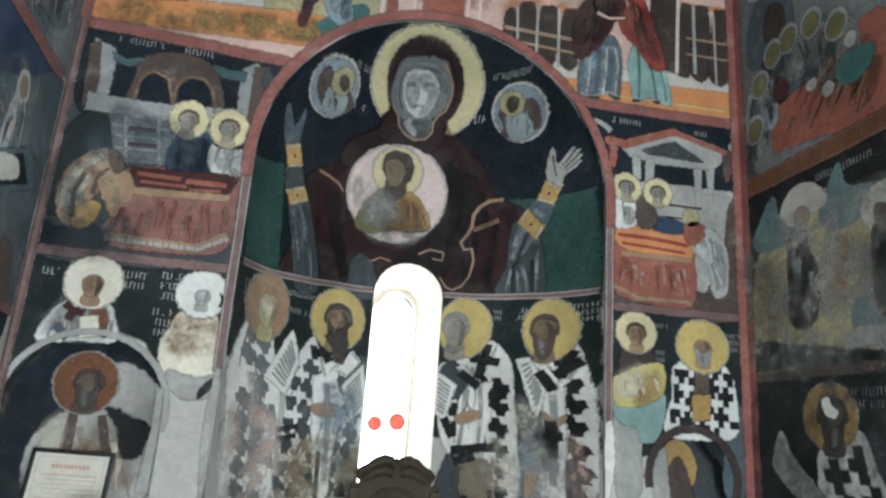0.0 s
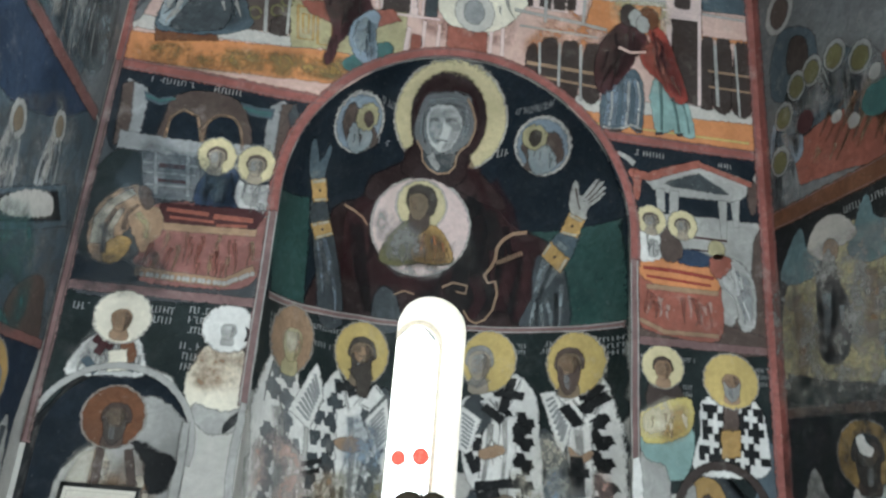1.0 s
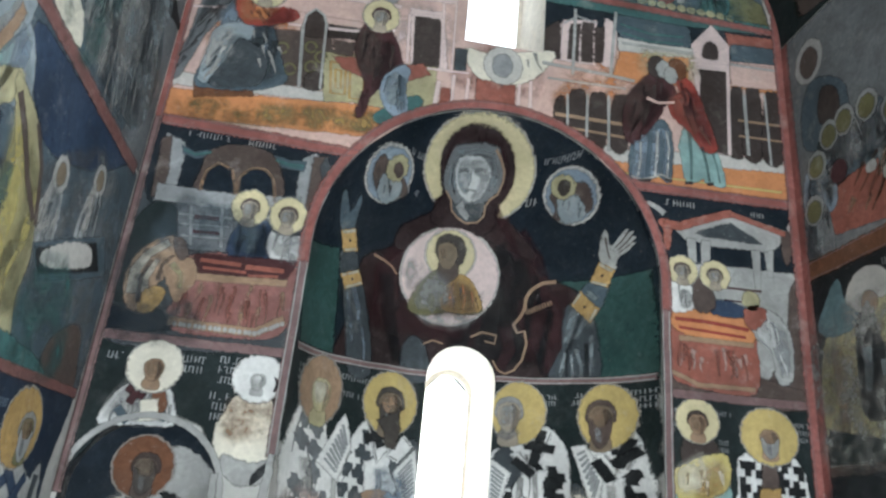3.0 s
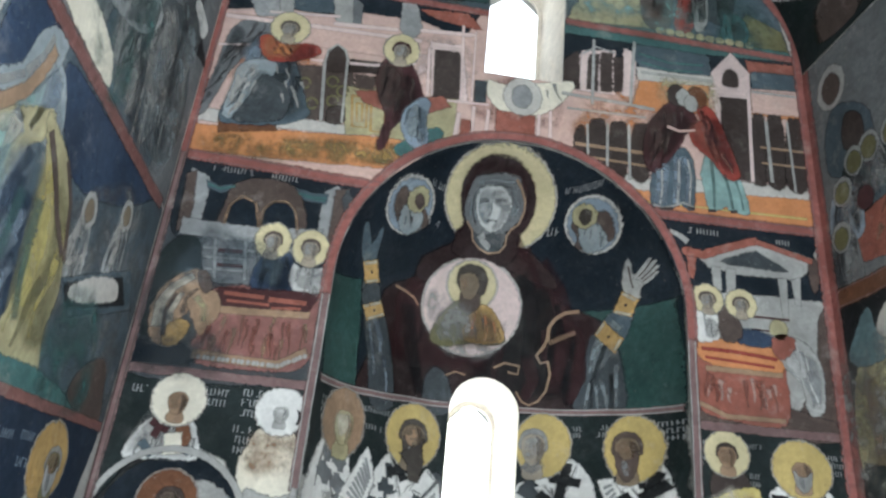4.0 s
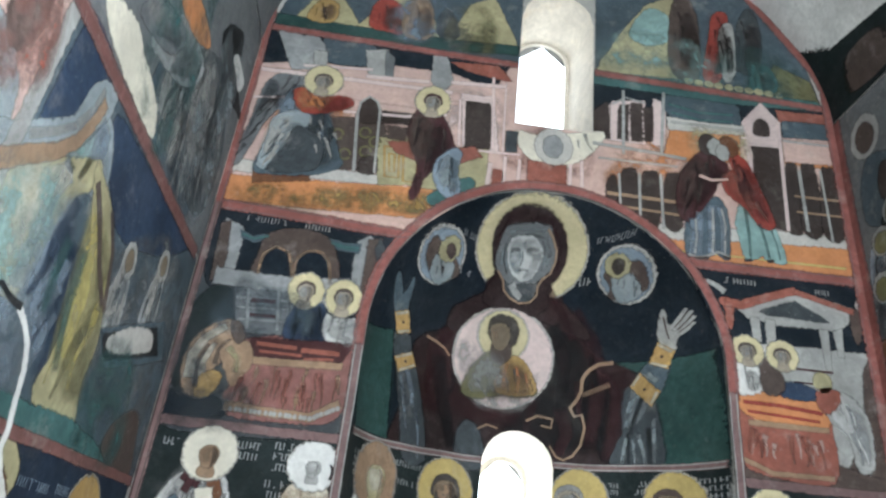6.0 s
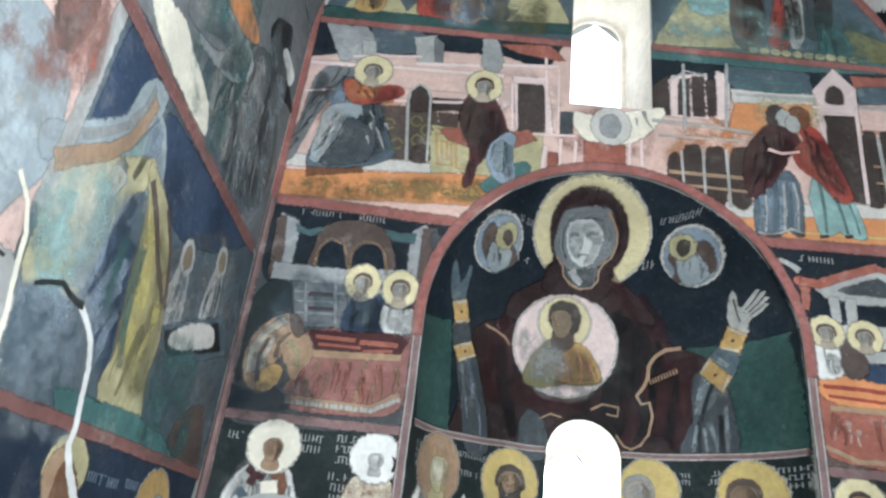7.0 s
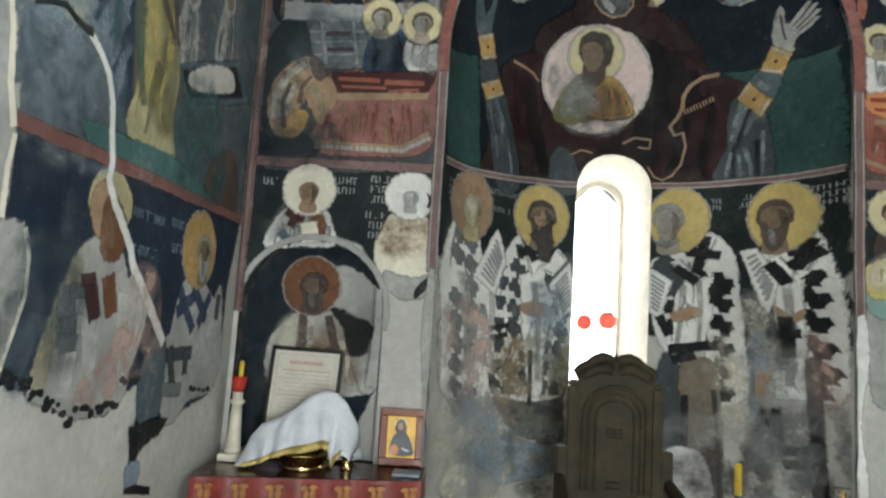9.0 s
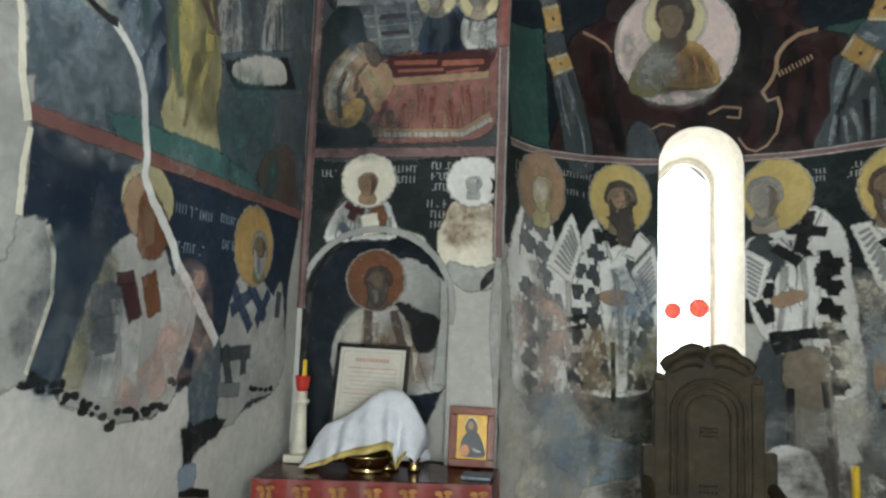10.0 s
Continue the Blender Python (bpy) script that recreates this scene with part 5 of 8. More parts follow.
for col in ([(1.245, 3.416), (1.292, 3.416), (1.291, 3.277), (1.252, 3.278)], [(1.340, 3.416), (1.387, 3.416), (1.378, 3.244), (1.338, 3.245)], [(1.677, 3.398), (1.726, 3.398), (1.710, 3.124), (1.689, 3.121)], [(1.767, 3.397), (1.817, 3.420), (1.803, 3.245), (1.778, 3.242)]):
    shape(burial, "column", "E", col, "stone", 5, False, 0.002)
shape(burial, "banner", "E", [(1.057, 3.502), (1.088, 3.531), (1.135, 3.507), (1.128, 3.420), (1.112, 3.333), (1.089, 3.383), (1.088, 3.468)], "brick", 5)
marks(burial, "dove_line", "E", [stroke([(0.932, 3.599), (0.993, 3.625), (1.048, 3.603), (1.088, 3.570)], 0.02, 0.03)], "stone", 5)
shape(burial, "banner", "E", [(1.906, 3.547), (1.973, 3.541), (1.951, 3.441), (1.914, 3.348), (1.893, 3.432)], "umber", 5)
marks(burial, "pale_drape", "E", [stroke([(1.973, 3.647), (1.941, 3.593), (1.965, 3.556)], 0.02, 0.012)], "stone", 6)
shape(burial, "bier", "E", [(1.086, 2.858), (1.206, 2.948), (1.613, 2.909), (1.65, 2.803), (1.629, 2.494), (1.28, 2.491), (1.113, 2.559)], "brick", 4, label="red draped bier")
shape(burial, "bier_top", "E", [(1.112, 2.927), (1.36, 2.95), (1.633, 2.912), (1.61, 2.787), (1.32, 2.787), (1.15, 2.831)], "orange", 5)
marks(burial, "cover_stripe", "E", [stroke([(1.149, 2.885), (1.359, 2.887), (1.612, 2.872)], 0.016), stroke([(1.168, 2.833), (1.591, 2.821)], 0.012)], "red", 7)
folds(burial, "E", [(1.131, 2.738), (1.609, 2.743), (1.604, 2.545), (1.15, 2.581)], "brick", 6, 10, 4, 0, 0.03, 0.14)
folds(burial, "E", [(1.131, 2.738), (1.609, 2.743), (1.604, 2.545), (1.15, 2.581)], "pink", 6, 9, 6, 0, 0.02, 0.12)
marks(burial, "fringe", "E", [stroke([(1.113, 2.559), (1.28, 2.498), (1.63, 2.508)], 0.02), stroke([(1.169, 2.768), (1.637, 2.776)], 0.022)], "tan", 7)
robe(burial, "E", [(1.652, 2.896), (1.735, 3), (1.834, 2.957), (1.889, 2.814), (1.867, 2.592), (1.788, 2.583), (1.767, 2.762), (1.678, 2.832)], "stone", 7, "white", "grey", 6, 2, 0.2, 0.016, 0.15)
shape(burial, "robe", "E", [(1.616, 3.003), (1.696, 3.022), (1.734, 2.974), (1.652, 2.888), (1.602, 2.926)], "brick", 8)
robe(burial, "E", [(1.111, 3.101), (1.245, 3.094), (1.264, 3.011), (1.225, 2.95), (1.115, 2.95)], "white", 6, "", "stone", 5, 5, 0, 0.014, 0.1)
shape(burial, "robe", "E", [(1.4, 3.019), (1.537, 3.022), (1.615, 2.973), (1.476, 2.94), (1.36, 2.968)], "blue", 7)
shape(burial, "robe", "E", [(1.276, 3.106), (1.343, 3.173), (1.4, 3.03), (1.36, 2.961), (1.283, 2.965)], "umber", 7)
saint_head(burial, "E", 1.199, 3.201, 0.089, 0.083, "palegold", "wornskin", "umber", "", 8, size=0.55)
saint_head(burial, "E", 1.414, 3.194, 0.087, 0.084, "palegold", "wornskin", "umber", "", 8, size=0.55)
disc(burial, "head", "E", 1.645, 3.064, 0.048, 0.049, "straw", 8)
marks(burial, "carpet_line", "E", [stroke([(1.46, 3.125), (1.719, 3.131)], 0.01), stroke([(1.47, 3.043), (1.657, 3.046)], 0.008)], "wine", 6)
letters(burial, "E", *(1.088, 3.673), 0.22, 0.05, 1, "line", 4, 15)
letters(burial, "E", *(1.687, 3.672), 0.09, 0.045, 1, "line", 4, 16)

# borders between the registers
east_borders = panel("red-brown painted borders between the fresco scenes")
band(east_borders, "E", line((-2.09, 3.70), (-0.86, 3.655), 16), 0.05, "band", 8)
band(east_borders, "E", line((0.80, 3.735), (2.02, 3.765), 16), 0.05, "band", 8)
band(east_borders, "E", line((-2.09, 2.385), (-1.07, 2.39), 14), 0.035, "pinkband", 8, "")
band(east_borders, "E", line((1.07, 2.43), (2.02, 2.45), 14), 0.035, "pinkband", 8, "")
band(east_borders, "E", line((-2.078, 3.68), (-2.078, 5.9), 24), 0.045, "band", 10)
band(east_borders, "E", line((-2.078, 1.6), (-2.078, 3.70), 24), 0.042, "pinkband", 10, "umber")
band(east_borders, "N", line((-0.014, 1.6), (-0.014, 3.70), 24), 0.028, "pinkband", 14, "")
band(east_borders, "E", line((1.99, 1.0), (1.99, 5.3), 50) + line((1.93, 5.5), (1.5, 6.15), 8), 0.05, "band", 10)
band(east_borders, "E", line((-2.09, 5.15), (-0.30, 5.13), 16), 0.04, "band", 8)
band(east_borders, "E", line((0.27, 5.17), (1.96, 5.15), 16), 0.04, "band", 8)

prothesis = panel("fresco busts of two bishops with pale nimbuses, partly lost")
shape(prothesis, "green_ground", "E", [(-2.05, 1.72), (-2.05, 2.37), (-1.08, 2.375), (-1.09, 1.86), (-1.2, 1.74), (-1.33, 1.80), (-1.45, 1.98), (-1.69, 2.05), (-1.9, 1.97)], "darkgreen", 1, False, 0.008)
robe(prothesis, "E", [(-1.948, 1.941), (-1.919, 2.051), (-1.855, 2.13), (-1.783, 2.167), (-1.686, 2.148), (-1.638, 2.081), (-1.607, 1.968), (-1.769, 1.953)], "white", 4, "stone", "grey", 7, 3, 0, 0.02, 0.1)
marks(prothesis, "cross", "E", [stroke([(-1.859, 2.121), (-1.772, 2.081)], 0.03), stroke([(-1.794, 2.157), (-1.834, 2.046)], 0.03)], "wine", 6)
shape(prothesis, "book", "E", [(-1.774, 2.052), (-1.706, 2.068), (-1.69, 1.983), (-1.759, 1.971)], "cream", 7, False)
marks(prothesis, "cross", "E", [stroke([(-1.712, 2.073), (-1.641, 1.979)], 0.025), stroke([(-1.885, 2.012), (-1.826, 1.953)], 0.03)], "slate", 6)
shape(prothesis, "robe", "E", [(-1.736, 2.128), (-1.679, 2.111), (-1.657, 2.035), (-1.696, 2.017)], "rust", 6)
saint_head(prothesis, "E", -1.752, 2.244, 0.127, 0.125, "cream", "tan", "", "", 7, size=0.45)
shape(prothesis, "robe", "E", [(-1.368, 1.963), (-1.332, 2.083), (-1.261, 2.165), (-1.161, 2.161), (-1.101, 2.047), (-1.086, 1.902), (-1.054, 1.824), (-1.169, 1.751), (-1.312, 1.79), (-1.367, 1.877)], "cream", 3, wob=0.01)
wash(prothesis, "E", [(-1.336, 2.024), (-1.282, 2.118), (-1.14, 2.118), (-1.098, 1.989), (-1.199, 1.944), (-1.337, 1.943)], "tan", 4)
shape(prothesis, "stain", "E", [(-1.318, 1.824), (-1.177, 1.802), (-1.065, 1.84), (-1.072, 1.754), (-1.176, 1.709), (-1.291, 1.741)], "stone", 5, wob=0.02)
saint_head(prothesis, "E", -1.216, 2.239, 0.121, 0.113, "white", "stone", "", "", 6, size=0.35)
shape(prothesis, "lost_patch", "E", [(-1.132, 2.255), (-1.105, 2.227), (-1.106, 2.197), (-1.126, 2.179), (-1.119, 2.226)], "black", 9)
shape(prothesis, "dark_nick", "E", [(-1.155, 1.753), (-1.108, 1.808), (-1.092, 1.792), (-1.126, 1.741), (-1.157, 1.71)], "black", 6)
for k, (a, w, n) in enumerate((((-1.999, 2.297), 0.1, 1), ((-1.621, 2.319), 0.12, 2), ((-1.429, 2.336), 0.1, 3), ((-1.445, 2.145), 0.09, 3))):
    letters(prothesis, "E", *a, w, 0.045, n, "stone", 3, 30 + k)
niche_rim = oval(-1.69, 1.62, 0.388, 0.375, 30, 180, -12)
marks(prothesis, "plaster_rim", "E", [stroke(niche_rim, 0.022), stroke([(-1.344, 1.737), (-1.339, 1.544), (-1.346, 1.383), (-1.355, 1.251)], 0.02, 0.04)], "stone", 7)
shape(prothesis, "niche_ground", "P", [(-2.06, 1.0), (-2.06, 1.62)] + oval(-1.69, 1.62, 0.37, 0.355, 16, 180, 0)[1:] + [(-1.33, 1.3), (-1.5, 0.9), (-2.06, 0.9)], "navy", 1, False, 0)
robe(prothesis, "P", [(-1.928, 1.395), (-1.853, 1.535), (-1.761, 1.603), (-1.616, 1.608), (-1.521, 1.531), (-1.468, 1.342), (-1.397, 1.211), (-1.86, 1.188)], "stone", 3, "cream", "tan", 10, 3, 0, 0.03, 0.2)
marks(prothesis, "stole", "P", [stroke([(-1.755, 1.598), (-1.75, 1.406)], 0.03), stroke([(-1.62, 1.586), (-1.573, 1.417)], 0.03)], "umber", 5)
shape(prothesis, "lost_plaster", "P", [(-1.614, 1.822), (-1.508, 1.846), (-1.379, 1.741), (-1.332, 1.544), (-1.327, 1.268), (-1.411, 1.21), (-1.488, 1.423), (-1.531, 1.586), (-1.594, 1.638)], "stone", 3, wob=0.012)
shape(prothesis, "dark_patch", "P", [(-1.6, 1.623), (-1.506, 1.602), (-1.397, 1.554), (-1.408, 1.428), (-1.472, 1.41), (-1.521, 1.531)], "black", 5, wob=0.016)
saint_head(prothesis, "P", -1.725, 1.747, 0.14, 0.143, "rust", "umber", "brown", "hair", 7, "line", 0.5, 0.1)

diakonikon = panel("fresco of a bishop and a bust with yellow cloth")
shape(diakonikon, "green_ground", "E", [(1.12, 1.55), (1.12, 2.42), (2.0, 2.43), (2.0, 1.2), (1.9, 1.45), (1.62, 1.78), (1.34, 1.6)], "darkgreen", 1, False, 0.01)
shape(diakonikon, "teal_wash", "E", [(1.116, 1.938), (1.423, 1.963), (1.401, 1.703), (1.24, 1.661), (1.135, 1.748)], "pale_teal", 2, wob=0.02)
shape(diakonikon, "teal_wash", "E", [(1.79, 1.827), (1.945, 1.905), (1.984, 1.549), (1.957, 1.39), (1.846, 1.384), (1.838, 1.636)], "slate", 2, wob=0.02)
shape(diakonikon, "robe", "E", [(1.162, 2.072), (1.198, 2.209), (1.261, 2.248), (1.334, 2.215), (1.388, 2.076), (1.278, 2.017)], "brown", 4)
robe(diakonikon, "E", [(1.116, 1.97), (1.17, 2.024), (1.407, 2.111), (1.43, 1.964), (1.313, 1.883), (1.152, 1.86)], "yellow", 5, "cream", "ochre", 5, 3, 0, 0.016, 0.08)
saint_head(diakonikon, "E", 1.261, 2.289, 0.118, 0.112, "palegold", "tan", "brown", "", 6, size=0.5)
BISHOP_E = [(1.518, 2.104), (1.688, 2.153), (1.859, 2.117), (1.909, 1.936), (1.899, 1.737), (1.674, 1.706), (1.455, 1.723), (1.503, 1.937)]
shape(diakonikon, "robe", "E", BISHOP_E, "white", 3)
crosses(diakonikon, "E", curve_round(BISHOP_E), 0.10, "black", 5, 0.8, 0, seed=4)
shape(diakonikon, "book", "E", [(1.629, 1.94), (1.734, 1.949), (1.73, 1.823), (1.633, 1.809)], "ochre", 7, False)
shape(diakonikon, "stole", "E", [(1.657, 2.116), (1.725, 2.122), (1.727, 1.955), (1.644, 1.948)], "umber", 6, False)
saint_head(diakonikon, "E", 1.699, 2.246, 0.165, 0.148, "gold", "tan", "", "greyhair", 8, size=0.42)
for k, (a, w, n) in enumerate((((1.096, 2.351), 0.05, 3), ((1.384, 2.356), 0.08, 1), ((1.389, 2.193), 0.06, 2), ((1.869, 2.343), 0.1, 3))):
    letters(diakonikon, "E", *a, w, 0.035, n, "stone", 3, 40 + k)
marks(diakonikon, "plaster_rim", "E", [stroke(oval(1.62, 1.47, 0.285, 0.285, 24, 190, -20), 0.035)], "brown", 6)
shape(diakonikon, "niche_ground", "Q", [(1.37, 1.0), (1.37, 1.47)] + oval(1.62, 1.47, 0.25, 0.25, 14, 180, 0)[1:] + [(1.87, 1.0)], "dusk", 1, False, 0)
disc(diakonikon, "halo", "Q", 1.58, 1.53, 0.13, 0.15, "ochre", 3)
shape(diakonikon, "figure", "Q", [(1.5, 1.2), (1.52, 1.45), (1.6, 1.58), (1.68, 1.4), (1.7, 1.2)], "umber", 4)
shape(diakonikon, "lost_plaster", "Q", [(1.38, 1.25), (1.42, 1.6), (1.52, 1.64), (1.52, 1.3), (1.46, 1.0), (1.39, 1.0)], "stone", 5, wob=0.02)
shape(diakonikon, "lost_plaster", "E", [(1.037, 1.772), (1.099, 1.793), (1.17, 1.735), (1.269, 1.694), (1.274, 1.356), (1.153, 1.35), (1.135, 1.592)], "stone", 4, wob=0.012)
wash(mourning, "E", [(-2.04, 2.42), (-1.6, 2.42), (-1.75, 2.7), (-2.04, 2.9)], "dusk", 12)
wash(mourning, "E", [(-1.9, 2.95), (-1.6, 2.95), (-1.4, 3.1), (-1.8, 3.2)], "slate", 12)
wash(prothesis, "P", [(-2.05, 0.9), (-2.05, 1.3), (-1.85, 1.2), (-1.7, 0.9)], "dusk", 13)

# ---- east wall, upper registers ----
annunciation = panel("fresco of a winged messenger and a seated woman before palaces", "scenes of the east wall")
shape(annunciation, "ground", "E", [(-2.05, 3.72), (-0.84, 3.67), (-0.6, 3.94), (-0.3, 4.12), (0, 4.17), (0, 5.12), (-0.28, 5.12), (-2.05, 5.14)], "pink", 1, False, 0)
shape(annunciation, "sky", "E", [(-2.078, 5.183), (-1.741, 5.145), (-0.361, 5.105), (-0.432, 4.94), (-0.55, 4.921), (-0.756, 4.988), (-1.154, 4.974), (-1.384, 4.91), (-1.699, 4.909), (-2.112, 4.815), (-2.116, 5.019)], "navy", 2, False)
shape(annunciation, "sky_wash", "E", [(-1.657, 5.123), (-1.333, 5.109), (-1.329, 4.945), (-1.623, 4.922)], "slate", 3)
shape(annunciation, "hanging", "E", [(-0.763, 5.064), (-0.442, 5.092), (-0.334, 4.981), (-0.435, 4.99), (-0.638, 5.018)], "brick", 4, False)
shape(annunciation, "floor_band", "E", [(-2.145, 3.891), (-1.528, 3.939), (-0.81, 4.001), (-0.658, 3.938), (-0.752, 3.8), (-2.124, 3.728)], "orange", 2, False, 0.006)
wash(annunciation, "E", [(-1.939, 3.845), (-1.376, 3.893), (-0.768, 3.948), (-0.775, 3.846), (-1.287, 3.786), (-1.879, 3.73)], "olive", 4, "grass_strip", 0.012)
wash(annunciation, "E", [(-1.899, 3.826), (-1.373, 3.877), (-0.802, 3.926), (-0.813, 3.866), (-1.29, 3.806)], "ochre", 5, "grass_strip", 0.02)
shape(annunciation, "step", "E", [(-2.103, 4.016), (-1.327, 4.045), (-1.108, 4.043), (-1.109, 4), (-1.605, 3.97), (-2.105, 3.947)], "line", 4, False)
shape(annunciation, "palace", "E", [(-2.139, 4.761), (-1.833, 4.786), (-1.443, 4.785), (-0.776, 4.785), (-0.762, 4.641), (-1.419, 4.633), (-2.124, 4.52)], "pink", 3, False)
marks(annunciation, "cornice", "E", [stroke([(-2.139, 4.761), (-1.443, 4.785), (-0.738, 4.8)], 0.022), stroke([(-2.122, 4.511), (-1.791, 4.564)], 0.012), stroke([(-1.438, 4.511), (-1.022, 4.543), (-0.759, 4.603)], 0.015), stroke([(-1.767, 4.847), (-1.303, 4.898)], 0.015), stroke([(-1.333, 4.833), (-0.903, 4.863)], 0.022)], "rose", 5)
for tower, col in (([(-1.994, 5.144), (-1.813, 5.096), (-1.739, 5.135), (-1.663, 5.043), (-1.629, 4.845), (-1.838, 4.81)], "grey"), ([(-1.357, 5.053), (-1.229, 5.085), (-1.198, 4.855), (-1.314, 4.836)], "stone"), ([(-0.887, 5.095), (-0.809, 5.124), (-0.747, 4.889), (-0.81, 4.804), (-0.884, 4.876)], "grey"), ([(-1.713, 4.983), (-1.641, 4.985), (-1.621, 4.821), (-1.685, 4.826)], "stone")):
    shape(annunciation, "tower", "E", tower, col, 4, False, 0.004)
shape(annunciation, "tower_side", "E", [(-1.229, 5.085), (-1.169, 5.023), (-1.156, 4.832), (-1.198, 4.855)], "midgrey", 5, False)
shape(annunciation, "hedge", "E", [(-1.579, 4.442), (-1.167, 4.483), (-1.077, 4.091), (-1.404, 4.064), (-1.508, 4.247)], "umber", 3, False, 0.008)
marks(annunciation, "tracery", "E", [stroke(oval(*c, 0.035, 0.04, 14, 0, 330), 0.012) for c in [(-1.446, 4.324), (-1.272, 4.365), (-1.251, 4.219), (-1.378, 4.178), (-1.199, 4.303)]], "olive", 5)
for arch in ([(-1.331, 4.457), (-1.334, 4.575), (-1.286, 4.645), (-1.23, 4.605), (-1.197, 4.478)], [(-1.257, 4.064), (-1.262, 4.142), (-1.23, 4.178), (-1.189, 4.153), (-1.177, 4.067)]):
    shape(annunciation, "archway", "E", arch, "brown", 6)
marks(annunciation, "column", "E", [stroke([(-1.346, 4.502), (-1.3, 4.058)], 0.015), stroke([(-1.203, 4.572), (-1.17, 4.068)], 0.012), stroke([(-1.346, 4.502), (-1.338, 4.607), (-1.285, 4.664), (-1.225, 4.625), (-1.194, 4.535)], 0.011)], "stone", 7)
shape(annunciation, "shutter", "E", [(-1.177, 4.552), (-0.955, 4.563), (-0.97, 4.49), (-1.166, 4.474)], "brown", 5, False)
shape(annunciation, "shutter", "E", [(-1.124, 4.443), (-1.01, 4.442), (-1.015, 4.358), (-1.112, 4.353)], "umber", 5, False)
robe(annunciation, "E", [(-1.749, 4.75), (-1.868, 4.766), (-1.965, 4.666), (-1.997, 4.493), (-2.024, 4.236), (-2.085, 4.019), (-2.027, 4.002), (-1.974, 4.176), (-1.922, 4.365), (-1.793, 4.573), (-1.709, 4.635)], "midgrey", 5, "dusk", "brown", 7, 3, -0.4, 0.02, 0.2, "wing")
robe(annunciation, "E", [(-1.802, 4.62), (-1.713, 4.658), (-1.588, 4.606), (-1.52, 4.428), (-1.421, 4.171), (-1.389, 4.088), (-1.539, 4.001), (-1.82, 3.96), (-1.916, 3.988), (-1.872, 4.214), (-1.84, 4.424)], "slate", 6, "steel", "dusk", 12, 5, -0.1, 0.022, 0.25)
robe(annunciation, "E", [(-1.853, 4.399), (-1.675, 4.45), (-1.658, 4.36), (-1.737, 4.28), (-1.783, 4.139), (-1.831, 4.014), (-1.896, 4.013), (-1.879, 4.213)], "mist", 8, "line", "slate", 6, 7, -0.3, 0.02, 0.12)
shape(annunciation, "skirt_shade", "E", [(-1.709, 4.329), (-1.544, 4.241), (-1.546, 4.043), (-1.751, 3.978), (-1.828, 4.001), (-1.752, 4.165)], "dusk", 9)
robe(annunciation, "E", [(-1.781, 4.614), (-1.692, 4.647), (-1.587, 4.597), (-1.457, 4.627), (-1.392, 4.58), (-1.478, 4.519), (-1.621, 4.468), (-1.718, 4.481)], "red", 9, "orange", "wine", 6, 3, 0.6, 0.016, 0.07, "tunic")
shape(annunciation, "cushion", "E", [(-1.913, 3.976), (-1.597, 4.023), (-1.573, 3.949), (-1.894, 3.885)], "rust", 5, False)
folds(annunciation, "E", [(-1.702, 4.493), (-1.446, 4.324), (-1.37, 4.126), (-1.439, 4.059), (-1.561, 4.128), (-1.658, 4.36)], "line", 9, 9, 8, 0.4, 0.014, 0.1)
saint_head(annunciation, "E", -1.611, 4.738, 0.117, 0.115, "palegold", "wornskin", "umber", "", 10, size=0.5)
shape(annunciation, "throne", "E", [(-1.177, 4.334), (-0.926, 4.372), (-0.842, 4.303), (-0.471, 4.382), (-0.45, 4.096), (-0.665, 4.013), (-0.959, 4.022), (-1.124, 3.998)], "straw", 5, False)
marks(annunciation, "throne_panel", "E", [stroke([(-1.133, 4.282), (-1.035, 4.283), (-1.014, 4.057), (-1.102, 4.053), (-1.133, 4.282)], 0.012), stroke([(-1.006, 4.256), (-0.912, 4.256), (-0.895, 4.04), (-0.982, 4.036), (-1.006, 4.256)], 0.012), stroke([(-1.096, 4.229), (-1.059, 4.23), (-1.045, 4.096), (-1.078, 4.095), (-1.096, 4.229)], 0.01)], "ochre", 6)
shape(annunciation, "seat_cloth", "E", [(-1.107, 4.317), (-0.923, 4.345), (-0.888, 4.207), (-1.043, 4.25)], "brick", 7, False)
shape(annunciation, "seat_cloth", "E", [(-0.694, 4.325), (-0.546, 4.371), (-0.504, 4.309), (-0.63, 4.245)], "brick", 7, False)
robe(annunciation, "E", [(-0.934, 4.614), (-0.819, 4.623), (-0.751, 4.524), (-0.7, 4.393), (-0.673, 4.306), (-0.757, 4.204), (-0.855, 4.08), (-0.893, 3.925), (-0.921, 3.951), (-0.894, 4.162), (-0.956, 4.308), (-0.991, 4.44), (-0.967, 4.561)], "wine", 8, "umber", "maroon", 9, 4, 0, 0.016, 0.16)
robe(annunciation, "E", [(-0.777, 4.214), (-0.694, 4.325), (-0.636, 4.312), (-0.65, 4.176), (-0.62, 4.007), (-0.659, 3.959), (-0.737, 4.003), (-0.785, 4.112)], "steel", 9, "mist", "slate", 6, 4, 0, 0.014, 0.14)
shape(annunciation, "footstool", "E", [(-0.788, 3.97), (-0.564, 4.123), (-0.538, 4.04), (-0.656, 3.918), (-0.781, 3.9)], "teal", 7)
saint_head(annunciation, "E", -0.858, 4.698, 0.107, 0.115, "palegold", "wornskin", "wine", "", 11, size=0.55)
shape(annunciation, "portal", "E", [(-0.659, 4.794), (-0.462, 4.805), (-0.394, 4.371), (-0.614, 4.36)], "rose", 4, False)
shape(annunciation, "doorway", "E", [(-0.623, 4.736), (-0.474, 4.745), (-0.448, 4.385), (-0.6, 4.376)], "brown", 5, False)
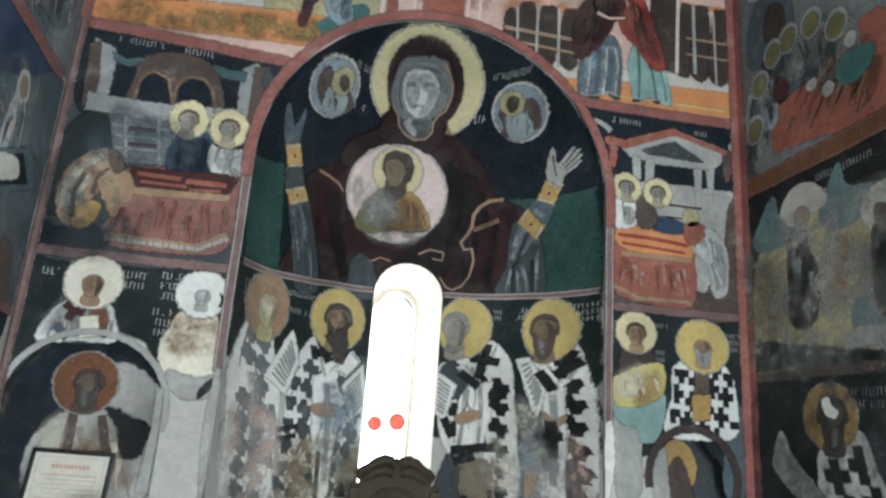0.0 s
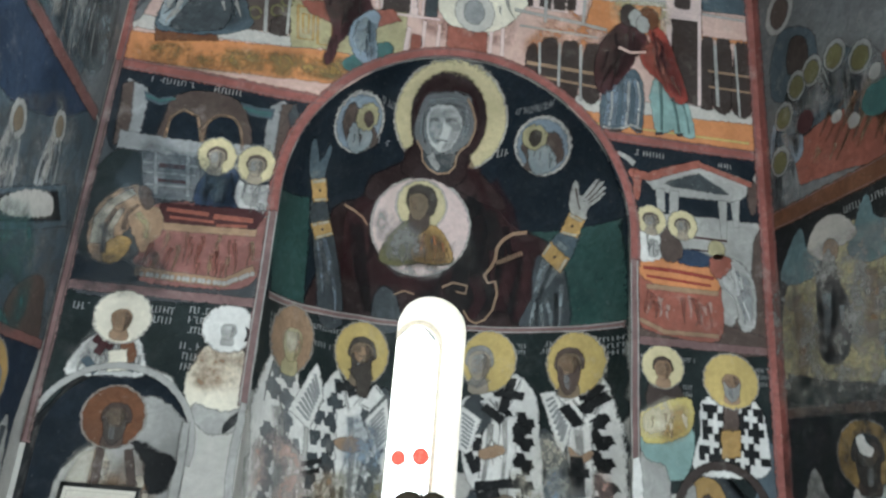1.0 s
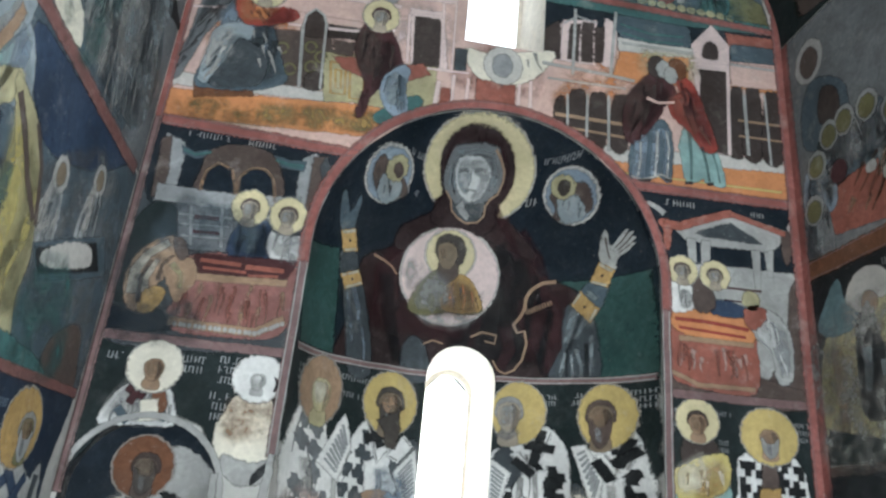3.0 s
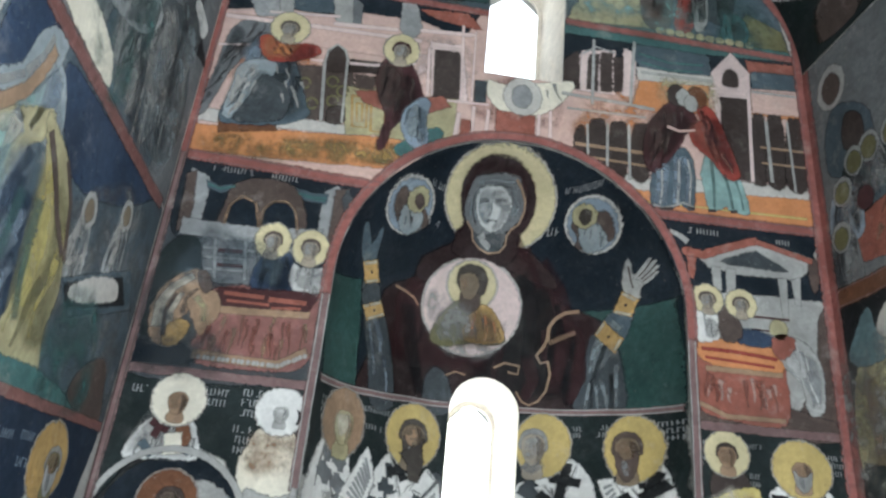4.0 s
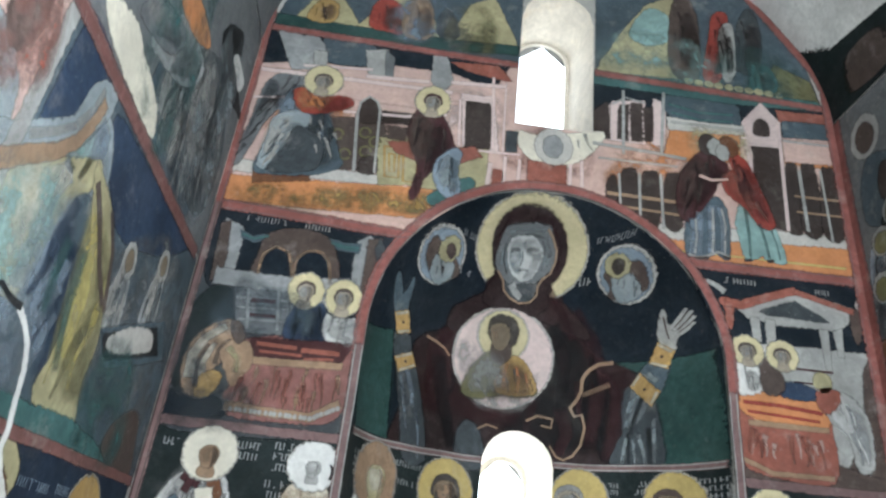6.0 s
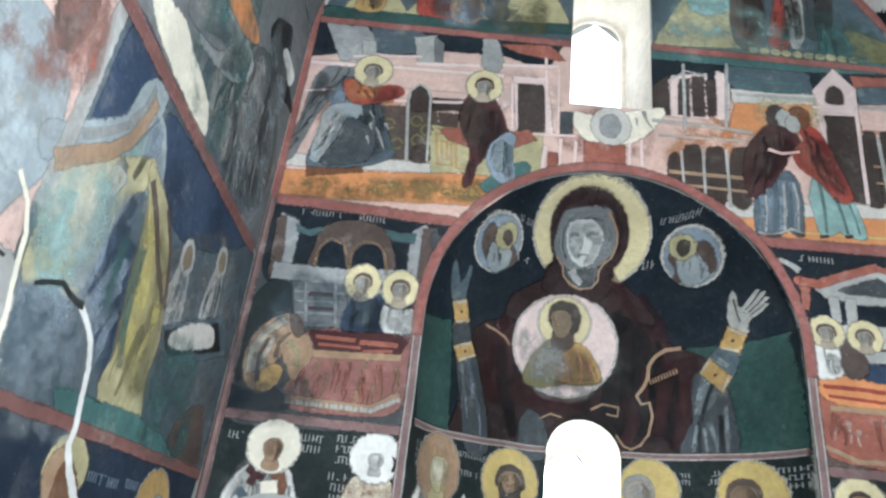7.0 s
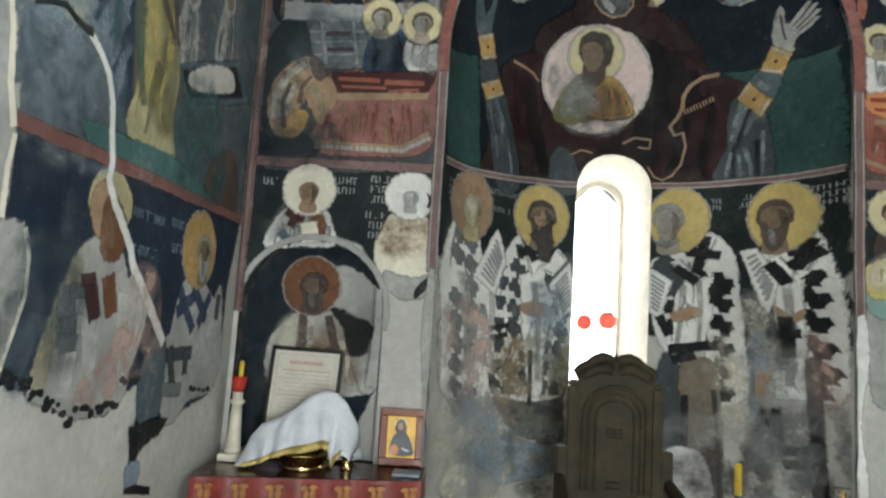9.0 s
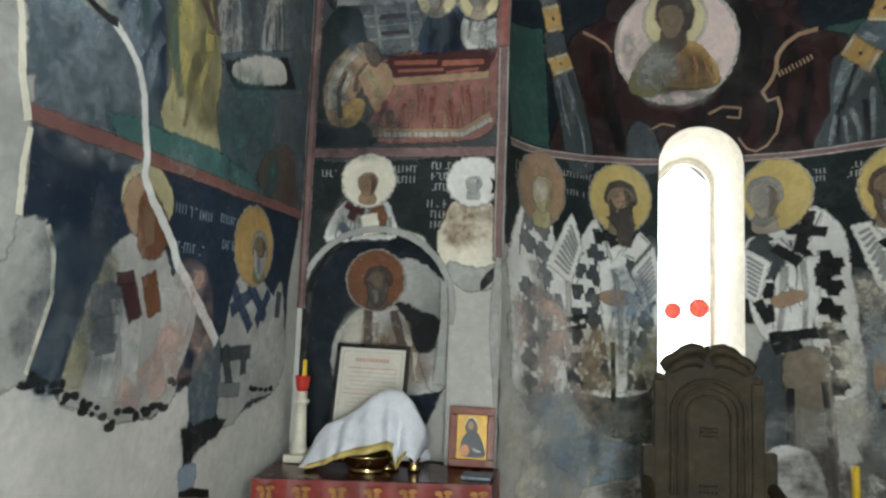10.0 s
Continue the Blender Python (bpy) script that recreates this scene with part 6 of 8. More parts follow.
marks(annunciation, "jamb", "E", [stroke([(-0.656, 4.755), (-0.437, 4.78)], 0.013), stroke([(-0.459, 4.986), (-0.424, 4.366)], 0.013), stroke([(-0.368, 4.95), (-0.356, 4.376)], 0.009), stroke([(-0.675, 4.752), (-0.652, 4.368)], 0.011), stroke([(-0.747, 4.889), (-0.37, 4.92)], 0.022), stroke([(-0.526, 4.351), (-0.242, 4.367)], 0.012)], "rose", 6)
shape(annunciation, "doorway", "E", [(-0.336, 4.541), (-0.27, 4.542), (-0.273, 4.389), (-0.334, 4.389)], "dusk", 5, False)
marks(annunciation, "pilaster", "E", [stroke(line((-0.432, 4.266), (-0.443, 4.097), 3), 0.02), stroke(line((-0.335, 4.334), (-0.34, 4.112), 3), 0.016), stroke(line((-0.239, 4.326), (-0.244, 4.126), 3), 0.016), stroke(line((0.103, 4.346), (0.099, 4.133), 3), 0.016), stroke(line((0.178, 4.389), (0.183, 4.059), 3), 0.016)], "rose", 5)
marks(annunciation, "pilaster_panel", "E", [rect(*(-0.406, 4.103), *(-0.354, 4.22)), rect(*(-0.174, 4.137), *(0.065, 4.327))], "brick", 5)

visitation = panel("fresco of two embracing figures before arcaded palaces", "scenes of the east wall")
shape(visitation, "ground", "E", [(0, 4.17), (0.3, 4.12), (0.6, 3.96), (0.8, 3.76), (1.98, 3.78), (1.98, 5.13), (0.28, 5.15), (0.28, 4.62), (0, 4.62)], "pink", 1, False, 0)
shape(visitation, "sky", "E", [(0.251, 5.076), (0.784, 5.112), (1.196, 5.101), (2.069, 5.113), (2.059, 4.911), (1.337, 4.824), (0.813, 4.816), (0.254, 4.633)], "navy", 2, False)
shape(visitation, "awning", "E", [(0.782, 5.06), (1.236, 5.082), (1.311, 4.993), (1.259, 4.861), (0.855, 4.857)], "slate", 3)
marks(visitation, "awning_fold", "E", [stroke([(0.8, 4.987), (1.022, 4.947), (1.268, 4.971)], 0.014), stroke([(0.817, 4.915), (1.018, 4.882), (1.263, 4.911)], 0.01)], "teal", 5)
shape(visitation, "roof", "E", [(1.606, 5.065), (2.024, 5.09), (1.973, 5.022), (1.617, 4.976)], "brick", 4, False)
shape(visitation, "wall_block", "E", [(1.638, 4.979), (2.011, 5.003), (1.986, 4.885), (1.631, 4.85)], "slate", 4, False)
for wing_ in ([(0.393, 4.922), (0.616, 4.968), (0.615, 4.617), (0.371, 4.603)], [(0.698, 4.996), (0.771, 4.982), (0.745, 4.613), (0.67, 4.626)], [(0.272, 4.829), (0.373, 4.894), (0.352, 4.614), (0.273, 4.602)]):
    shape(visitation, "palace_wing", "E", wing_, "rose", 3, False)
for dark in ([(0.445, 4.906), (0.502, 4.915), (0.489, 4.621), (0.434, 4.627)], [(0.534, 4.935), (0.595, 4.944), (0.592, 4.632), (0.529, 4.627)], [(0.623, 4.919), (0.676, 4.927), (0.667, 4.644), (0.624, 4.637)], [(0.26, 4.827), (0.353, 4.916), (0.364, 4.616), (0.262, 4.601)]):
    shape(visitation, "doorway", "E", dark, "brown", 4, False)
marks(visitation, "cornice", "E", [stroke([(0.254, 4.552), (0.684, 4.543), (0.898, 4.529)], 0.018), stroke([(0.813, 4.83), (1.339, 4.844)], 0.015), stroke([(0.293, 4.438), (0.836, 4.455)], 0.012), stroke([(1.618, 4.809), (2.026, 4.823)], 0.012), stroke([(0.767, 5.083), (0.73, 4.541)], 0.015), stroke([(0.471, 5.046), (0.464, 4.501)], 0.015), stroke([(0.393, 4.912), (0.487, 4.987), (0.624, 4.959)], 0.009)], "stone", 6)
shape(visitation, "yellow_wall", "E", [(0.811, 4.767), (1.296, 4.818), (1.275, 4.577), (0.898, 4.52), (0.762, 4.546)], "orange", 3, False)
shape(visitation, "tower", "E", [(1.337, 4.922), (1.486, 5.107), (1.603, 4.964), (1.599, 4.816), (1.542, 4.082), (1.422, 4.086), (1.33, 4.751)], "rose", 4, False)
shape(visitation, "archway", "E", [(1.419, 4.837), (1.436, 4.928), (1.472, 4.963), (1.509, 4.929), (1.508, 4.841)], "brown", 6)
shape(visitation, "doorway", "E", [(1.392, 4.726), (1.569, 4.734), (1.542, 4.082), (1.385, 4.093)], "brown", 6, False)
marks(visitation, "jamb", "E", [stroke([(1.369, 4.732), (1.587, 4.747)], 0.012), stroke([(1.592, 4.791), (1.565, 4.076)], 0.017), stroke([(1.337, 4.922), (1.486, 5.107), (1.61, 4.955)], 0.013), stroke([(1.317, 4.782), (1.602, 4.807)], 0.011)], "rose", 8)
shape(visitation, "pale_wall", "E", [(0.792, 4.858), (1.063, 4.856), (1.32, 4.873), (1.319, 4.815), (1.059, 4.79), (0.797, 4.773)], "line", 4, False)
wash(visitation, "E", [(0.975, 4.791), (1.111, 4.803), (1.316, 4.815), (1.311, 4.654), (1.185, 4.654), (0.967, 4.64)], "palegold", 4, "pale_wall")
shape(visitation, "pale_wall", "E", [(1.623, 4.812), (1.952, 4.833), (1.956, 4.673), (1.622, 4.642)], "pink", 4, False)
shape(visitation, "yellow_wall", "E", [(1.621, 4.761), (2.02, 4.784), (2.017, 4.632), (1.617, 4.628)], "orange", 3, False)
for a in ([(0.35, 4.019), (0.362, 4.259), (0.408, 4.288), (0.421, 4.008)], [(0.436, 4.031), (0.454, 4.326), (0.505, 4.379), (0.546, 4.34), (0.547, 4.005)], [(0.584, 4.01), (0.6, 4.33), (0.647, 4.382), (0.696, 4.344), (0.688, 3.995)], [(0.733, 4.01), (0.754, 4.339), (0.802, 4.391), (0.854, 4.354), (0.833, 3.99)],
          [(1.555, 4.126), (1.615, 4.572), (1.652, 4.614), (1.679, 4.581), (1.667, 4.108)], [(1.675, 4.109), (1.728, 4.589), (1.773, 4.633), (1.812, 4.592), (1.796, 4.109)], [(1.818, 4.103), (1.869, 4.572), (1.915, 4.616), (1.957, 4.576), (1.948, 4.104)]):
    shape(visitation, "arcade_opening", "E", a, "brown", 4)
marks(visitation, "course", "E", [stroke([(0.354, 4.17), (0.823, 4.173)], 0.02), stroke([(0.354, 4.084), (0.837, 4.076)], 0.014), stroke([(1.644, 4.357), (1.957, 4.367)], 0.014), stroke([(1.644, 4.234), (1.954, 4.243)], 0.012)], "tan", 5)
marks(visitation, "column", "E", [stroke([(0.431, 4.336), (0.428, 4.009)], 0.012), stroke([(0.57, 4.357), (0.568, 3.966)], 0.013), stroke([(0.717, 4.378), (0.72, 3.958)], 0.013), stroke([(1.702, 4.571), (1.703, 4.096)], 0.017), stroke([(1.856, 4.594), (1.863, 4.042)], 0.012)], "stone", 7)
shape(visitation, "step", "E", [(0.517, 3.988), (0.925, 3.974), (1.304, 4.04), (1.951, 4.075), (1.961, 4.013), (1.297, 3.963), (0.81, 3.904), (0.553, 3.926)], "line", 3, False)
shape(visitation, "floor_band", "E", [(0.552, 3.918), (0.885, 3.914), (1.297, 3.963), (1.961, 4.013), (1.966, 3.809), (1.389, 3.772), (0.802, 3.724)], "orange", 2, False)
marks(visitation, "floor_line", "E", [stroke([(0.732, 3.783), (1.917, 3.851)], 0.012)], "yellow", 5)
robe(visitation, "E", [(1.021, 4.608), (1.119, 4.6), (1.19, 4.494), (1.102, 4.368), (1.048, 4.249), (0.9, 4.055), (0.838, 4.088), (0.826, 4.239), (0.873, 4.424)], "wine", 6, "umber", "maroon", 8, 3, -0.2, 0.018, 0.18)
shape(visitation, "robe", "E", [(0.882, 4.056), (0.982, 4.151), (1.076, 4.246), (1.123, 4.226), (1.155, 4.103), (1.14, 3.821), (1.08, 3.822), (1.059, 3.845), (1.002, 3.802), (0.955, 3.805), (0.923, 3.775), (0.87, 3.793)], "slate", 5)
soft_marks(visitation, "robe_fold", "E", [stroke([(0.922, 4.061), (0.923, 3.929), (0.89, 3.804)], 0.045, 0.03), stroke([(0.969, 4.113), (0.961, 3.97), (0.944, 3.82)], 0.035, 0.028), stroke([(1.053, 4.179), (1.04, 3.981), (1.022, 3.831)], 0.045, 0.035), stroke([(1.104, 4.186), (1.125, 4.063), (1.105, 3.834)], 0.036, 0.028)], "steel", 6)
soft_marks(visitation, "robe_fold", "E", [stroke([(0.938, 4.063), (0.937, 3.931), (0.918, 3.808)], 0.012), stroke([(1.058, 4.162), (1.05, 3.982), (1.034, 3.833)], 0.014), stroke([(1.119, 4.171), (1.137, 4.047), (1.116, 3.835)], 0.012), stroke([(0.875, 3.799), (0.939, 3.784), (1.002, 3.806), (1.074, 3.843), (1.146, 3.819)], 0.014)], "line", 7)
shape(visitation, "robe", "E", [(1.217, 4.076), (1.251, 4.208), (1.286, 4.235), (1.359, 4.151), (1.457, 4.083), (1.494, 3.973), (1.512, 3.838), (1.409, 3.837), (1.365, 3.869), (1.283, 3.82), (1.247, 3.853), (1.232, 3.972)], "pale_teal", 6)
soft_marks(visitation, "robe_fold", "E", [stroke([(1.282, 4.194), (1.291, 4.016), (1.285, 3.841)], 0.02, 0.012), stroke([(1.371, 4.098), (1.398, 3.96), (1.411, 3.849)], 0.018, 0.012), stroke([(1.446, 4.055), (1.472, 3.953), (1.482, 3.851)], 0.012, 0.008)], "teal", 8)
marks(visitation, "shoe", "E", [stroke([(1.243, 3.808), (1.291, 3.818)], 0.016), stroke([(1.393, 3.825), (1.437, 3.834)], 0.016), stroke([(0.923, 3.775), (1.001, 3.789)], 0.014), stroke([(1.103, 3.811), (1.15, 3.809)], 0.014)], "brown", 8)
robe(visitation, "E", [(1.2, 4.621), (1.297, 4.603), (1.364, 4.474), (1.408, 4.323), (1.469, 4.105), (1.383, 4.08), (1.282, 4.217), (1.192, 4.283), (1.151, 4.397), (1.229, 4.5)], "red", 7, "brick", "wine", 9, 5, 0.3, 0.018, 0.18)
marks(visitation, "arm", "E", [stroke([(0.989, 4.41), (1.073, 4.386), (1.183, 4.411)], 0.016, 0.012)], "pink", 9)
for c, h in (((1.065, 4.676, 0.06, 0.082), "brown"), ((1.213, 4.685, 0.06, 0.077), "rust")):
    u, v, ru, rv = c
    disc(visitation, "hair", "E", u, v, ru, rv, h, 9)
disc(visitation, "face", "E", 1.108, 4.664, 0.04, 0.062, "paleskin", 11)
disc(visitation, "face", "E", 1.164, 4.625, 0.04, 0.057, "paleskin", 12)

holy_cloth = panel("painted pale hanging cloth with a round nimbus under the window")
shape(holy_cloth, "cloth", "E", [(-0.27, 4.552), (-0.095, 4.532), (0.098, 4.585), (0.313, 4.642), (0.255, 4.492), (0.14, 4.383), (0.008, 4.305), (-0.145, 4.34), (-0.225, 4.419)], "cream", 4, wob=0.008)
folds(holy_cloth, "E", curve_round([(-0.27, 4.552), (-0.095, 4.532), (0.098, 4.585), (0.313, 4.642), (0.255, 4.492), (0.14, 4.383), (0.008, 4.305), (-0.145, 4.34), (-0.225, 4.419)]), "stone", 5, 10, 3, 0.2, 0.016, 0.12)
disc(holy_cloth, "nimbus", "E", -0.016, 4.474, 0.119, 0.138, "line", 6)
disc(holy_cloth, "face", "E", -0.02, 4.473, 0.058, 0.083, "grey", 7)

top_left = panel("fresco of yellow hills and small robed figures under the vault", "scenes of the east wall")
shape(top_left, "ground", "E", [(-2.04, 5.17), (-0.3, 5.15), (-0.3, 5.95), (0, 6.1), (0, 6.7), (-0.9, 6.5), (-1.5, 6.15), (-1.95, 5.6)], "slate", 1, False, 0)
shape(top_left, "green_strip", "E", [(-2.032, 5.181), (-1.431, 5.155), (-0.792, 5.188), (-0.306, 5.232), (-0.309, 5.301), (-0.8, 5.272), (-1.447, 5.258), (-2.031, 5.273)], "green", 3, False)
for hill in ([(-1.892, 5.275), (-1.806, 5.459), (-1.608, 5.501), (-1.447, 5.258)], [(-0.801, 5.283), (-0.667, 5.645), (-0.504, 5.738), (-0.309, 5.301)], [(-1.451, 5.285), (-1.248, 5.578), (-1.003, 5.631), (-0.881, 5.266)]):
    shape(top_left, "hill", "E", hill, "straw", 2, False, 0.01)
for fig, col in (([(-1.373, 5.301), (-1.369, 5.496), (-1.288, 5.57), (-1.153, 5.485), (-1.145, 5.267), (-1.247, 5.273)], "red"), ([(-1.125, 5.271), (-1.139, 5.544), (-1.003, 5.631), (-0.938, 5.419), (-0.962, 5.261)], "tan"), ([(-0.887, 5.319), (-0.883, 5.486), (-0.827, 5.554), (-0.743, 5.322)], "dusk"), ([(-1.815, 5.291), (-1.747, 5.472), (-1.639, 5.438), (-1.652, 5.281)], "ochre")):
    robe(top_left, "E", fig, col, 4, "", "umber", 4, 3, 0, 0.014, 0.1)

top_right = panel("fresco of a pale hill and robed figures beside the window", "scenes of the east wall")
shape(top_right, "ground", "E", [(0.28, 5.19), (1.94, 5.17), (1.85, 5.65), (1.5, 6.12), (0.9, 6.5), (0, 6.7), (0, 6.1), (0.28, 5.9)], "slate", 1, False, 0)
shape(top_right, "hill", "E", [(0.264, 5.165), (0.443, 5.535), (0.67, 5.929), (0.853, 6.028), (0.959, 5.931), (0.897, 5.219)], "straw", 2, False, 0.012)
shape(top_right, "hill_wash", "E", [(0.53, 5.609), (0.668, 5.869), (0.821, 5.842), (0.833, 5.615), (0.656, 5.523)], "pale_teal", 3, wob=0.012)
shape(top_right, "green_strip", "E", [(0.256, 5.174), (0.897, 5.219), (1.273, 5.186), (1.91, 5.202), (1.986, 5.138), (1.264, 5.081), (0.256, 5.08)], "teal", 4, False)
shape(top_right, "hill", "E", [(1.405, 5.237), (1.649, 5.499), (1.894, 5.384), (1.928, 5.179)], "olive", 2, False, 0.01)
for fig, col in (([(0.839, 5.314), (0.85, 5.79), (0.896, 6.007), (0.989, 6.057), (1.056, 5.833), (1.027, 5.27)], "umber"), ([(1.08, 5.307), (1.151, 5.679), (1.196, 5.921), (1.296, 5.942), (1.275, 5.591), (1.173, 5.246)], "red"), ([(1.33, 5.437), (1.386, 5.843), (1.486, 6.042), (1.553, 5.819), (1.487, 5.413)], "dusk"), ([(1.493, 5.469), (1.606, 5.436), (1.61, 5.25), (1.425, 5.231)], "teal"), ([(1.236, 5.754), (1.331, 5.831), (1.312, 5.379), (1.233, 5.31)], "stone")):
    robe(top_right, "E", fig, col, 5, "", "brown", 6, 3, 0, 0.016, 0.14)
marks(top_right, "rock_edge", "E", [oval(*q, 0.03, 0.025, 9) for q in line((0.961, 5.226), (1.636, 5.218), 9)], "straw", 6)
for k, (a, b) in enumerate(((-1.2, 0.5), (-0.8, 0.3), (0.35, 0.8), (1.2, 0.6))):
    wash(top_left if a < 0 else top_right, "E", [(a, 5.25), (a + b, 5.25), (a + b * 0.8, 5.6), (a + b * 0.1, 5.55)], ("steel", "olive", "pale_teal", "teal")[k], 7)
for k, (x, z, w, h, col) in enumerate(((-1.9, 4.3, 0.5, 0.3, "orange"), (-0.8, 4.5, 0.4, 0.3, "rose"), (0.4, 4.2, 0.5, 0.3, "orange"), (1.4, 4.1, 0.5, 0.4, "rose"), (-0.3, 4.3, 0.5, 0.25, "brick"), (0.6, 4.6, 0.5, 0.3, "orange"))):
    wash(annunciation if x < 0 else visitation, "E", [(x, z), (x + w, z), (x + w * 0.9, z + h), (x + 0.1 * w, z + h)], col, 2, "faded_wall")

# ---- north wall ----
north_scene = panel("large damaged fresco of a figure in yellow and blue draperies")
shape(north_scene, "blue_ground", "N", [(-0.05, 2.05), (-0.05, 3.28), (-1.93, 3.34), (-1.98, 2.55), (-1.95, 2.02)], "slate", 1, False, 0.004)
shape(north_scene, "sky", "N", [(-1.856, 3.337), (-1.875, 2.897), (-1.756, 2.991), (-1.693, 3.093), (-1.660, 3.216), (-1.576, 3.263), (-1.540, 3.336), (-1.744, 3.390)], "blue", 2, wob=0.006)
shape(north_scene, "sky", "N", [(-1.440, 3.244), (-1.425, 3.105), (-1.285, 3.006), (-1.142, 2.926), (-0.953, 2.927), (-0.584, 3.058), (-0.291, 3.235), (-0.212, 3.318), (-0.842, 3.274), (-1.243, 3.273)], "blue", 2, wob=0.006)
wash(north_scene, "N", [(-1.054, 2.835), (-0.390, 3.159), (0.061, 2.800), (0.271, 2.198), (-0.472, 2.125), (-0.884, 2.382)], "midgrey", 3)
robe(north_scene, "N", [(-1.871, 2.736), (-1.671, 2.908), (-1.541, 3.064), (-1.505, 3.196), (-1.387, 3.117), (-1.328, 2.954), (-1.359, 2.846), (-1.511, 2.722), (-1.556, 2.635), (-1.712, 2.514)], "mist", 3, "pale_teal", "steel", 6, 3, -0.2, 0.05, 0.4)
robe(north_scene, "N", [(-1.934, 2.688), (-1.450, 3.021), (-1.463, 2.874), (-1.538, 2.739), (-1.572, 2.553), (-1.613, 2.401), (-1.800, 2.375), (-1.917, 2.351), (-1.935, 2.507)], "straw", 4, "cream", "mist", 6, 4, -0.2, 0.05, 0.3)
wash(north_scene, "N", [(-1.966, 2.631), (-1.667, 2.830), (-1.623, 2.649), (-1.680, 2.459), (-1.863, 2.388)], "pale_teal", 7)
robe(north_scene, "N", [(-1.461, 2.870), (-1.538, 2.739), (-1.582, 2.527), (-1.610, 2.394), (-1.486, 2.346), (-1.369, 2.142), (-1.163, 2.143), (-1.298, 2.332), (-1.351, 2.619), (-1.360, 2.834)], "slate", 5, "steel", "blue", 8, 6, -0.2, 0.045, 0.3)
wash(north_scene, "N", [(-1.933, 2.316), (-1.632, 2.388), (-1.478, 2.288), (-1.395, 2.094), (-1.420, 1.983), (-1.856, 1.984), (-1.905, 2.116), (-1.913, 2.244)], "mist", 5)
wash(north_scene, "N", [(-1.899, 2.284), (-1.630, 2.347), (-1.489, 2.146), (-1.742, 2.036)], "steel", 6)
shape(north_scene, "cuff", "N", [(-1.729, 3.016), (-1.693, 3.113), (-1.673, 3.198), (-1.604, 3.284), (-1.507, 3.296), (-1.515, 3.188), (-1.605, 3.052), (-1.662, 2.958), (-1.896, 2.770), (-2.028, 2.673), (-2.074, 2.740), (-1.947, 2.841)], "mist", 4)
soft_marks(north_scene, "cuff_fold", "N", [stroke([(-1.677, 3.040), (-1.619, 3.149), (-1.599, 3.250)], 0.03, 0.02), stroke([(-1.904, 2.832), (-1.778, 2.933), (-1.684, 3.025)], 0.03, 0.02)], "stone", 5)
marks(north_scene, "sleeve_hem", "N", [stroke([(-1.977, 2.691), (-1.890, 2.762), (-1.737, 2.878), (-1.640, 2.992), (-1.592, 3.102), (-1.561, 3.215)], 0.05, 0.03)], "tan", 6)
robe(north_scene, "N", [(-1.449, 2.989), (-1.354, 2.986), (-1.202, 2.920), (-1.072, 2.760), (-1.003, 2.594), (-0.957, 2.459), (-0.974, 2.284), (-0.934, 2.131), (-1.289, 2.156), (-1.267, 2.311), (-1.250, 2.498), (-1.248, 2.691)], "straw", 6, "yellow", "olive", 6, 7, -0.2, 0.04, 0.3)
marks(north_scene, "robe_edge", "N", [stroke([(-1.404, 2.961), (-1.281, 2.851), (-1.171, 2.727), (-1.028, 2.610)], 0.03, 0.02), stroke([(-1.217, 2.938), (-1.092, 2.817), (-0.993, 2.598)], 0.02)], "umber", 8)
soft_marks(north_scene, "robe_shade", "N", [stroke([(-1.316, 2.707), (-1.299, 2.548), (-1.266, 2.400), (-1.217, 2.283)], 0.05, 0.03), stroke([(-1.448, 2.690), (-1.461, 2.569), (-1.442, 2.423)], 0.05, 0.03)], "teal", 8)
shape(north_scene, "green_ground", "N", [(-1.563, 2.104), (-1.428, 2.120), (-1.175, 2.138), (-0.928, 2.151), (-0.683, 2.131), (-0.451, 2.064), (-1.107, 2.034), (-1.366, 2.034), (-1.507, 2.025)], "teal", 7, False, 0.008)
for k, c in enumerate(((-0.904, 2.868, 0.072, 0.051), (-0.499, 3.03, 0.072, 0.053))):
    u, v, ru, rv = c
    disc(north_scene, "halo", "N", u, v, 0.065, 0.075, "stone", 5)
    disc(north_scene, "face", "N", u, v, 0.035, 0.045, "skin", 6)
    robe(north_scene, "N", [(u - 0.05, v - 0.05), (u + 0.05, v - 0.05), (u + 0.09, v - 0.3), (u - 0.1, v - 0.32)], "grey", 4, "line", "slate", 7, 3 + k, 0, 0.02, 0.14)
shape(north_scene, "trough", "N", [(-0.951, 2.526), (-0.246, 2.824), (-0.125, 2.665), (-0.807, 2.414)], "slate", 5, False)
shape(north_scene, "trough_hole", "N", [(-0.907, 2.517), (-0.333, 2.753), (-0.232, 2.661), (-0.839, 2.446)], "black", 6, False)
shape(north_scene, "linen", "N", [(-0.845, 2.526), (-0.672, 2.626), (-0.42, 2.71), (-0.352, 2.646), (-0.626, 2.54), (-0.814, 2.494)], "line", 7)
shape(north_scene, "animal", "N", [(-0.54, 2.104), (-0.471, 2.265), (-0.244, 2.342), (-0.166, 2.222), (-0.143, 2.067)], "umber", 4, wob=0.01)
band(north_scene, "N", line((-1.94, 2.02), (-0.06, 2.055), 24), 0.032, "oldband", 9, "")
band(north_scene, "N", line((-2.2, 3.36), (-0.10, 3.30), 30), 0.055, "oldband", 9)

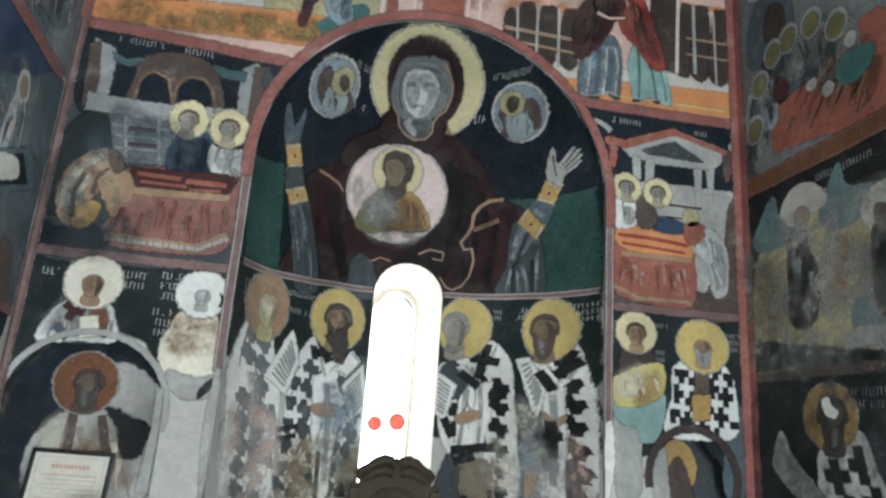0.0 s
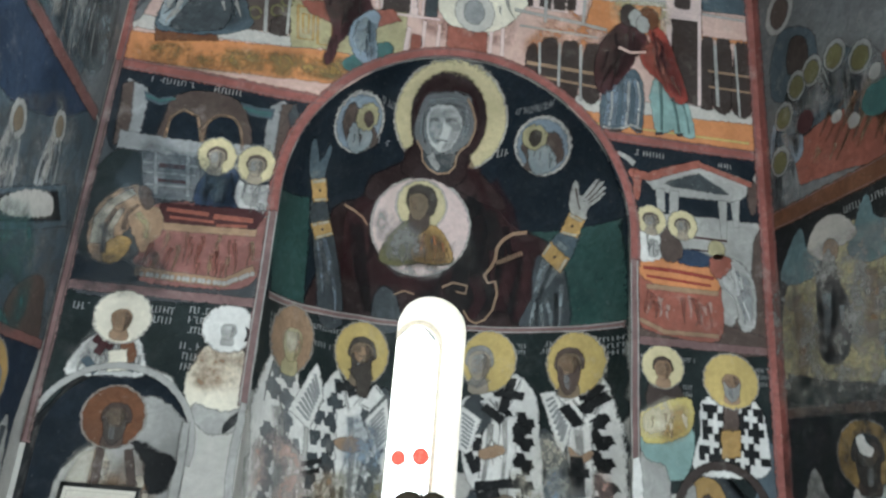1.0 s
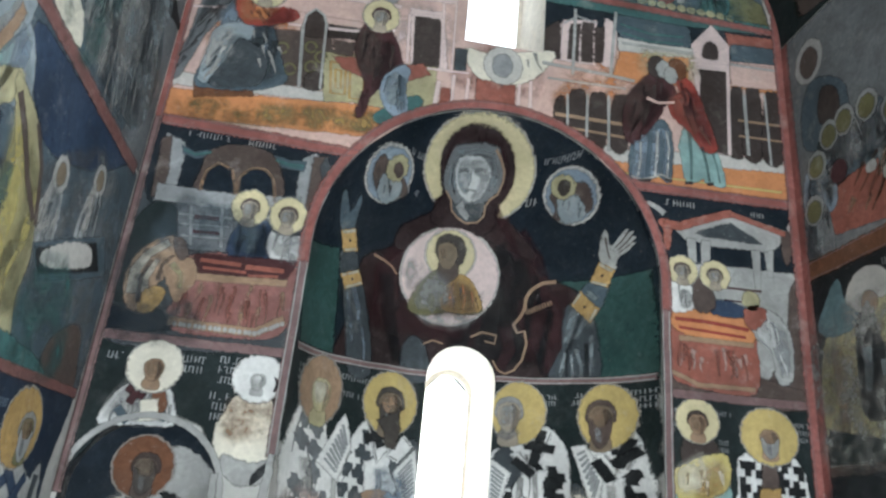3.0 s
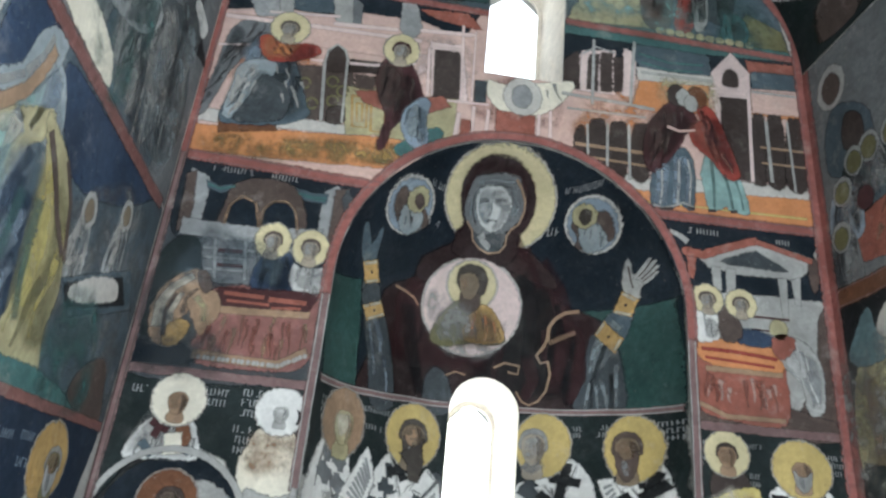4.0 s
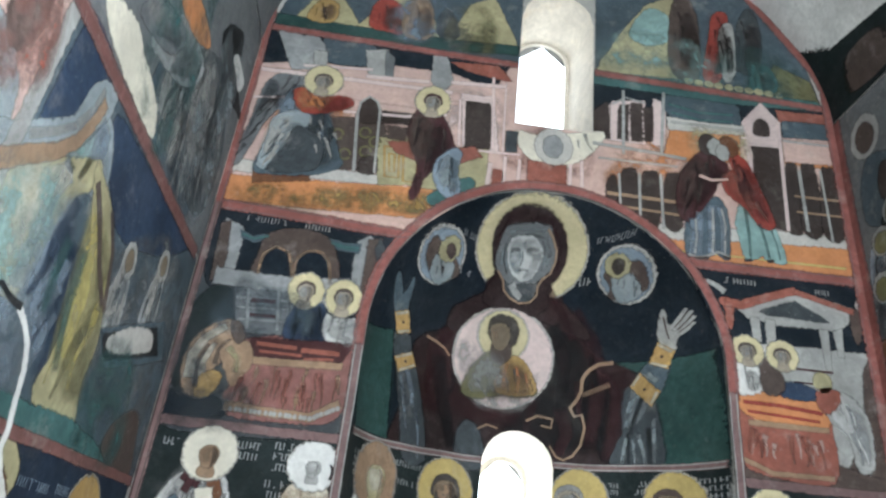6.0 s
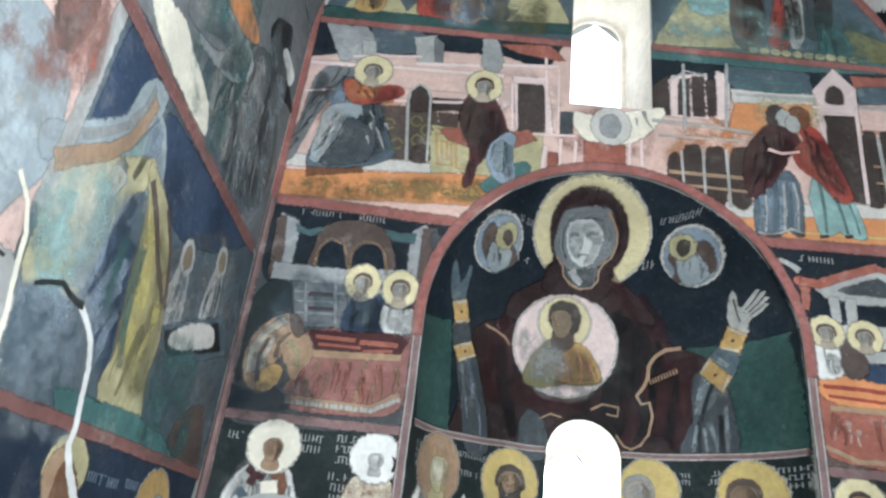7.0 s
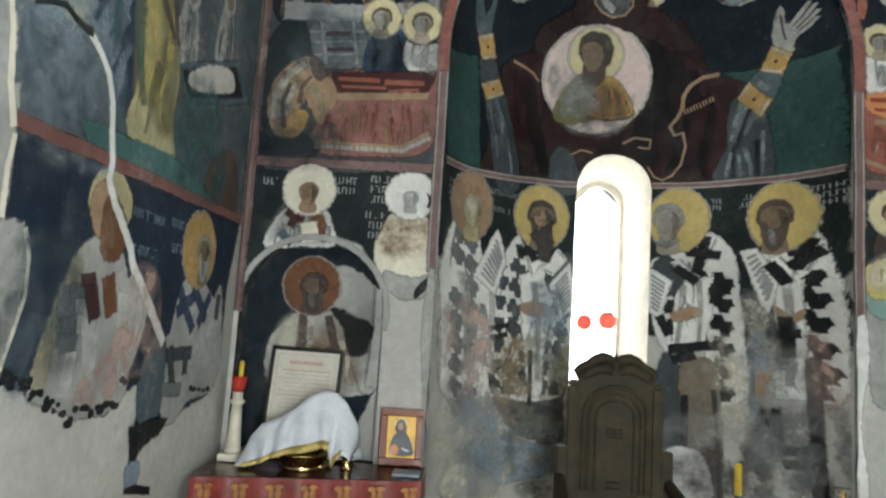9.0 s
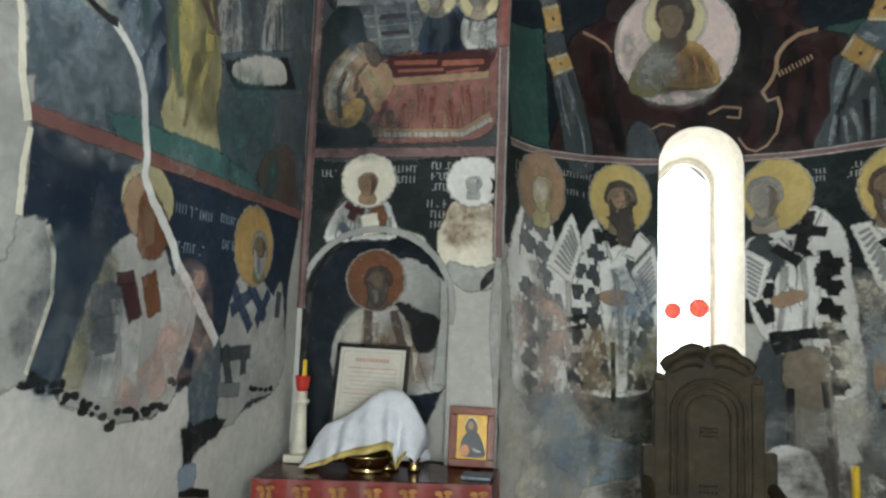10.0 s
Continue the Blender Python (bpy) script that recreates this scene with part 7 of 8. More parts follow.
north_upper = panel("fresco of grey rocks with lost plaster above a border")
shape(north_upper, "rock_ground", "N", [(-0.04, 3.33), (-0.04, 5.0), (-1.6, 5.0), (-2.2, 3.38)], "midgrey", 1, False, 0)
for k, (rock, col) in enumerate((([(-0.805, 3.322), (-1.24, 3.454), (-1.226, 3.787), (-0.94, 3.938), (-0.548, 3.732), (-0.408, 3.39)], "slate"), ([(-0.673, 3.505), (-0.983, 3.973), (-0.479, 4.302), (-0.15, 3.929), (-0.24, 3.485)], "dusk"), ([(-1.42, 3.702), (-1.185, 4.037), (-0.81, 4.054), (-0.938, 3.832), (-1.239, 3.708)], "grey"), ([(-1.567, 3.682), (-1.436, 3.884), (-1.125, 3.987), (-1.226, 3.787)], "midgrey"))):
    robe(north_upper, "N", rock, col, 2 + k, "stone", "dusk", 16, k, 0.1, 0.03, 0.4, "rock")
shape(north_upper, "orange_robe", "N", [(-1.27, 4.059), (-1.106, 4.231), (-0.82, 4.201), (-1.038, 4.071)], "orange", 5)
shape(north_upper, "lost_plaster", "N", [(-1.809, 3.49), (-1.723, 3.58), (-1.574, 3.613), (-1.4, 3.564), (-1.199, 3.517), (-1.118, 3.408), (-1.292, 3.382), (-1.44, 3.41), (-1.626, 3.417)], "cream", 8, wob=0.02)
shape(north_upper, "dark_edge", "N", [(-0.701, 4.396), (-0.408, 4.679), (-0.24, 4.419), (-0.003, 4.337), (-0.352, 4.281)], "black", 5, wob=0.02)

north_west = panel("faded rose-coloured fresco beyond a pale vertical border")
shape(north_west, "rose_ground", "N", [(-1.97, 2.5), (-1.95, 3.36), (-2.9, 3.36), (-2.9, 2.0), (-2.0, 2.0)], "pink", 1, False, 0.004)
shape(north_west, "rose_shape", "N", [(-2.02, 2.6), (-2.05, 2.9), (-2.3, 3.0), (-2.5, 2.7), (-2.3, 2.3)], "mist", 3, wob=0.02)
shape(north_west, "brown_shape", "N", [(-2.08, 3.05), (-2.1, 3.34), (-2.22, 3.34), (-2.2, 3.0)], "umber", 4, wob=0.02)
band(north_west, "N", line((-1.96, 2.55), (-1.95, 3.33), 10), 0.05, "stone", 5, "")

north_saints = panel("damaged fresco of two bishops, lower plaster broken away")
shape(north_saints, "blue_ground", "N", [(-1.881, 2.007), (-1.888, 1.885), (-1.893, 1.761), (-1.791, 1.755), (-1.752, 1.678), (-1.747, 1.575), (-1.776, 1.471), (-1.808, 1.374), (-1.757, 1.331), (-1.688, 1.325), (-1.627, 1.293), (-1.510, 1.259), (-1.386, 1.215), (-1.220, 1.209), (-1.115, 1.277), (-1.015, 1.296), (-0.971, 1.260), (-0.987, 1.106), (-0.931, 1.074), (-0.716, 1.121), (-0.498, 1.162), (-0.254, 1.203), (-0.157, 1.436), (-0.158, 1.707), (-0.065, 2.043), (-0.738, 2.039), (-1.239, 2.034), (-1.594, 2.037), (-1.775, 2.024)], "nightblue", 1, False, 0.010)
wash(north_saints, "N", [(-1.793, 1.432), (-1.720, 1.473), (-1.586, 1.457), (-1.588, 1.301), (-1.761, 1.332)], "steel", 2)
shape(north_saints, "robe", "N", [(-1.656, 1.308), (-1.623, 1.427), (-1.595, 1.520), (-1.547, 1.634), (-1.488, 1.726), (-1.416, 1.769), (-1.320, 1.767), (-1.245, 1.746), (-1.185, 1.656), (-1.110, 1.689), (-1.000, 1.570), (-1.037, 1.449), (-1.097, 1.348), (-1.115, 1.273), (-1.221, 1.213), (-1.428, 1.224), (-1.561, 1.274)], "stone", 3, wob=0.014)
soft_marks(north_saints, "robe_light", "N", [stroke([(-1.425, 1.591), (-1.377, 1.454), (-1.369, 1.298)], 0.10, 0.07), stroke([(-1.177, 1.603), (-1.189, 1.451), (-1.201, 1.302)], 0.09, 0.06), stroke([(-1.480, 1.521), (-1.477, 1.389), (-1.490, 1.292)], 0.06, 0.05), stroke([(-1.093, 1.647), (-1.057, 1.529), (-1.106, 1.411)], 0.06, 0.03)], "white", 4)
soft_marks(north_saints, "robe_edge", "N", [stroke([(-1.631, 1.321), (-1.605, 1.426), (-1.562, 1.544), (-1.493, 1.688)], 0.07, 0.04)], "straw", 4)
soft_marks(north_saints, "robe_stain", "N", [stroke([(-1.277, 1.380), (-1.196, 1.265)], 0.12, 0.07), stroke([(-1.412, 1.302), (-1.319, 1.250)], 0.08, 0.05)], "pink", 5)
for cross_, tone, w_ in (([(-1.538, 1.602), (-1.532, 1.524)], "midgrey", 0.07), ([(-1.522, 1.599), (-1.448, 1.600)], "midgrey", 0.035), ([(-1.510, 1.511), (-1.503, 1.423)], "midgrey", 0.06), ([(-1.561, 1.447), (-1.459, 1.445)], "midgrey", 0.035), ([(-1.427, 1.642), (-1.370, 1.523)], "wine", 0.055), ([(-1.469, 1.633), (-1.398, 1.644)], "wine", 0.03), ([(-1.309, 1.651), (-1.268, 1.540)], "rust", 0.06)):
    marks(north_saints, "cross", "N", [stroke(cross_, w_)], tone, 6)
disc(north_saints, "halo", "N", -1.345, 1.899, 0.130, 0.099, "straw", 5)
shape(north_saints, "halo_rubbed", "N", [(-1.455, 1.843), (-1.442, 1.911), (-1.389, 1.948), (-1.327, 1.906), (-1.332, 1.813), (-1.401, 1.785)], "tan", 6, wob=0.012)
shape(north_saints, "face", "N", [(-1.381, 1.896), (-1.328, 1.915), (-1.240, 1.845), (-1.229, 1.770), (-1.300, 1.721), (-1.370, 1.735), (-1.387, 1.814)], "rust", 7, wob=0.006)
soft_marks(north_saints, "face_light", "N", [stroke([(-1.358, 1.863), (-1.332, 1.813), (-1.325, 1.759)], 0.05, 0.04)], "tan", 8)
BISHOP_N = [(-0.628, 1.724), (-0.715, 1.625), (-0.768, 1.467), (-0.816, 1.419), (-0.812, 1.272), (-0.765, 1.138), (-0.638, 1.118), (-0.502, 1.191), (-0.267, 1.204), (-0.154, 1.328), (-0.188, 1.543), (-0.241, 1.702), (-0.320, 1.624), (-0.428, 1.677), (-0.526, 1.708)]
shape(north_saints, "robe", "N", BISHOP_N, "stone", 3, wob=0.01)
for cross_, tone in (([(-0.718, 1.648), (-0.548, 1.489)], "blue"), ([(-0.724, 1.557), (-0.539, 1.644)], "blue"), ([(-0.578, 1.680), (-0.407, 1.539)], "blue"), ([(-0.485, 1.514), (-0.374, 1.642)], "blue"), ([(-0.784, 1.383), (-0.533, 1.388)], "dusk"), ([(-0.759, 1.409), (-0.696, 1.241)], "dusk"), ([(-0.588, 1.395), (-0.584, 1.301)], "dusk"), ([(-0.791, 1.249), (-0.615, 1.234)], "midgrey"), ([(-0.259, 1.648), (-0.269, 1.542)], "dusk")):
    marks(north_saints, "cross", "N", [stroke(cross_, 0.04)], tone, 5)
saint_head(north_saints, "N", -0.552, 1.838, 0.173, 0.156, "ochre", "olive", "greyhair", "grey", 6, size=0.45, turn=0.3)
for k, (a, w) in enumerate((((-1.183, 1.917), 0.25), ((-0.862, 1.93), 0.12), ((-1.176, 1.786), 0.2), ((-0.836, 1.831), 0.12))):
    letters(north_saints, "N", *a, w, 0.045, 1, "steel", 3, 50 + k)
rng = random.Random(5)
for a, b, n in (((-1.894, 1.747), (-1.807, 1.754), 5), ((-1.807, 1.367), (-1.753, 1.334), 4), ((-1.740, 1.350), (-1.671, 1.328), 4), ((-1.653, 1.287), (-1.610, 1.294), 3), ((-1.583, 1.270), (-1.518, 1.247), 4), ((-1.501, 1.233), (-1.440, 1.199), 4), ((-1.412, 1.225), (-1.163, 1.221), 8), ((-1.132, 1.295), (-1.015, 1.296), 4), ((-0.507, 1.220), (-0.293, 1.207), 4)):
    for q in line(a, b, n):
        shape(north_saints, "broken_edge", "N", oval(q[0] + rng.uniform(-0.01, 0.01), q[1] + rng.uniform(-0.015, 0.015), rng.uniform(0.010, 0.026), rng.uniform(0.005, 0.012), 7), "black", 7, True, 0.006)
shape(north_saints, "dark_hole", "N", [(-1.027, 1.122), (-0.877, 1.127), (-0.716, 1.123), (-0.776, 1.088), (-0.924, 1.052), (-1.000, 0.986)], "black", 4, False, 0.006)
shape(north_saints, "blue_remnant", "N", [(-0.974, 1.366), (-0.875, 1.455), (-0.805, 1.402), (-0.787, 1.227), (-0.828, 1.142), (-0.958, 1.122), (-1.000, 1.247)], "slate", 3, wob=0.012)
shape(north_saints, "blue_remnant", "N", [(-1.023, 0.991), (-0.938, 0.986), (-0.937, 0.926), (-1.014, 0.931)], "steel", 4)
shape(north_saints, "dark_hole", "N", [(-1.021, 0.911), (-1.007, 0.924), (-0.811, 0.873), (-0.806, 0.852), (-1.018, 0.899)], "black", 4, False, 0.003)
crack = panel("long pale filled crack running down the north wall")
marks(crack, "filled_crack", "N", [stroke([(-1.583, 2.373), (-1.527, 2.346), (-1.463, 2.297), (-1.422, 2.218), (-1.401, 2.111), (-1.378, 2.031), (-1.384, 1.964), (-1.331, 1.899), (-1.258, 1.834), (-1.188, 1.765), (-1.157, 1.708), (-1.06, 1.634), (-0.95, 1.534), (-0.84, 1.436)], 0.016, 0.036)], "white", 10)
marks(crack, "open_crack", "N", [stroke([(-1.859, 2.347), (-1.79, 2.378), (-1.726, 2.4), (-1.679, 2.385), (-1.617, 2.379), (-1.579, 2.382)], 0.008, 0.022)], "black", 10)
repair = panel("pale repair plaster along a broken edge of the north wall")
shape(repair, "repair_plaster", "N", [(-1.880, 2.101), (-1.873, 2.017), (-1.875, 1.979), (-1.891, 1.884), (-1.888, 1.754), (-1.791, 1.752), (-1.756, 1.677), (-1.751, 1.575), (-1.779, 1.468), (-1.811, 1.369), (-1.871, 1.341), (-1.998, 1.352), (-2.087, 2.026)], "stone", 8, False, 0.012)
shape(repair, "bare_plaster", "N", [(-2.324, 2.322), (-2.168, 2.384), (-2.096, 2.360), (-1.999, 2.369), (-1.957, 2.338), (-1.929, 2.234), (-1.915, 2.105), (-1.882, 1.990), (-1.875, 1.812), (-1.921, 1.659), (-2.064, 1.645)], "stone", 9, False, 0.012)
marks(repair, "plaster_edge", "N", [stroke([(-2.098, 2.576), (-2.024, 2.523), (-1.980, 2.447), (-1.960, 2.339), (-1.931, 2.233), (-1.913, 2.101), (-1.881, 1.999)], 0.012, 0.020), stroke([(-1.871, 1.980), (-1.881, 1.886), (-1.879, 1.764)], 0.012, 0.018), stroke([(-1.778, 1.748), (-1.748, 1.678), (-1.742, 1.575), (-1.772, 1.471), (-1.805, 1.377)], 0.014, 0.010)], "cream", 11)
marks(repair, "open_crack", "N", [stroke([(-2.168, 2.384), (-2.107, 2.356), (-2.027, 2.355)], 0.005, 0.009)], "black", 11)

# ---- south wall ----
south_feast = panel("dim fresco of people seated round a red table")
shape(south_feast, "grey_ground", "S", [(-0.04, 3.30), (-0.04, 5.0), (-3.0, 5.0), (-3.0, 3.32)], "midgrey", 1, False, 0)
shape(south_feast, "building", "S", [(-0.157, 4.376), (-0.288, 4.552), (-0.545, 4.381), (-0.549, 4.138), (-0.435, 4.007), (-0.168, 4.113)], "slate", 2, wob=0.01)
shape(south_feast, "archway", "S", [(-0.32, 4.236), (-0.352, 4.425), (-0.429, 4.425), (-0.49, 4.336), (-0.472, 4.125)], "brown", 3)
shape(south_feast, "table", "S", [(-0.205, 3.489), (-0.36, 3.732), (-0.618, 3.831), (-0.889, 3.879), (-1.225, 3.861), (-1.158, 3.305), (-0.754, 3.388)], "brick", 2, wob=0.01, label="red banquet table")
folds(south_feast, "S", [(-0.289, 3.513), (-0.615, 3.795), (-0.966, 3.833), (-1.211, 3.804), (-1.157, 3.352), (-0.757, 3.421)], "tan", 4, 18, 4, 0.8, 0.03, 0.12)
folds(south_feast, "S", [(-0.289, 3.513), (-0.615, 3.795), (-0.966, 3.833), (-1.211, 3.804), (-1.157, 3.352), (-0.757, 3.421)], "rust", 4, 22, 9, 0.8, 0.03, 0.2)
shape(south_feast, "dish", "S", [(-0.88, 3.708), (-0.959, 3.768), (-1.11, 3.739), (-1.119, 3.661), (-1.019, 3.599), (-0.911, 3.622)], "teal", 5)
for c in ((-0.686, 3.721, 0.035, 0.031), (-0.805, 3.635, 0.036, 0.037), (-0.987, 3.839, 0.034, 0.039)):
    disc(south_feast, "cup", "S", *c, "stone", 6)
disc(south_feast, "jug", "S", -0.429, 3.815, 0.064, 0.067, "wine", 6)
for k, (c, col) in enumerate((((-0.715, 4.114, 0.074, 0.086), "slate"), ((-0.901, 3.99, 0.067, 0.075), "midgrey"), ((-0.522, 4.123, 0.062, 0.075), "slate"), ((-0.38, 4.098, 0.067, 0.077), "darkgreen"), ((-0.241, 3.95, 0.076, 0.078), "steel"), ((-0.174, 3.66, 0.077, 0.077), "midgrey"))):
    u, v, ru, rv = c
    robe(south_feast, "S", [(u - 0.1, v - 0.02), (u + 0.1, v - 0.02), (u + 0.14, v - 0.3), (u, v - 0.36), (u - 0.14, v - 0.3)], col, 3, "grey", "dusk", 6, k, 0, 0.025, 0.15)
    disc(south_feast, "halo", "S", u, v, 0.078, 0.088, "grey", 5 + k % 2)
    disc(south_feast, "face", "S", u, v - 0.01, 0.056, 0.062, "olive", 8)
band(south_feast, "S", line((-0.03, 3.28), (-3.2, 3.31), 30), 0.10, "rust", 8)
south_middle = panel("dim fresco of haloed angels on a pale hill")
shape(south_middle, "blue_ground", "S", [(-0.03, 2.12), (-0.03, 3.24), (-3.0, 3.26), (-3.0, 2.1)], "black", 1, False, 0)
shape(south_middle, "hill", "S", [(-0.109, 2.271), (-0.099, 2.628), (-0.180, 2.844), (-0.438, 2.927), (-0.633, 3.062), (-0.876, 3.022), (-1.103, 2.855), (-1.315, 2.738), (-1.230, 2.076), (-0.779, 2.128)], "straw", 2, wob=0.012)
wash(south_middle, "S", [(-0.163, 2.305), (-0.170, 2.721), (-0.429, 2.834), (-0.692, 2.797), (-0.990, 2.717), (-0.999, 2.205)], "straw", 3)
wash(south_middle, "S", [(-0.597, 2.692), (-0.847, 2.756), (-1.037, 2.532), (-0.945, 2.323), (-0.608, 2.374)], "stone", 4)
shape(south_middle, "green_strip", "S", [(-0.110, 2.291), (-0.550, 2.210), (-1.017, 2.138), (-1.234, 2.106), (-1.217, 1.978), (-1.005, 2.033), (-0.099, 2.143)], "darkgreen", 5, False)
for rock in ([(-0.109, 2.909), (-0.166, 3.012), (-0.298, 3.148), (-0.347, 3.003), (-0.459, 2.949), (-0.373, 2.848), (-0.190, 2.845)], [(-0.671, 2.920), (-0.752, 3.064), (-0.828, 3.168), (-0.877, 3.028), (-1.048, 2.974), (-0.979, 2.870), (-0.870, 2.823), (-0.762, 2.842)]):
    shape(south_middle, "blue_rock", "S", rock, "dullblue", 6)
shape(south_middle, "nimbus", "S", [(-0.368, 3.018), (-0.425, 3.113), (-0.552, 3.151), (-0.663, 3.102), (-0.722, 3.009), (-0.650, 2.973), (-0.589, 2.972), (-0.555, 2.894), (-0.484, 2.914), (-0.421, 2.953)], "line", 6)
shape(south_middle, "face", "S", [(-0.488, 2.961), (-0.511, 3.009), (-0.565, 2.999), (-0.586, 2.945), (-0.555, 2.894), (-0.510, 2.900)], "tan", 8)
shape(south_middle, "robe", "S", [(-0.444, 2.891), (-0.545, 2.884), (-0.569, 2.764), (-0.619, 2.655), (-0.633, 2.494), (-0.563, 2.344), (-0.411, 2.365), (-0.399, 2.604), (-0.407, 2.737)], "black", 7)
soft_marks(south_middle, "sleeve", "S", [stroke([(-0.475, 2.714), (-0.472, 2.589), (-0.449, 2.482)], 0.06, 0.03), stroke([(-0.582, 2.625), (-0.574, 2.543)], 0.035, 0.02)], "mist", 9)
shape(south_middle, "nimbus", "S", [(-0.964, 2.869), (-1.031, 2.956), (-1.116, 2.968), (-1.214, 2.911), (-1.191, 2.719), (-1.016, 2.757)], "line", 6)
shape(south_middle, "face", "S", [(-1.047, 2.849), (-1.089, 2.859), (-1.138, 2.815), (-1.122, 2.739), (-1.063, 2.750)], "umber", 8)
shape(south_middle, "robe", "S", [(-1.020, 2.733), (-1.096, 2.741), (-1.184, 2.665), (-1.138, 2.294), (-1.005, 2.369)], "black", 7)
shape(south_middle, "robe", "S", [(-0.845, 2.321), (-0.891, 2.412), (-1.049, 2.406), (-1.204, 2.336), (-1.188, 2.208), (-0.905, 2.284)], "dullblue", 6)
shape(south_middle, "animal", "S", [(-0.785, 2.184), (-0.837, 2.253), (-0.939, 2.273), (-1.188, 2.208), (-1.172, 2.082), (-1.082, 2.090), (-0.996, 2.178), (-0.859, 2.188)], "grey", 7)
soft_marks(south_middle, "tree_stem", "S", [stroke([(-0.234, 2.742), (-0.245, 2.497), (-0.236, 2.276)], 0.08, 0.06), stroke([(-0.802, 2.768), (-0.798, 2.584), (-0.760, 2.441)], 0.09, 0.07)], "tan", 5)
letters(south_middle, "S", -1.05, 3.17, 0.4, 0.05, 1, "grey", 4, 77)
band(south_middle, "S", line((-0.03, 2.08), (-3.2, 2.07), 24), 0.04, "umber", 8, "")
south_saint = panel("dim fresco of a bishop with a golden nimbus")
shape(south_saint, "black_ground", "S", [(-0.03, 0.9), (-0.03, 2.05), (-3.0, 2.05), (-3.0, 0.9)], "black", 1, False, 0)
BISHOP_S = [(-0.544, 1.651), (-0.660, 1.710), (-0.748, 1.772), (-0.844, 1.741), (-0.896, 1.602), (-0.971, 1.434), (-0.979, 1.244), (-0.448, 1.160), (-0.529, 1.498)]
shape(south_saint, "robe", "S", BISHOP_S, "white", 3)
crosses(south_saint, "S", curve_round(BISHOP_S), 0.14, "black", 5, 1.0, 0.2, seed=8)
saint_head(south_saint, "S", -0.635, 1.845, 0.172, 0.160, "ochre", "umber", "hair", "hair", 6, "line", 0.6, -0.1)
shape(south_saint, "white_lock", "S", [(-0.596, 1.920), (-0.629, 1.936), (-0.656, 1.895), (-0.691, 1.866), (-0.666, 1.844), (-0.614, 1.868)], "white", 14)
shape(south_saint, "scroll", "S", [(-0.204, 1.657), (-0.250, 1.756), (-0.294, 1.720), (-0.339, 1.625), (-0.526, 1.465), (-0.578, 1.366), (-0.453, 1.380), (-0.205, 1.552)], "stone", 7)
letters(south_saint, "S", -1.0, 1.98, 0.3, 0.05, 2, "grey", 4, 78)
band(south_saint, "S", line((-0.035, 0.9), (-0.035, 5.0), 40), 0.06, "band", 9)

# ---- the vault ----
vault_paint = panel("faded grey-green vault fresco with patches of bare plaster")
shape(vault_paint, "vault_ground", "V", [(1, -0.02), (60, -0.02), (60, -2.4), (1, -2.4)], "darkgreen", 1, False, 0)
shape(vault_paint, "vault_ground", "V", [(179, -0.02), (120, -0.02), (120, -2.4), (179, -2.4)], "midgrey", 1, False, 0)
shape(vault_paint, "bare_plaster", "V", [(24, -0.01), (62, -0.01), (60, -0.5), (36, -0.33), (28, -0.42), (22, -0.55), (19, -0.9), (14, -0.85), (17, -0.3)], "white", 4, False, 0.02)
shape(vault_paint, "dark_patch", "V", [(36, -0.36), (60, -0.55), (60, -1.6), (20, -1.6), (22, -0.7)], "black", 3, False, 0.02)
shape(vault_paint, "pale_figure", "V", [(4, -0.3), (12, -0.35), (11, -0.6), (3, -0.6)], "umber", 4)
disc(vault_paint, "halo", "S", -0.28, 4.72, 0.13, 0.15, "stone", 9)
disc(vault_paint, "face", "S", -0.28, 4.71, 0.08, 0.1, "umber", 11)
wash(south_middle, "S", [(-0.1, 2.15), (-1.6, 2.15), (-1.6, 2.9), (-0.1, 2.9)], "stone", 12)
wash(south_saint, "S", [(-0.1, 1.0), (-1.4, 1.0), (-1.4, 2.0), (-0.1, 2.0)], "dusk", 13)
shape(north_upper, "plaster_chip", "N", [(-0.425, 4.458), (-0.376, 4.525), (-0.221, 4.526), (-0.139, 4.503), (-0.206, 4.411), (-0.317, 4.442)], "white", 9)
for k, (y, z, w, h, col) in enumerate(((-0.9, 2.1, 0.5, 0.4, "teal"), (-0.7, 3.5, 0.5, 1.0, "mist"), (-1.4, 3.5, 0.5, 1.2, "teal"), (-1.2, 1.35, 0.3, 0.3, "pink"), (-1.85, 1.4, 0.4, 0.3, "slate"))):
    wash((north_scene, north_upper, north_upper, north_saints, north_saints)[k], "N", [(y, z), (y + w, z), (y + w * 0.8, z + h), (y + 0.2 * w, z + h)], col, 11)
wash(north_west, "N", [(-2.05, 2.3), (-2.8, 2.3), (-2.8, 3.3), (-2.05, 3.3)], "stone", 6)
wash(north_west, "N", [(-2.05, 2.9), (-2.5, 2.9), (-2.5, 3.3), (-2.05, 3.3)], "brick", 7)

# ---- the table of offering and what stands on it ----
TOP = 0.885
RED_CLOTH = material("red_brocade", (0.20, 0.018, 0.011), 0.42, mottle=0.35, scale=7, grain=120, bump=0.2)
OILCLOTH = material("dark_red_cover", (0.062, 0.014, 0.010), 0.22, mottle=0.25, scale=6, grain=60, bump=0.05)
GOLD_THREAD = material("gold_thread", (0.30, 0.13, 0.03), 0.42, 0.3, mottle=0.4, scale=18, grain=140, bump=0.3)
BRASS = material("brass", (0.62, 0.46, 0.20), 0.22, 1.0, mottle=0.2, scale=9, bump=0.05)
LINEN = material("white_linen", (0.70, 0.73, 0.78), 0.8, mottle=0.08, scale=6, grain=150, bump=0.15)
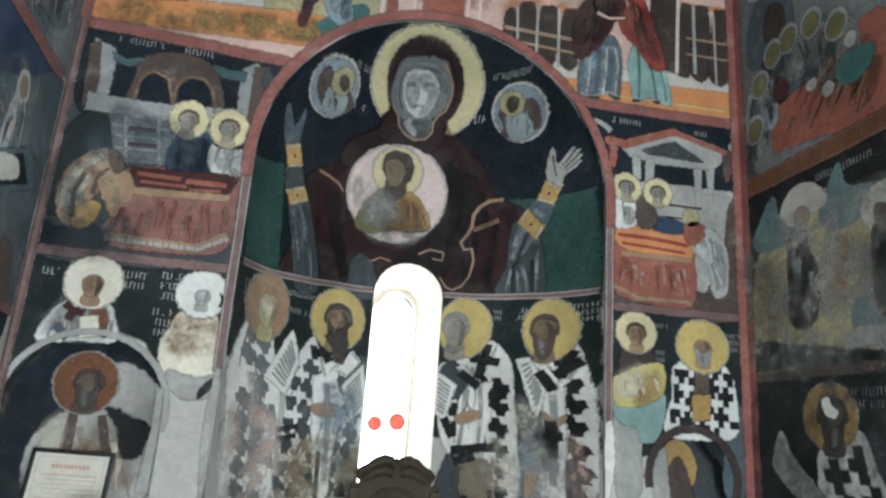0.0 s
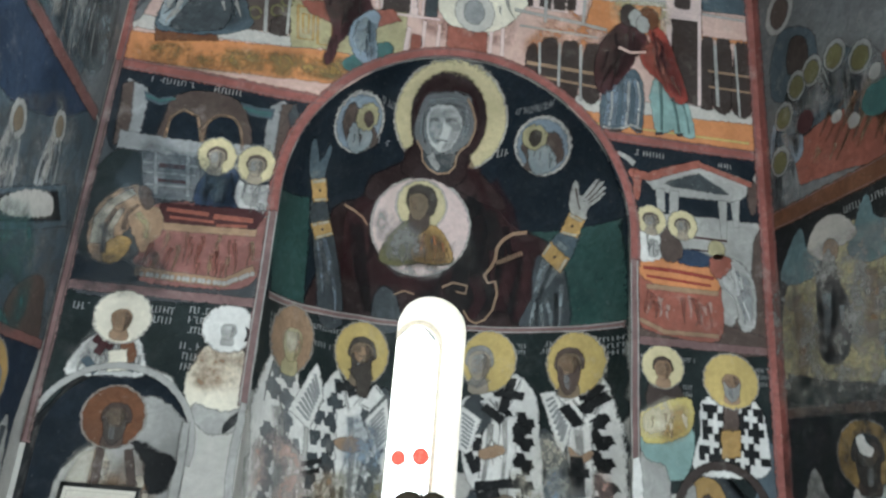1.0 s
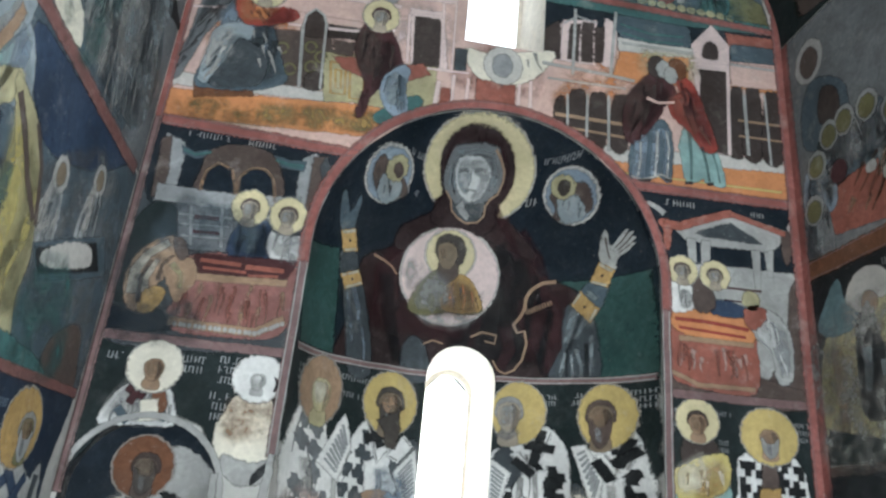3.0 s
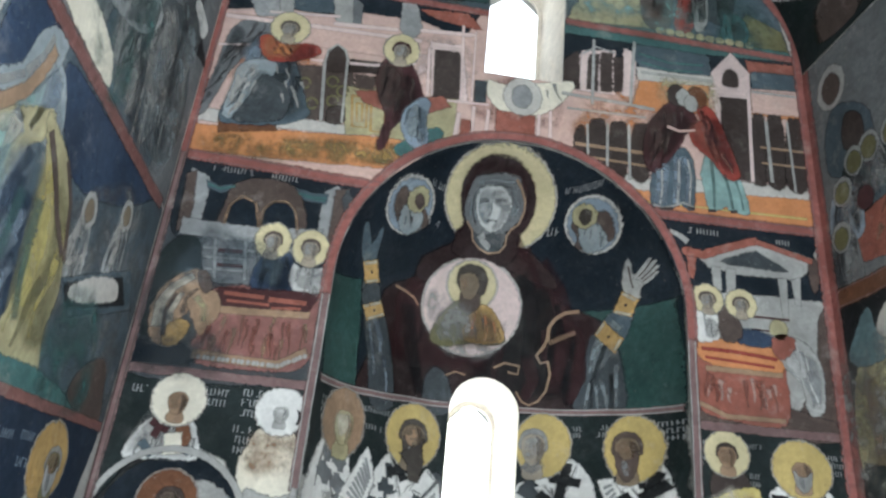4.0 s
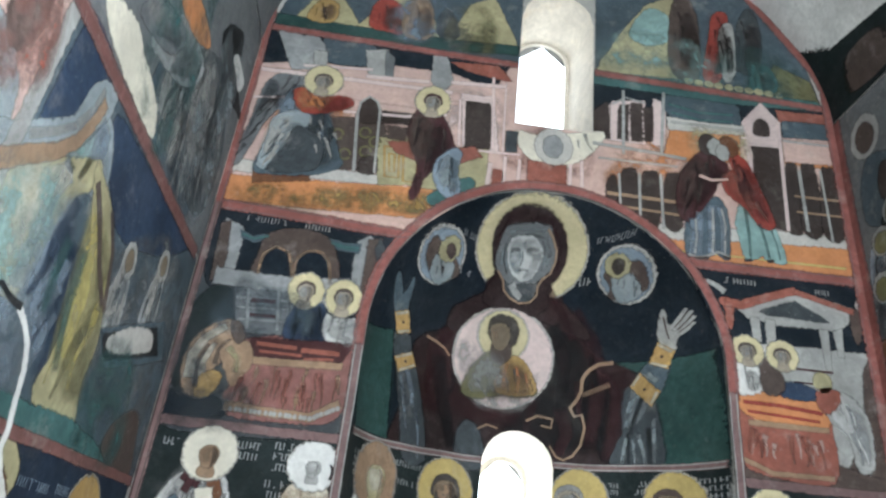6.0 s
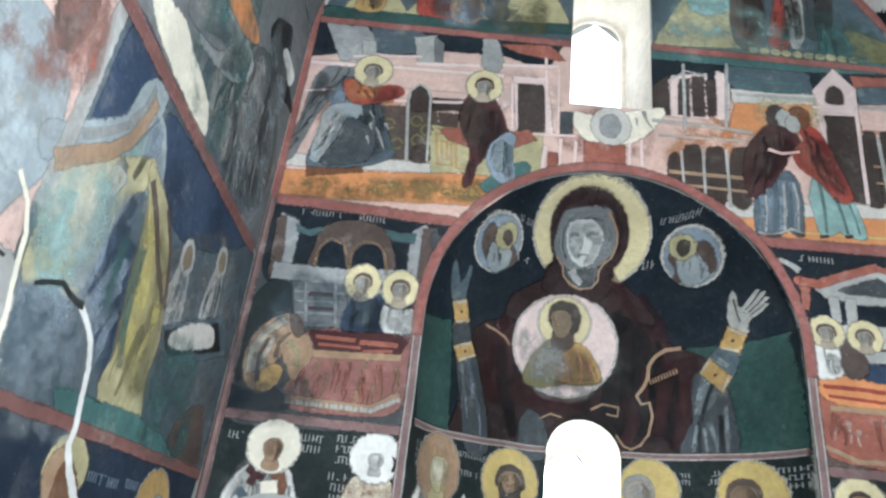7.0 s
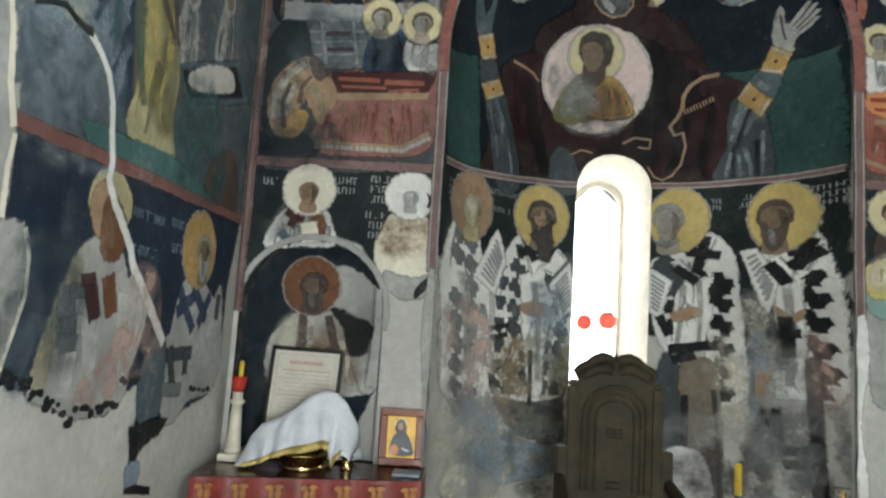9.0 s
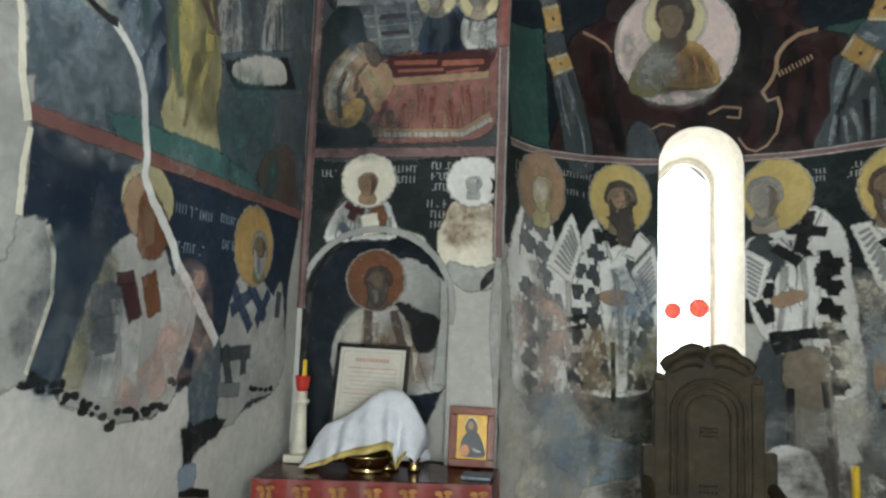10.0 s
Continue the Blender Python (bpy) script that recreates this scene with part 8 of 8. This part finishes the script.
TRIM = material("yellow_trim", (0.55, 0.42, 0.14), 0.6, mottle=0.25, scale=20, grain=120)
WAX = material("candle_wax", (0.60, 0.56, 0.46), 0.45, mottle=0.1, scale=9, bump=0.05)
YELLOW_WAX = material("yellow_wax", (0.62, 0.42, 0.03), 0.4, mottle=0.12, scale=14, bump=0.04)
LAMP_GLASS = material("lamp_glass", (0.75, 0.13, 0.09), 0.25, mottle=0.1, scale=20, bump=0)
LAMP_GLASS.node_tree.nodes["Principled BSDF"].inputs["Transmission Weight"].default_value = 0.35
LAMP_GLASS.node_tree.nodes["Principled BSDF"].inputs["IOR"].default_value = 1.12
RED_GLASS = material("red_glass", (0.45, 0.03, 0.018), 0.12, mottle=0.15, scale=20, bump=0)
BLACK_FRAME = material("black_frame", (0.012, 0.012, 0.011), 0.35, mottle=0.3, scale=14, bump=0.05)
PAPER = material("paper", (0.60, 0.57, 0.49), 0.6, mottle=0.07, scale=5, grain=80, bump=0.05)
PRINT = material("print", (0.46, 0.43, 0.37), 0.7, mottle=0.2)
PRINT_RED = material("red_print", (0.50, 0.30, 0.23), 0.7, mottle=0.2)
CHESTNUT = material("chestnut_wood", (0.17, 0.036, 0.010), 0.35, mottle=0.3, scale=14, grain=90, bump=0.1)
GILT = material("gilt", (0.42, 0.25, 0.05), 0.4, 0.3, mottle=0.25, scale=22, bump=0.1)
SILVER = material("silver", (0.75, 0.74, 0.71), 0.2, 1.0, mottle=0.1, scale=9)


def table_corner(f, g):
    """A place on the table top: f from its north to its south end, g from the wall to the front."""
    b = Vector((-2.06, -0.03)).lerp(Vector((-1.05, -0.03)), f)
    a = Vector((-2.02, -0.57)).lerp(Vector((-1.05, -0.36)), f)
    return b.lerp(a, g)


def offering_table():
    t = tagged(new("table"), "plain wooden table hidden under a red cloth", "table")
    bm = bmesh.new()
    ring = [table_corner(f, g) for f, g in ((0.02, 0.02), (0.98, 0.02), (0.98, 0.96), (0.02, 0.96))]
    quads(bm, [[(p.x, p.y, z) for p in ring + ring[:1]] for z in (TOP - 0.045, TOP - 0.012)])
    for z in (TOP - 0.045, TOP - 0.012):
        bm.faces.new([bm.verts.new((p.x, p.y, z)) for p in ring])
    part("tabletop", bm, DARK_WOOD, t)
    for f, g in ((0.06, 0.1), (0.94, 0.1), (0.94, 0.88), (0.06, 0.88)):
        bm = bmesh.new()
        p = table_corner(f, g)
        box(bm, p.x - 0.03, p.x + 0.03, p.y - 0.03, p.y + 0.03, 0, TOP - 0.045, 0.004)
        part("leg", bm, DARK_WOOD, t)


def tablecloth():
    t = tagged(new("tablecloth"), "glossy dark red table cover with gold-patterned red front", "tablecloth")
    bm = bmesh.new()
    quads(bm, [[(*table_corner(f, g), TOP - 0.008 + 0.003 * noise.noise((f * 6, g * 5, 1))) for f in steps(0, 1, 0.05)] for g in steps(0, 1, 0.1)])
    part("cover", bm, OILCLOTH, t, "glossy dark red top", True)
    bm = bmesh.new()
    rows = []
    for k in range(13):
        z = TOP - 0.010 - k * (TOP - 0.06) / 12
        row = []
        for f in steps(0, 1, 0.0125):
            p = table_corner(f, 1.0)
            wave = 0.013 * min(1, k / 3) * math.sin(f * 46 + 0.8 * math.sin(f * 11))
            row.append((p.x, p.y - 0.004 - wave - 0.012 * k / 12, z))
        rows.append(row)
    quads(bm, rows)
    part("front_drape", bm, RED_CLOTH, t, "red brocade hanging in folds", True)
    bm = bmesh.new()
    quads(bm, [[(*(table_corner(1.0, g) + Vector((0.004 + 0.006 * math.sin(g * 14) * min(1, k / 3), 0))), TOP - 0.010 - k * 0.07) for g in steps(0, 1, 0.05)] for k in range(12)])
    part("side_drape", bm, RED_CLOTH, t, "", True)
    # woven gold posies along the front
    for f in steps(0.07, 0.95, 0.145):
        for level in (0, 1, 2, 3):
            bm = bmesh.new()
            p = table_corner(f + 0.07 * (level % 2), 1.0)
            z = TOP - 0.075 - 0.18 * level
            for du, dz, ru, rz in ((-0.022, 0.032, 0.017, 0.012), (0.018, 0.036, 0.020, 0.010), (-0.012, 0.006, 0.010, 0.024), (0.016, 0.002, 0.012, 0.028), (-0.018, -0.034, 0.010, 0.018), (0.012, -0.040, 0.014, 0.012)):
                bm.faces.new([bm.verts.new((p.x + du + x, p.y - 0.031 - 0.012 * level * 0.35 + 0.15 * (du + x), z + dz + y)) for x, y in oval(0, 0, ru, rz, 9)])
            tagged(part("gold_motif", bm, GOLD_THREAD, t), kind="stuff")


def candlestick(x, y):
    t = tagged(new("candlestick"), "white pillar candlestick with red glass cup and yellow candle", "candlestick")
    bm = bmesh.new()
    box(bm, x - 0.055, x + 0.055, y - 0.055, y + 0.055, TOP - 0.005, TOP + 0.03, 0.006)
    part("base", bm, WAX, t)
    bm = bmesh.new()
    lathe(bm, [(0, 0.03), (0.040, 0.03), (0.040, 0.05), (0.034, 0.06), (0.028, 0.18), (0.024, 0.255), (0.036, 0.262), (0.036, 0.274), (0.025, 0.280), (0.025, 0.315), (0, 0.315)], x, y, TOP)
    part("column", bm, WAX, t, "", True)
    bm = bmesh.new()
    lathe(bm, [(0, 0.315), (0.022, 0.315), (0.030, 0.335), (0.036, 0.385), (0.033, 0.387), (0.026, 0.338), (0, 0.325)], x, y, TOP)
    part("cup", bm, RED_GLASS, t, "red glass cup", True)
    bm = bmesh.new()
    lathe(bm, [(0, 0.326), (0.012, 0.326), (0.011, 0.455), (0.004, 0.462), (0, 0.462)], x + 0.006, y, TOP, 12)
    candle = part("candle", bm, YELLOW_WAX, t, "yellow wax candle", True)
    bm = bmesh.new()
    lathe(bm, [(0.0015, 0.46), (0.001, 0.475), (0, 0.476)], x + 0.006, y, TOP, 6)
    part("wick", bm, IRON, candle)


def framed_text():
    t = tagged(new("picture_frame"), "black-framed printed prayer sheet leaning in the niche", "picture frame")
    m = look((-1.705, -0.03, TOP - 0.004), (-1.705, -1.0, TOP + 0.15), 0) @ pose(0, 0, 0, 0, 0, 0.8)
    w, h, b = 0.375, 0.545, 0.020

    def put(name, mat, boxes, parent=t, label=""):
        bm = bmesh.new()
        for x0, x1, y0, y1, z0, z1, bev in boxes:
            box(bm, x0, x1, y0, y1, z0, z1, bev)
        bmesh.ops.transform(bm, matrix=m, verts=bm.verts)
        return part(name, bm, mat, parent, label)

    put("frame", BLACK_FRAME, [(-w / 2, w / 2, 0, b, -0.012, 0.012, 0.003), (-w / 2, w / 2, h - b, h, -0.012, 0.012, 0.003),
                                        (-w / 2, -w / 2 + b, b, h - b, -0.012, 0.012, 0.003), (w / 2 - b, w / 2, b, h - b, -0.012, 0.012, 0.003)], t, "narrow black frame")
    put("sheet", PAPER, [(-w / 2 + b, w / 2 - b, b, h - b, -0.004, 0.002, 0)], t, "cream printed sheet")
    e = 0.016
    x1, y0, y1 = w / 2 - b - e, b + e, h - b - e
    for side in ((-x1, x1, y1 - 0.003, y1), (-x1, x1, y0, y0 + 0.003), (-x1, -x1 + 0.003, y0, y1), (x1 - 0.003, x1, y0, y1)):
        put("ruled_line", PRINT, [(*side, -0.0055, -0.0045, 0)])
    rng = random.Random(3)
    for k in range(10):
        x = -0.085 + k * 0.0175
        put("title_bar", PRINT_RED, [(x, x + 0.013, y1 - 0.052, y1 - 0.034, -0.0055, -0.0045, 0)])
    for k in range(17):
        z = y1 - 0.085 - k * 0.021
        put("text_line", PRINT if k % 6 else PRINT_RED, [(-x1 + 0.022, x1 - 0.02 - rng.uniform(0, 0.05), z, z + 0.0045, -0.0055, -0.0045, 0)])


def icon(x0, x1, y, tilt):
    t = tagged(new("icon"), "small icon in a chestnut-brown wooden frame with gilt ground", "icon")
    w, h = x1 - x0, 0.272
    m = pose((x0 + x1) / 2, y, TOP - 0.004, 90 - tilt, 0, 4)

    def put(name, mat, make, label=""):
        bm = bmesh.new()
        make(bm)
        bmesh.ops.transform(bm, matrix=m, verts=bm.verts)
        return part(name, bm, mat, t, label)

    b = 0.036
    for x_0, x_1, y_0, y_1 in ((-w / 2, w / 2, 0, b), (-w / 2, w / 2, h - b, h), (-w / 2, -w / 2 + b, b, h - b), (w / 2 - b, w / 2, b, h - b)):
        put("frame_rail", CHESTNUT, lambda bm: box(bm, x_0, x_1, y_0, y_1, -0.012, 0.016, 0.004))
    put("gilt_ground", GILT, lambda bm: box(bm, -w / 2 + b, w / 2 - b, b, h - b, -0.010, 0.004), "gilt painted board")

    def flat(pts, z):
        def make(bm):
            bm.faces.new([bm.verts.new((x, yy, z)) for x, yy in curve_round(pts)])
        return make
    put("halo", ink_solid("palegold"), flat(oval(-0.004, 0.195, 0.030, 0.032, 12), 0.0046))
    put("robe", ink_solid("dusk"), flat([(-0.045, 0.05), (-0.05, 0.11), (-0.028, 0.15), (0.0, 0.165), (0.03, 0.15), (0.055, 0.10), (0.058, 0.05)], 0.0052))
    put("veil", ink_solid("umber"), flat([(-0.028, 0.16), (-0.028, 0.20), (-0.004, 0.222), (0.020, 0.20), (0.022, 0.16)], 0.0058))
    put("face", ink_solid("tan"), flat(oval(-0.006, 0.188, 0.013, 0.019, 10), 0.0064))
    put("tunic", ink_solid("orange"), flat([(-0.052, 0.055), (-0.048, 0.09), (-0.025, 0.10), (-0.010, 0.075), (-0.02, 0.052)], 0.0060))
    put("sleeve", ink_solid("stone"), flat([(0.005, 0.085), (0.03, 0.078), (0.045, 0.07), (0.03, 0.066), (0.008, 0.075)], 0.0066))


solid_inks = {}


def ink_solid(name):
    if name not in solid_inks:
        solid_inks[name] = material("tempera_" + name, INK[name], 0.4, mottle=0.25, scale=30, grain=150, bump=0.05)
    return solid_inks[name]


def veiled_vessels():
    t = tagged(new("altar_veil"), "white linen veil with gold trim draped over vessels", "cloth")
    ridge = lambda f: float(np.interp(f, (0, 0.06, 0.14, 0.32, 0.46, 0.58, 0.72, 0.84, 0.93, 1), (0.93, 1.00, 1.052, 1.092, 1.14, 1.20, 1.228, 1.222, 1.18, 1.12)))
    low = lambda f: float(np.interp(f, (0, 0.1, 0.3, 0.6, 0.76, 0.82, 0.88, 0.93, 1), (0.889, 0.893, 0.925, 0.968, 0.995, 0.985, 0.905, 0.93, 0.97)))
    xs = lambda f: -1.90 + 0.50 * f
    rows = []
    for f in steps(0, 1, 0.02):
        x, r, l = xs(f), ridge(f), low(f)
        row = []
        for k in range(25):
            g = k / 24
            if g < 0.5:                                   # the front, from the hem up to the ridge
                q = g / 0.5
                fold = 0.016 * math.sin(f * 34 + q * 2) * (1 - q) + 0.010 * noise.noise((f * 9, q * 4, 2))
                row.append((x + 0.02 * (1 - q) * math.sin(f * 11), -0.37 + 0.13 * q ** 0.7 - fold, l + (r - l) * q ** 0.8))
            else:                                         # over the top and down behind
                q = (g - 0.5) / 0.5
                row.append((x, -0.24 + 0.15 * q, r + 0.015 * math.sin(q * math.pi) - (r - TOP - 0.01) * q ** 2.2))
        rows.append(row)
    last = rows[-1]
    rows.append([(p[0] + 0.03, p[1], TOP + 0.05 + (p[2] - TOP - 0.05) * 0.72) for p in last])
    rows.append([(p[0] + 0.035, p[1] * 0.9 - 0.02, TOP + 0.045 + (p[2] - TOP - 0.045) * 0.25) for p in last])
    bm = bmesh.new()
    quads(bm, rows)
    ob = part("veil", bm, LINEN, t, "white linen", True)
    ob.modifiers.new("thickness", "SOLIDIFY").thickness = 0.003
    bm = bmesh.new()
    quads(bm, [[(p[0], p[1] - 0.004, p[2] - 0.001) for p in r[:2]] for r in rows[:-2]])
    trim = part("trim", bm, TRIM, t, "yellow gold braid", True)
    trim.modifiers.new("thickness", "SOLIDIFY").thickness = 0.002

    d = tagged(new("paten_bowl"), "wide brass bowl under the edge of the white veil", "bowl")
    bm = bmesh.new()
    lathe(bm, [(0, 0.0), (0.085, 0.0), (0.088, 0.006), (0.078, 0.012), (0.098, 0.022), (0.112, 0.040), (0.116, 0.062), (0.122, 0.068), (0.120, 0.072), (0.110, 0.068), (0.085, 0.030), (0, 0.024)], -1.615, -0.265, TOP - 0.004, 40)
    part("bowl", bm, BRASS, d, "", True)
    d = tagged(new("chalice"), "brass chalice standing under the veil", "chalice")
    bm = bmesh.new()
    lathe(bm, [(0, 0), (0.055, 0), (0.058, 0.012), (0.03, 0.022), (0.012, 0.04), (0.012, 0.09), (0.024, 0.10), (0.012, 0.11), (0.014, 0.12), (0.040, 0.14), (0.046, 0.20), (0.042, 0.20), (0.03, 0.15), (0, 0.14)], -1.54, -0.215, TOP - 0.004, 28)
    part("body", bm, BRASS, d, "", True)
    d = tagged(new("censer_cup"), "small ribbed brass cup beside the veil", "cup")
    bm = bmesh.new()
    lathe(bm, [(0, 0), (0.030, 0), (0.032, 0.006), (0.018, 0.016), (0.026, 0.026), (0.018, 0.036), (0.028, 0.048), (0.028, 0.056), (0.02, 0.062), (0, 0.064)], -1.415, -0.21, TOP - 0.004, 22)
    part("body", bm, BRASS, d, "", True)
    d = tagged(new("folded_paper"), "small folded grey paper lying on the table", "paper")
    bm = bmesh.new()
    box(bm, -1.19, -1.065, -0.31, -0.19, TOP - 0.006, TOP + 0.006, 0.002)
    part("paper", bm, ink_solid("steel"), d)


offering_table()
tablecloth()
candlestick(-1.965, -0.2)
framed_text()
icon(-1.285, -1.072, -0.055, 6)
veiled_vessels()


# ---- the bishop's chair before the apse window ----
def tube(bm, pts, r, n=8):
    rows = []
    for i, p in enumerate(pts):
        d = (Vector(pts[min(i + 1, len(pts) - 1)]) - Vector(pts[max(i - 1, 0)])).normalized()
        a = d.cross(Vector((0, 1, 0))).normalized() if abs(d.y) < 0.9 else d.cross(Vector((1, 0, 0))).normalized()
        b = d.cross(a)
        rr = r[i] if isinstance(r, (list, tuple)) else r
        rows.append([Vector(p) + rr * (math.cos(q) * a + math.sin(q) * b) for q in (2 * math.pi * k / n for k in range(n + 1))])
    quads(bm, rows)


def throne(cx, y):
    t = tagged(new("throne"), "dark carved wooden bishop's chair with arched high back", "chair")
    half, top = 0.225, 1.335
    bm = bmesh.new()
    outline_ = [(-half, 0.45), (half, 0.45), (half, top - 0.02), (half - 0.012, top)] + oval(0, top, half - 0.03, 0.055, 14, 0, 180) + [(-half + 0.012, top), (-half, top - 0.02)]
    for yy in (y, y + 0.045):
        bm.faces.new([bm.verts.new((cx + a, yy, b)) for a, b in outline_])
    quads(bm, [[(cx + a, yy, b) for a, b in outline_ + outline_[:1]] for yy in (y, y + 0.045)])
    back = part("backrest", bm, DARK_WOOD, t, "carved high back")
    for k, (r, zc) in enumerate(((0.165, 1.16), (0.135, 1.155), (0.10, 1.15))):
        bm = bmesh.new()
        tube(bm, [(cx - r, y - 0.006, 0.78)] + [(cx + a, y - 0.006, b) for a, b in oval(0, zc, r, r * 0.95, 18, 180, 0)] + [(cx + r, y - 0.006, 0.78)], 0.011 - 0.002 * k)
        part("arch_moulding", bm, DARK_WOOD, back, "", True)
    for z in (0.80, 0.83, 0.955, 0.975, 0.995):
        bm = bmesh.new()
        n_ = 5
        for k in range(n_):
            u = cx + (k - (n_ - 1) / 2) * 0.018
            bmesh.ops.create_icosphere(bm, subdivisions=1, radius=0.0075, matrix=pose(u, y - 0.004, z + (0.1 if z > 0.9 else 0)))
        part("carved_bead_row", bm, DARK_WOOD, back)
    bm = bmesh.new()
    crest = [(-0.2, top)] + [(u, 1.35 + 0.085 * math.sqrt(max(0, 1 - (u / 0.2) ** 2)) + 0.012 * math.cos(u * 60)) for u in steps(-0.19, 0.19, 0.02)] + [(0.2, top)]
    for yy in (y + 0.008, y + 0.036):
        bm.faces.new([bm.verts.new((cx + a, yy, b)) for a, b in crest])
    quads(bm, [[(cx + a, yy, b) for a, b in crest + crest[:1]] for yy in (y + 0.008, y + 0.036)])
    part("crest", bm, DARK_WOOD, t)
    for s in (-1, 1):                                      # crest: two scrolls that meet in the middle
        bm = bmesh.new()
        pts = [(cx + s * u, y + 0.02, z) for u, z in ((0.0, 1.435), (0.03, 1.46), (0.07, 1.465), (0.11, 1.45), (0.15, 1.42), (0.185, 1.405), (0.205, 1.385), (0.195, 1.365), (0.175, 1.37))]
        tube(bm, pts, [0.018, 0.026, 0.03, 0.028, 0.024, 0.022, 0.022, 0.018, 0.012], 10)
        part("crest_scroll", bm, DARK_WOOD, t, "", True)
        bm = bmesh.new()
        tube(bm, [(cx + s * u, y + 0.015, z) for u, z in ((0.02, 1.395), (0.06, 1.41), (0.11, 1.40), (0.15, 1.375), (0.18, 1.35))], [0.03, 0.035, 0.034, 0.03, 0.02], 10)
        part("crest_leaf", bm, DARK_WOOD, t, "", True)
        bm = bmesh.new()                                   # stiles, a little wider below the shoulder
        box(bm, cx + s * (half - 0.005) - 0.028, cx + s * (half - 0.005) + 0.028, y - 0.014, y + 0.05, 0.0, 1.31, 0.006)
        part("stile", bm, DARK_WOOD, t)
        bm = bmesh.new()
        lathe(bm, [(0, 0), (0.02, 0), (0.03, 0.012), (0.02, 0.026), (0.008, 0.034), (0, 0.036)], cx + s * (half - 0.005), y + 0.018, 1.31, 14)
        part("finial", bm, DARK_WOOD, t, "", True)
        bm = bmesh.new()
        box(bm, cx + s * 0.27 - 0.03, cx + s * 0.27 + 0.03, y - 0.02, y + 0.05, 0.0, 1.0, 0.008)
        part("outer_stile", bm, DARK_WOOD, t)
        bm = bmesh.new()
        tube(bm, [(cx + s * 0.28, y, 0.84), (cx + s * 0.29, y - 0.15, 0.80), (cx + s * 0.30, y - 0.32, 0.76), (cx + s * 0.30, y - 0.46, 0.74), (cx + s * 0.30, y - 0.5, 0.71)], [0.03, 0.032, 0.034, 0.036, 0.026], 10)
        part("armrest", bm, DARK_WOOD, t, "", True)
        bm = bmesh.new()
        lathe(bm, [(0, 0), (0.03, 0), (0.03, 0.1), (0.022, 0.13), (0.03, 0.2), (0.03, 0.45), (0.02, 0.5), (0.028, 0.6), (0.02, 0.72), (0, 0.72)], cx + s * 0.30, y - 0.44, 0.0, 14)
        part("front_leg", bm, DARK_WOOD, t, "", True)
    bm = bmesh.new()
    box(bm, cx - 0.29, cx + 0.29, y - 0.48, y, 0.40, 0.47, 0.012)
    part("seat", bm, DARK_WOOD, t)
    bm = bmesh.new()
    tube(bm, [(cx, y + 0.02, 1.44), (cx, y + 0.02, 1.475), (cx, y + 0.02, 1.492)], [0.012, 0.009, 0.002], 8)
    part("crest_finial", bm, DARK_WOOD, t, "", True)


throne(-0.085, 0.16)


# ---- lamps in the window, candles on stands ----
def window_lamp(x, z, r):
    t = tagged(new("oil_lamp"), "round red glass oil lamp hanging in the apse window", "lamp", "lamps in the window")
    bm = bmesh.new()
    lathe(bm, [(0, -r), (0.5 * r, -0.86 * r), (0.87 * r, -0.5 * r), (r, 0), (0.87 * r, 0.5 * r), (0.6 * r, 0.8 * r), (0.5 * r, 0.86 * r)], x, 0.98, z, 20)
    part("glass", bm, LAMP_GLASS, t, "pale red glass globe", True)
    bm = bmesh.new()
    lathe(bm, [(0.5 * r, 0.84 * r), (0.54 * r, 0.92 * r), (0.1 * r, r), (0, r)], x, 0.98, z, 16)
    part("cap", bm, SILVER, t, "", True)
    bm = bmesh.new()
    tube(bm, [(x, 0.98, z + r), (x, 0.98, 2.53)], 0.0012, 5)
    part("wire", bm, SILVER, t)


window_lamp(-0.125, 1.665, 0.052)
window_lamp(0.024, 1.685, 0.060)


def candle_stand(x, y, top, wax, label):
    t = tagged(new("candle_stand"), label, "candle stand")
    bm = bmesh.new()
    lathe(bm, [(0, 0), (0.13, 0), (0.13, 0.015), (0.05, 0.035), (0.02, 0.06), (0.02, 0.3), (0.032, 0.32), (0.018, 0.34), (0.016, top - 0.08), (0.03, top - 0.05), (0.018, top - 0.03), (0.02, top), (0, top)], x, y, 0)
    part("pole", bm, BRASS, t, "turned brass pole", True)
    bm = bmesh.new()
    lathe(bm, [(0, top), (0.03, top), (0.042, top + 0.010), (0.040, top + 0.012), (0.028, top + 0.004), (0, top + 0.004)], x, y, 0)
    part("drip_tray", bm, SILVER, t, "", True)
    if wax:
        bm = bmesh.new()
        lathe(bm, [(0, top), (0.017, top), (0.017, top + wax), (0.004, top + wax + 0.003), (0, top + wax + 0.003)], x, y, 0, 14)
        part("candle", bm, YELLOW_WAX, t, "yellow wax candle", True)


candle_stand(0.49, 0.0, 0.835, 0.155, "brass candle stand with a thick yellow candle")
candle_stand(0.985, -0.02, 0.90, 0.0, "empty silver-topped brass candle stand beside the apse")
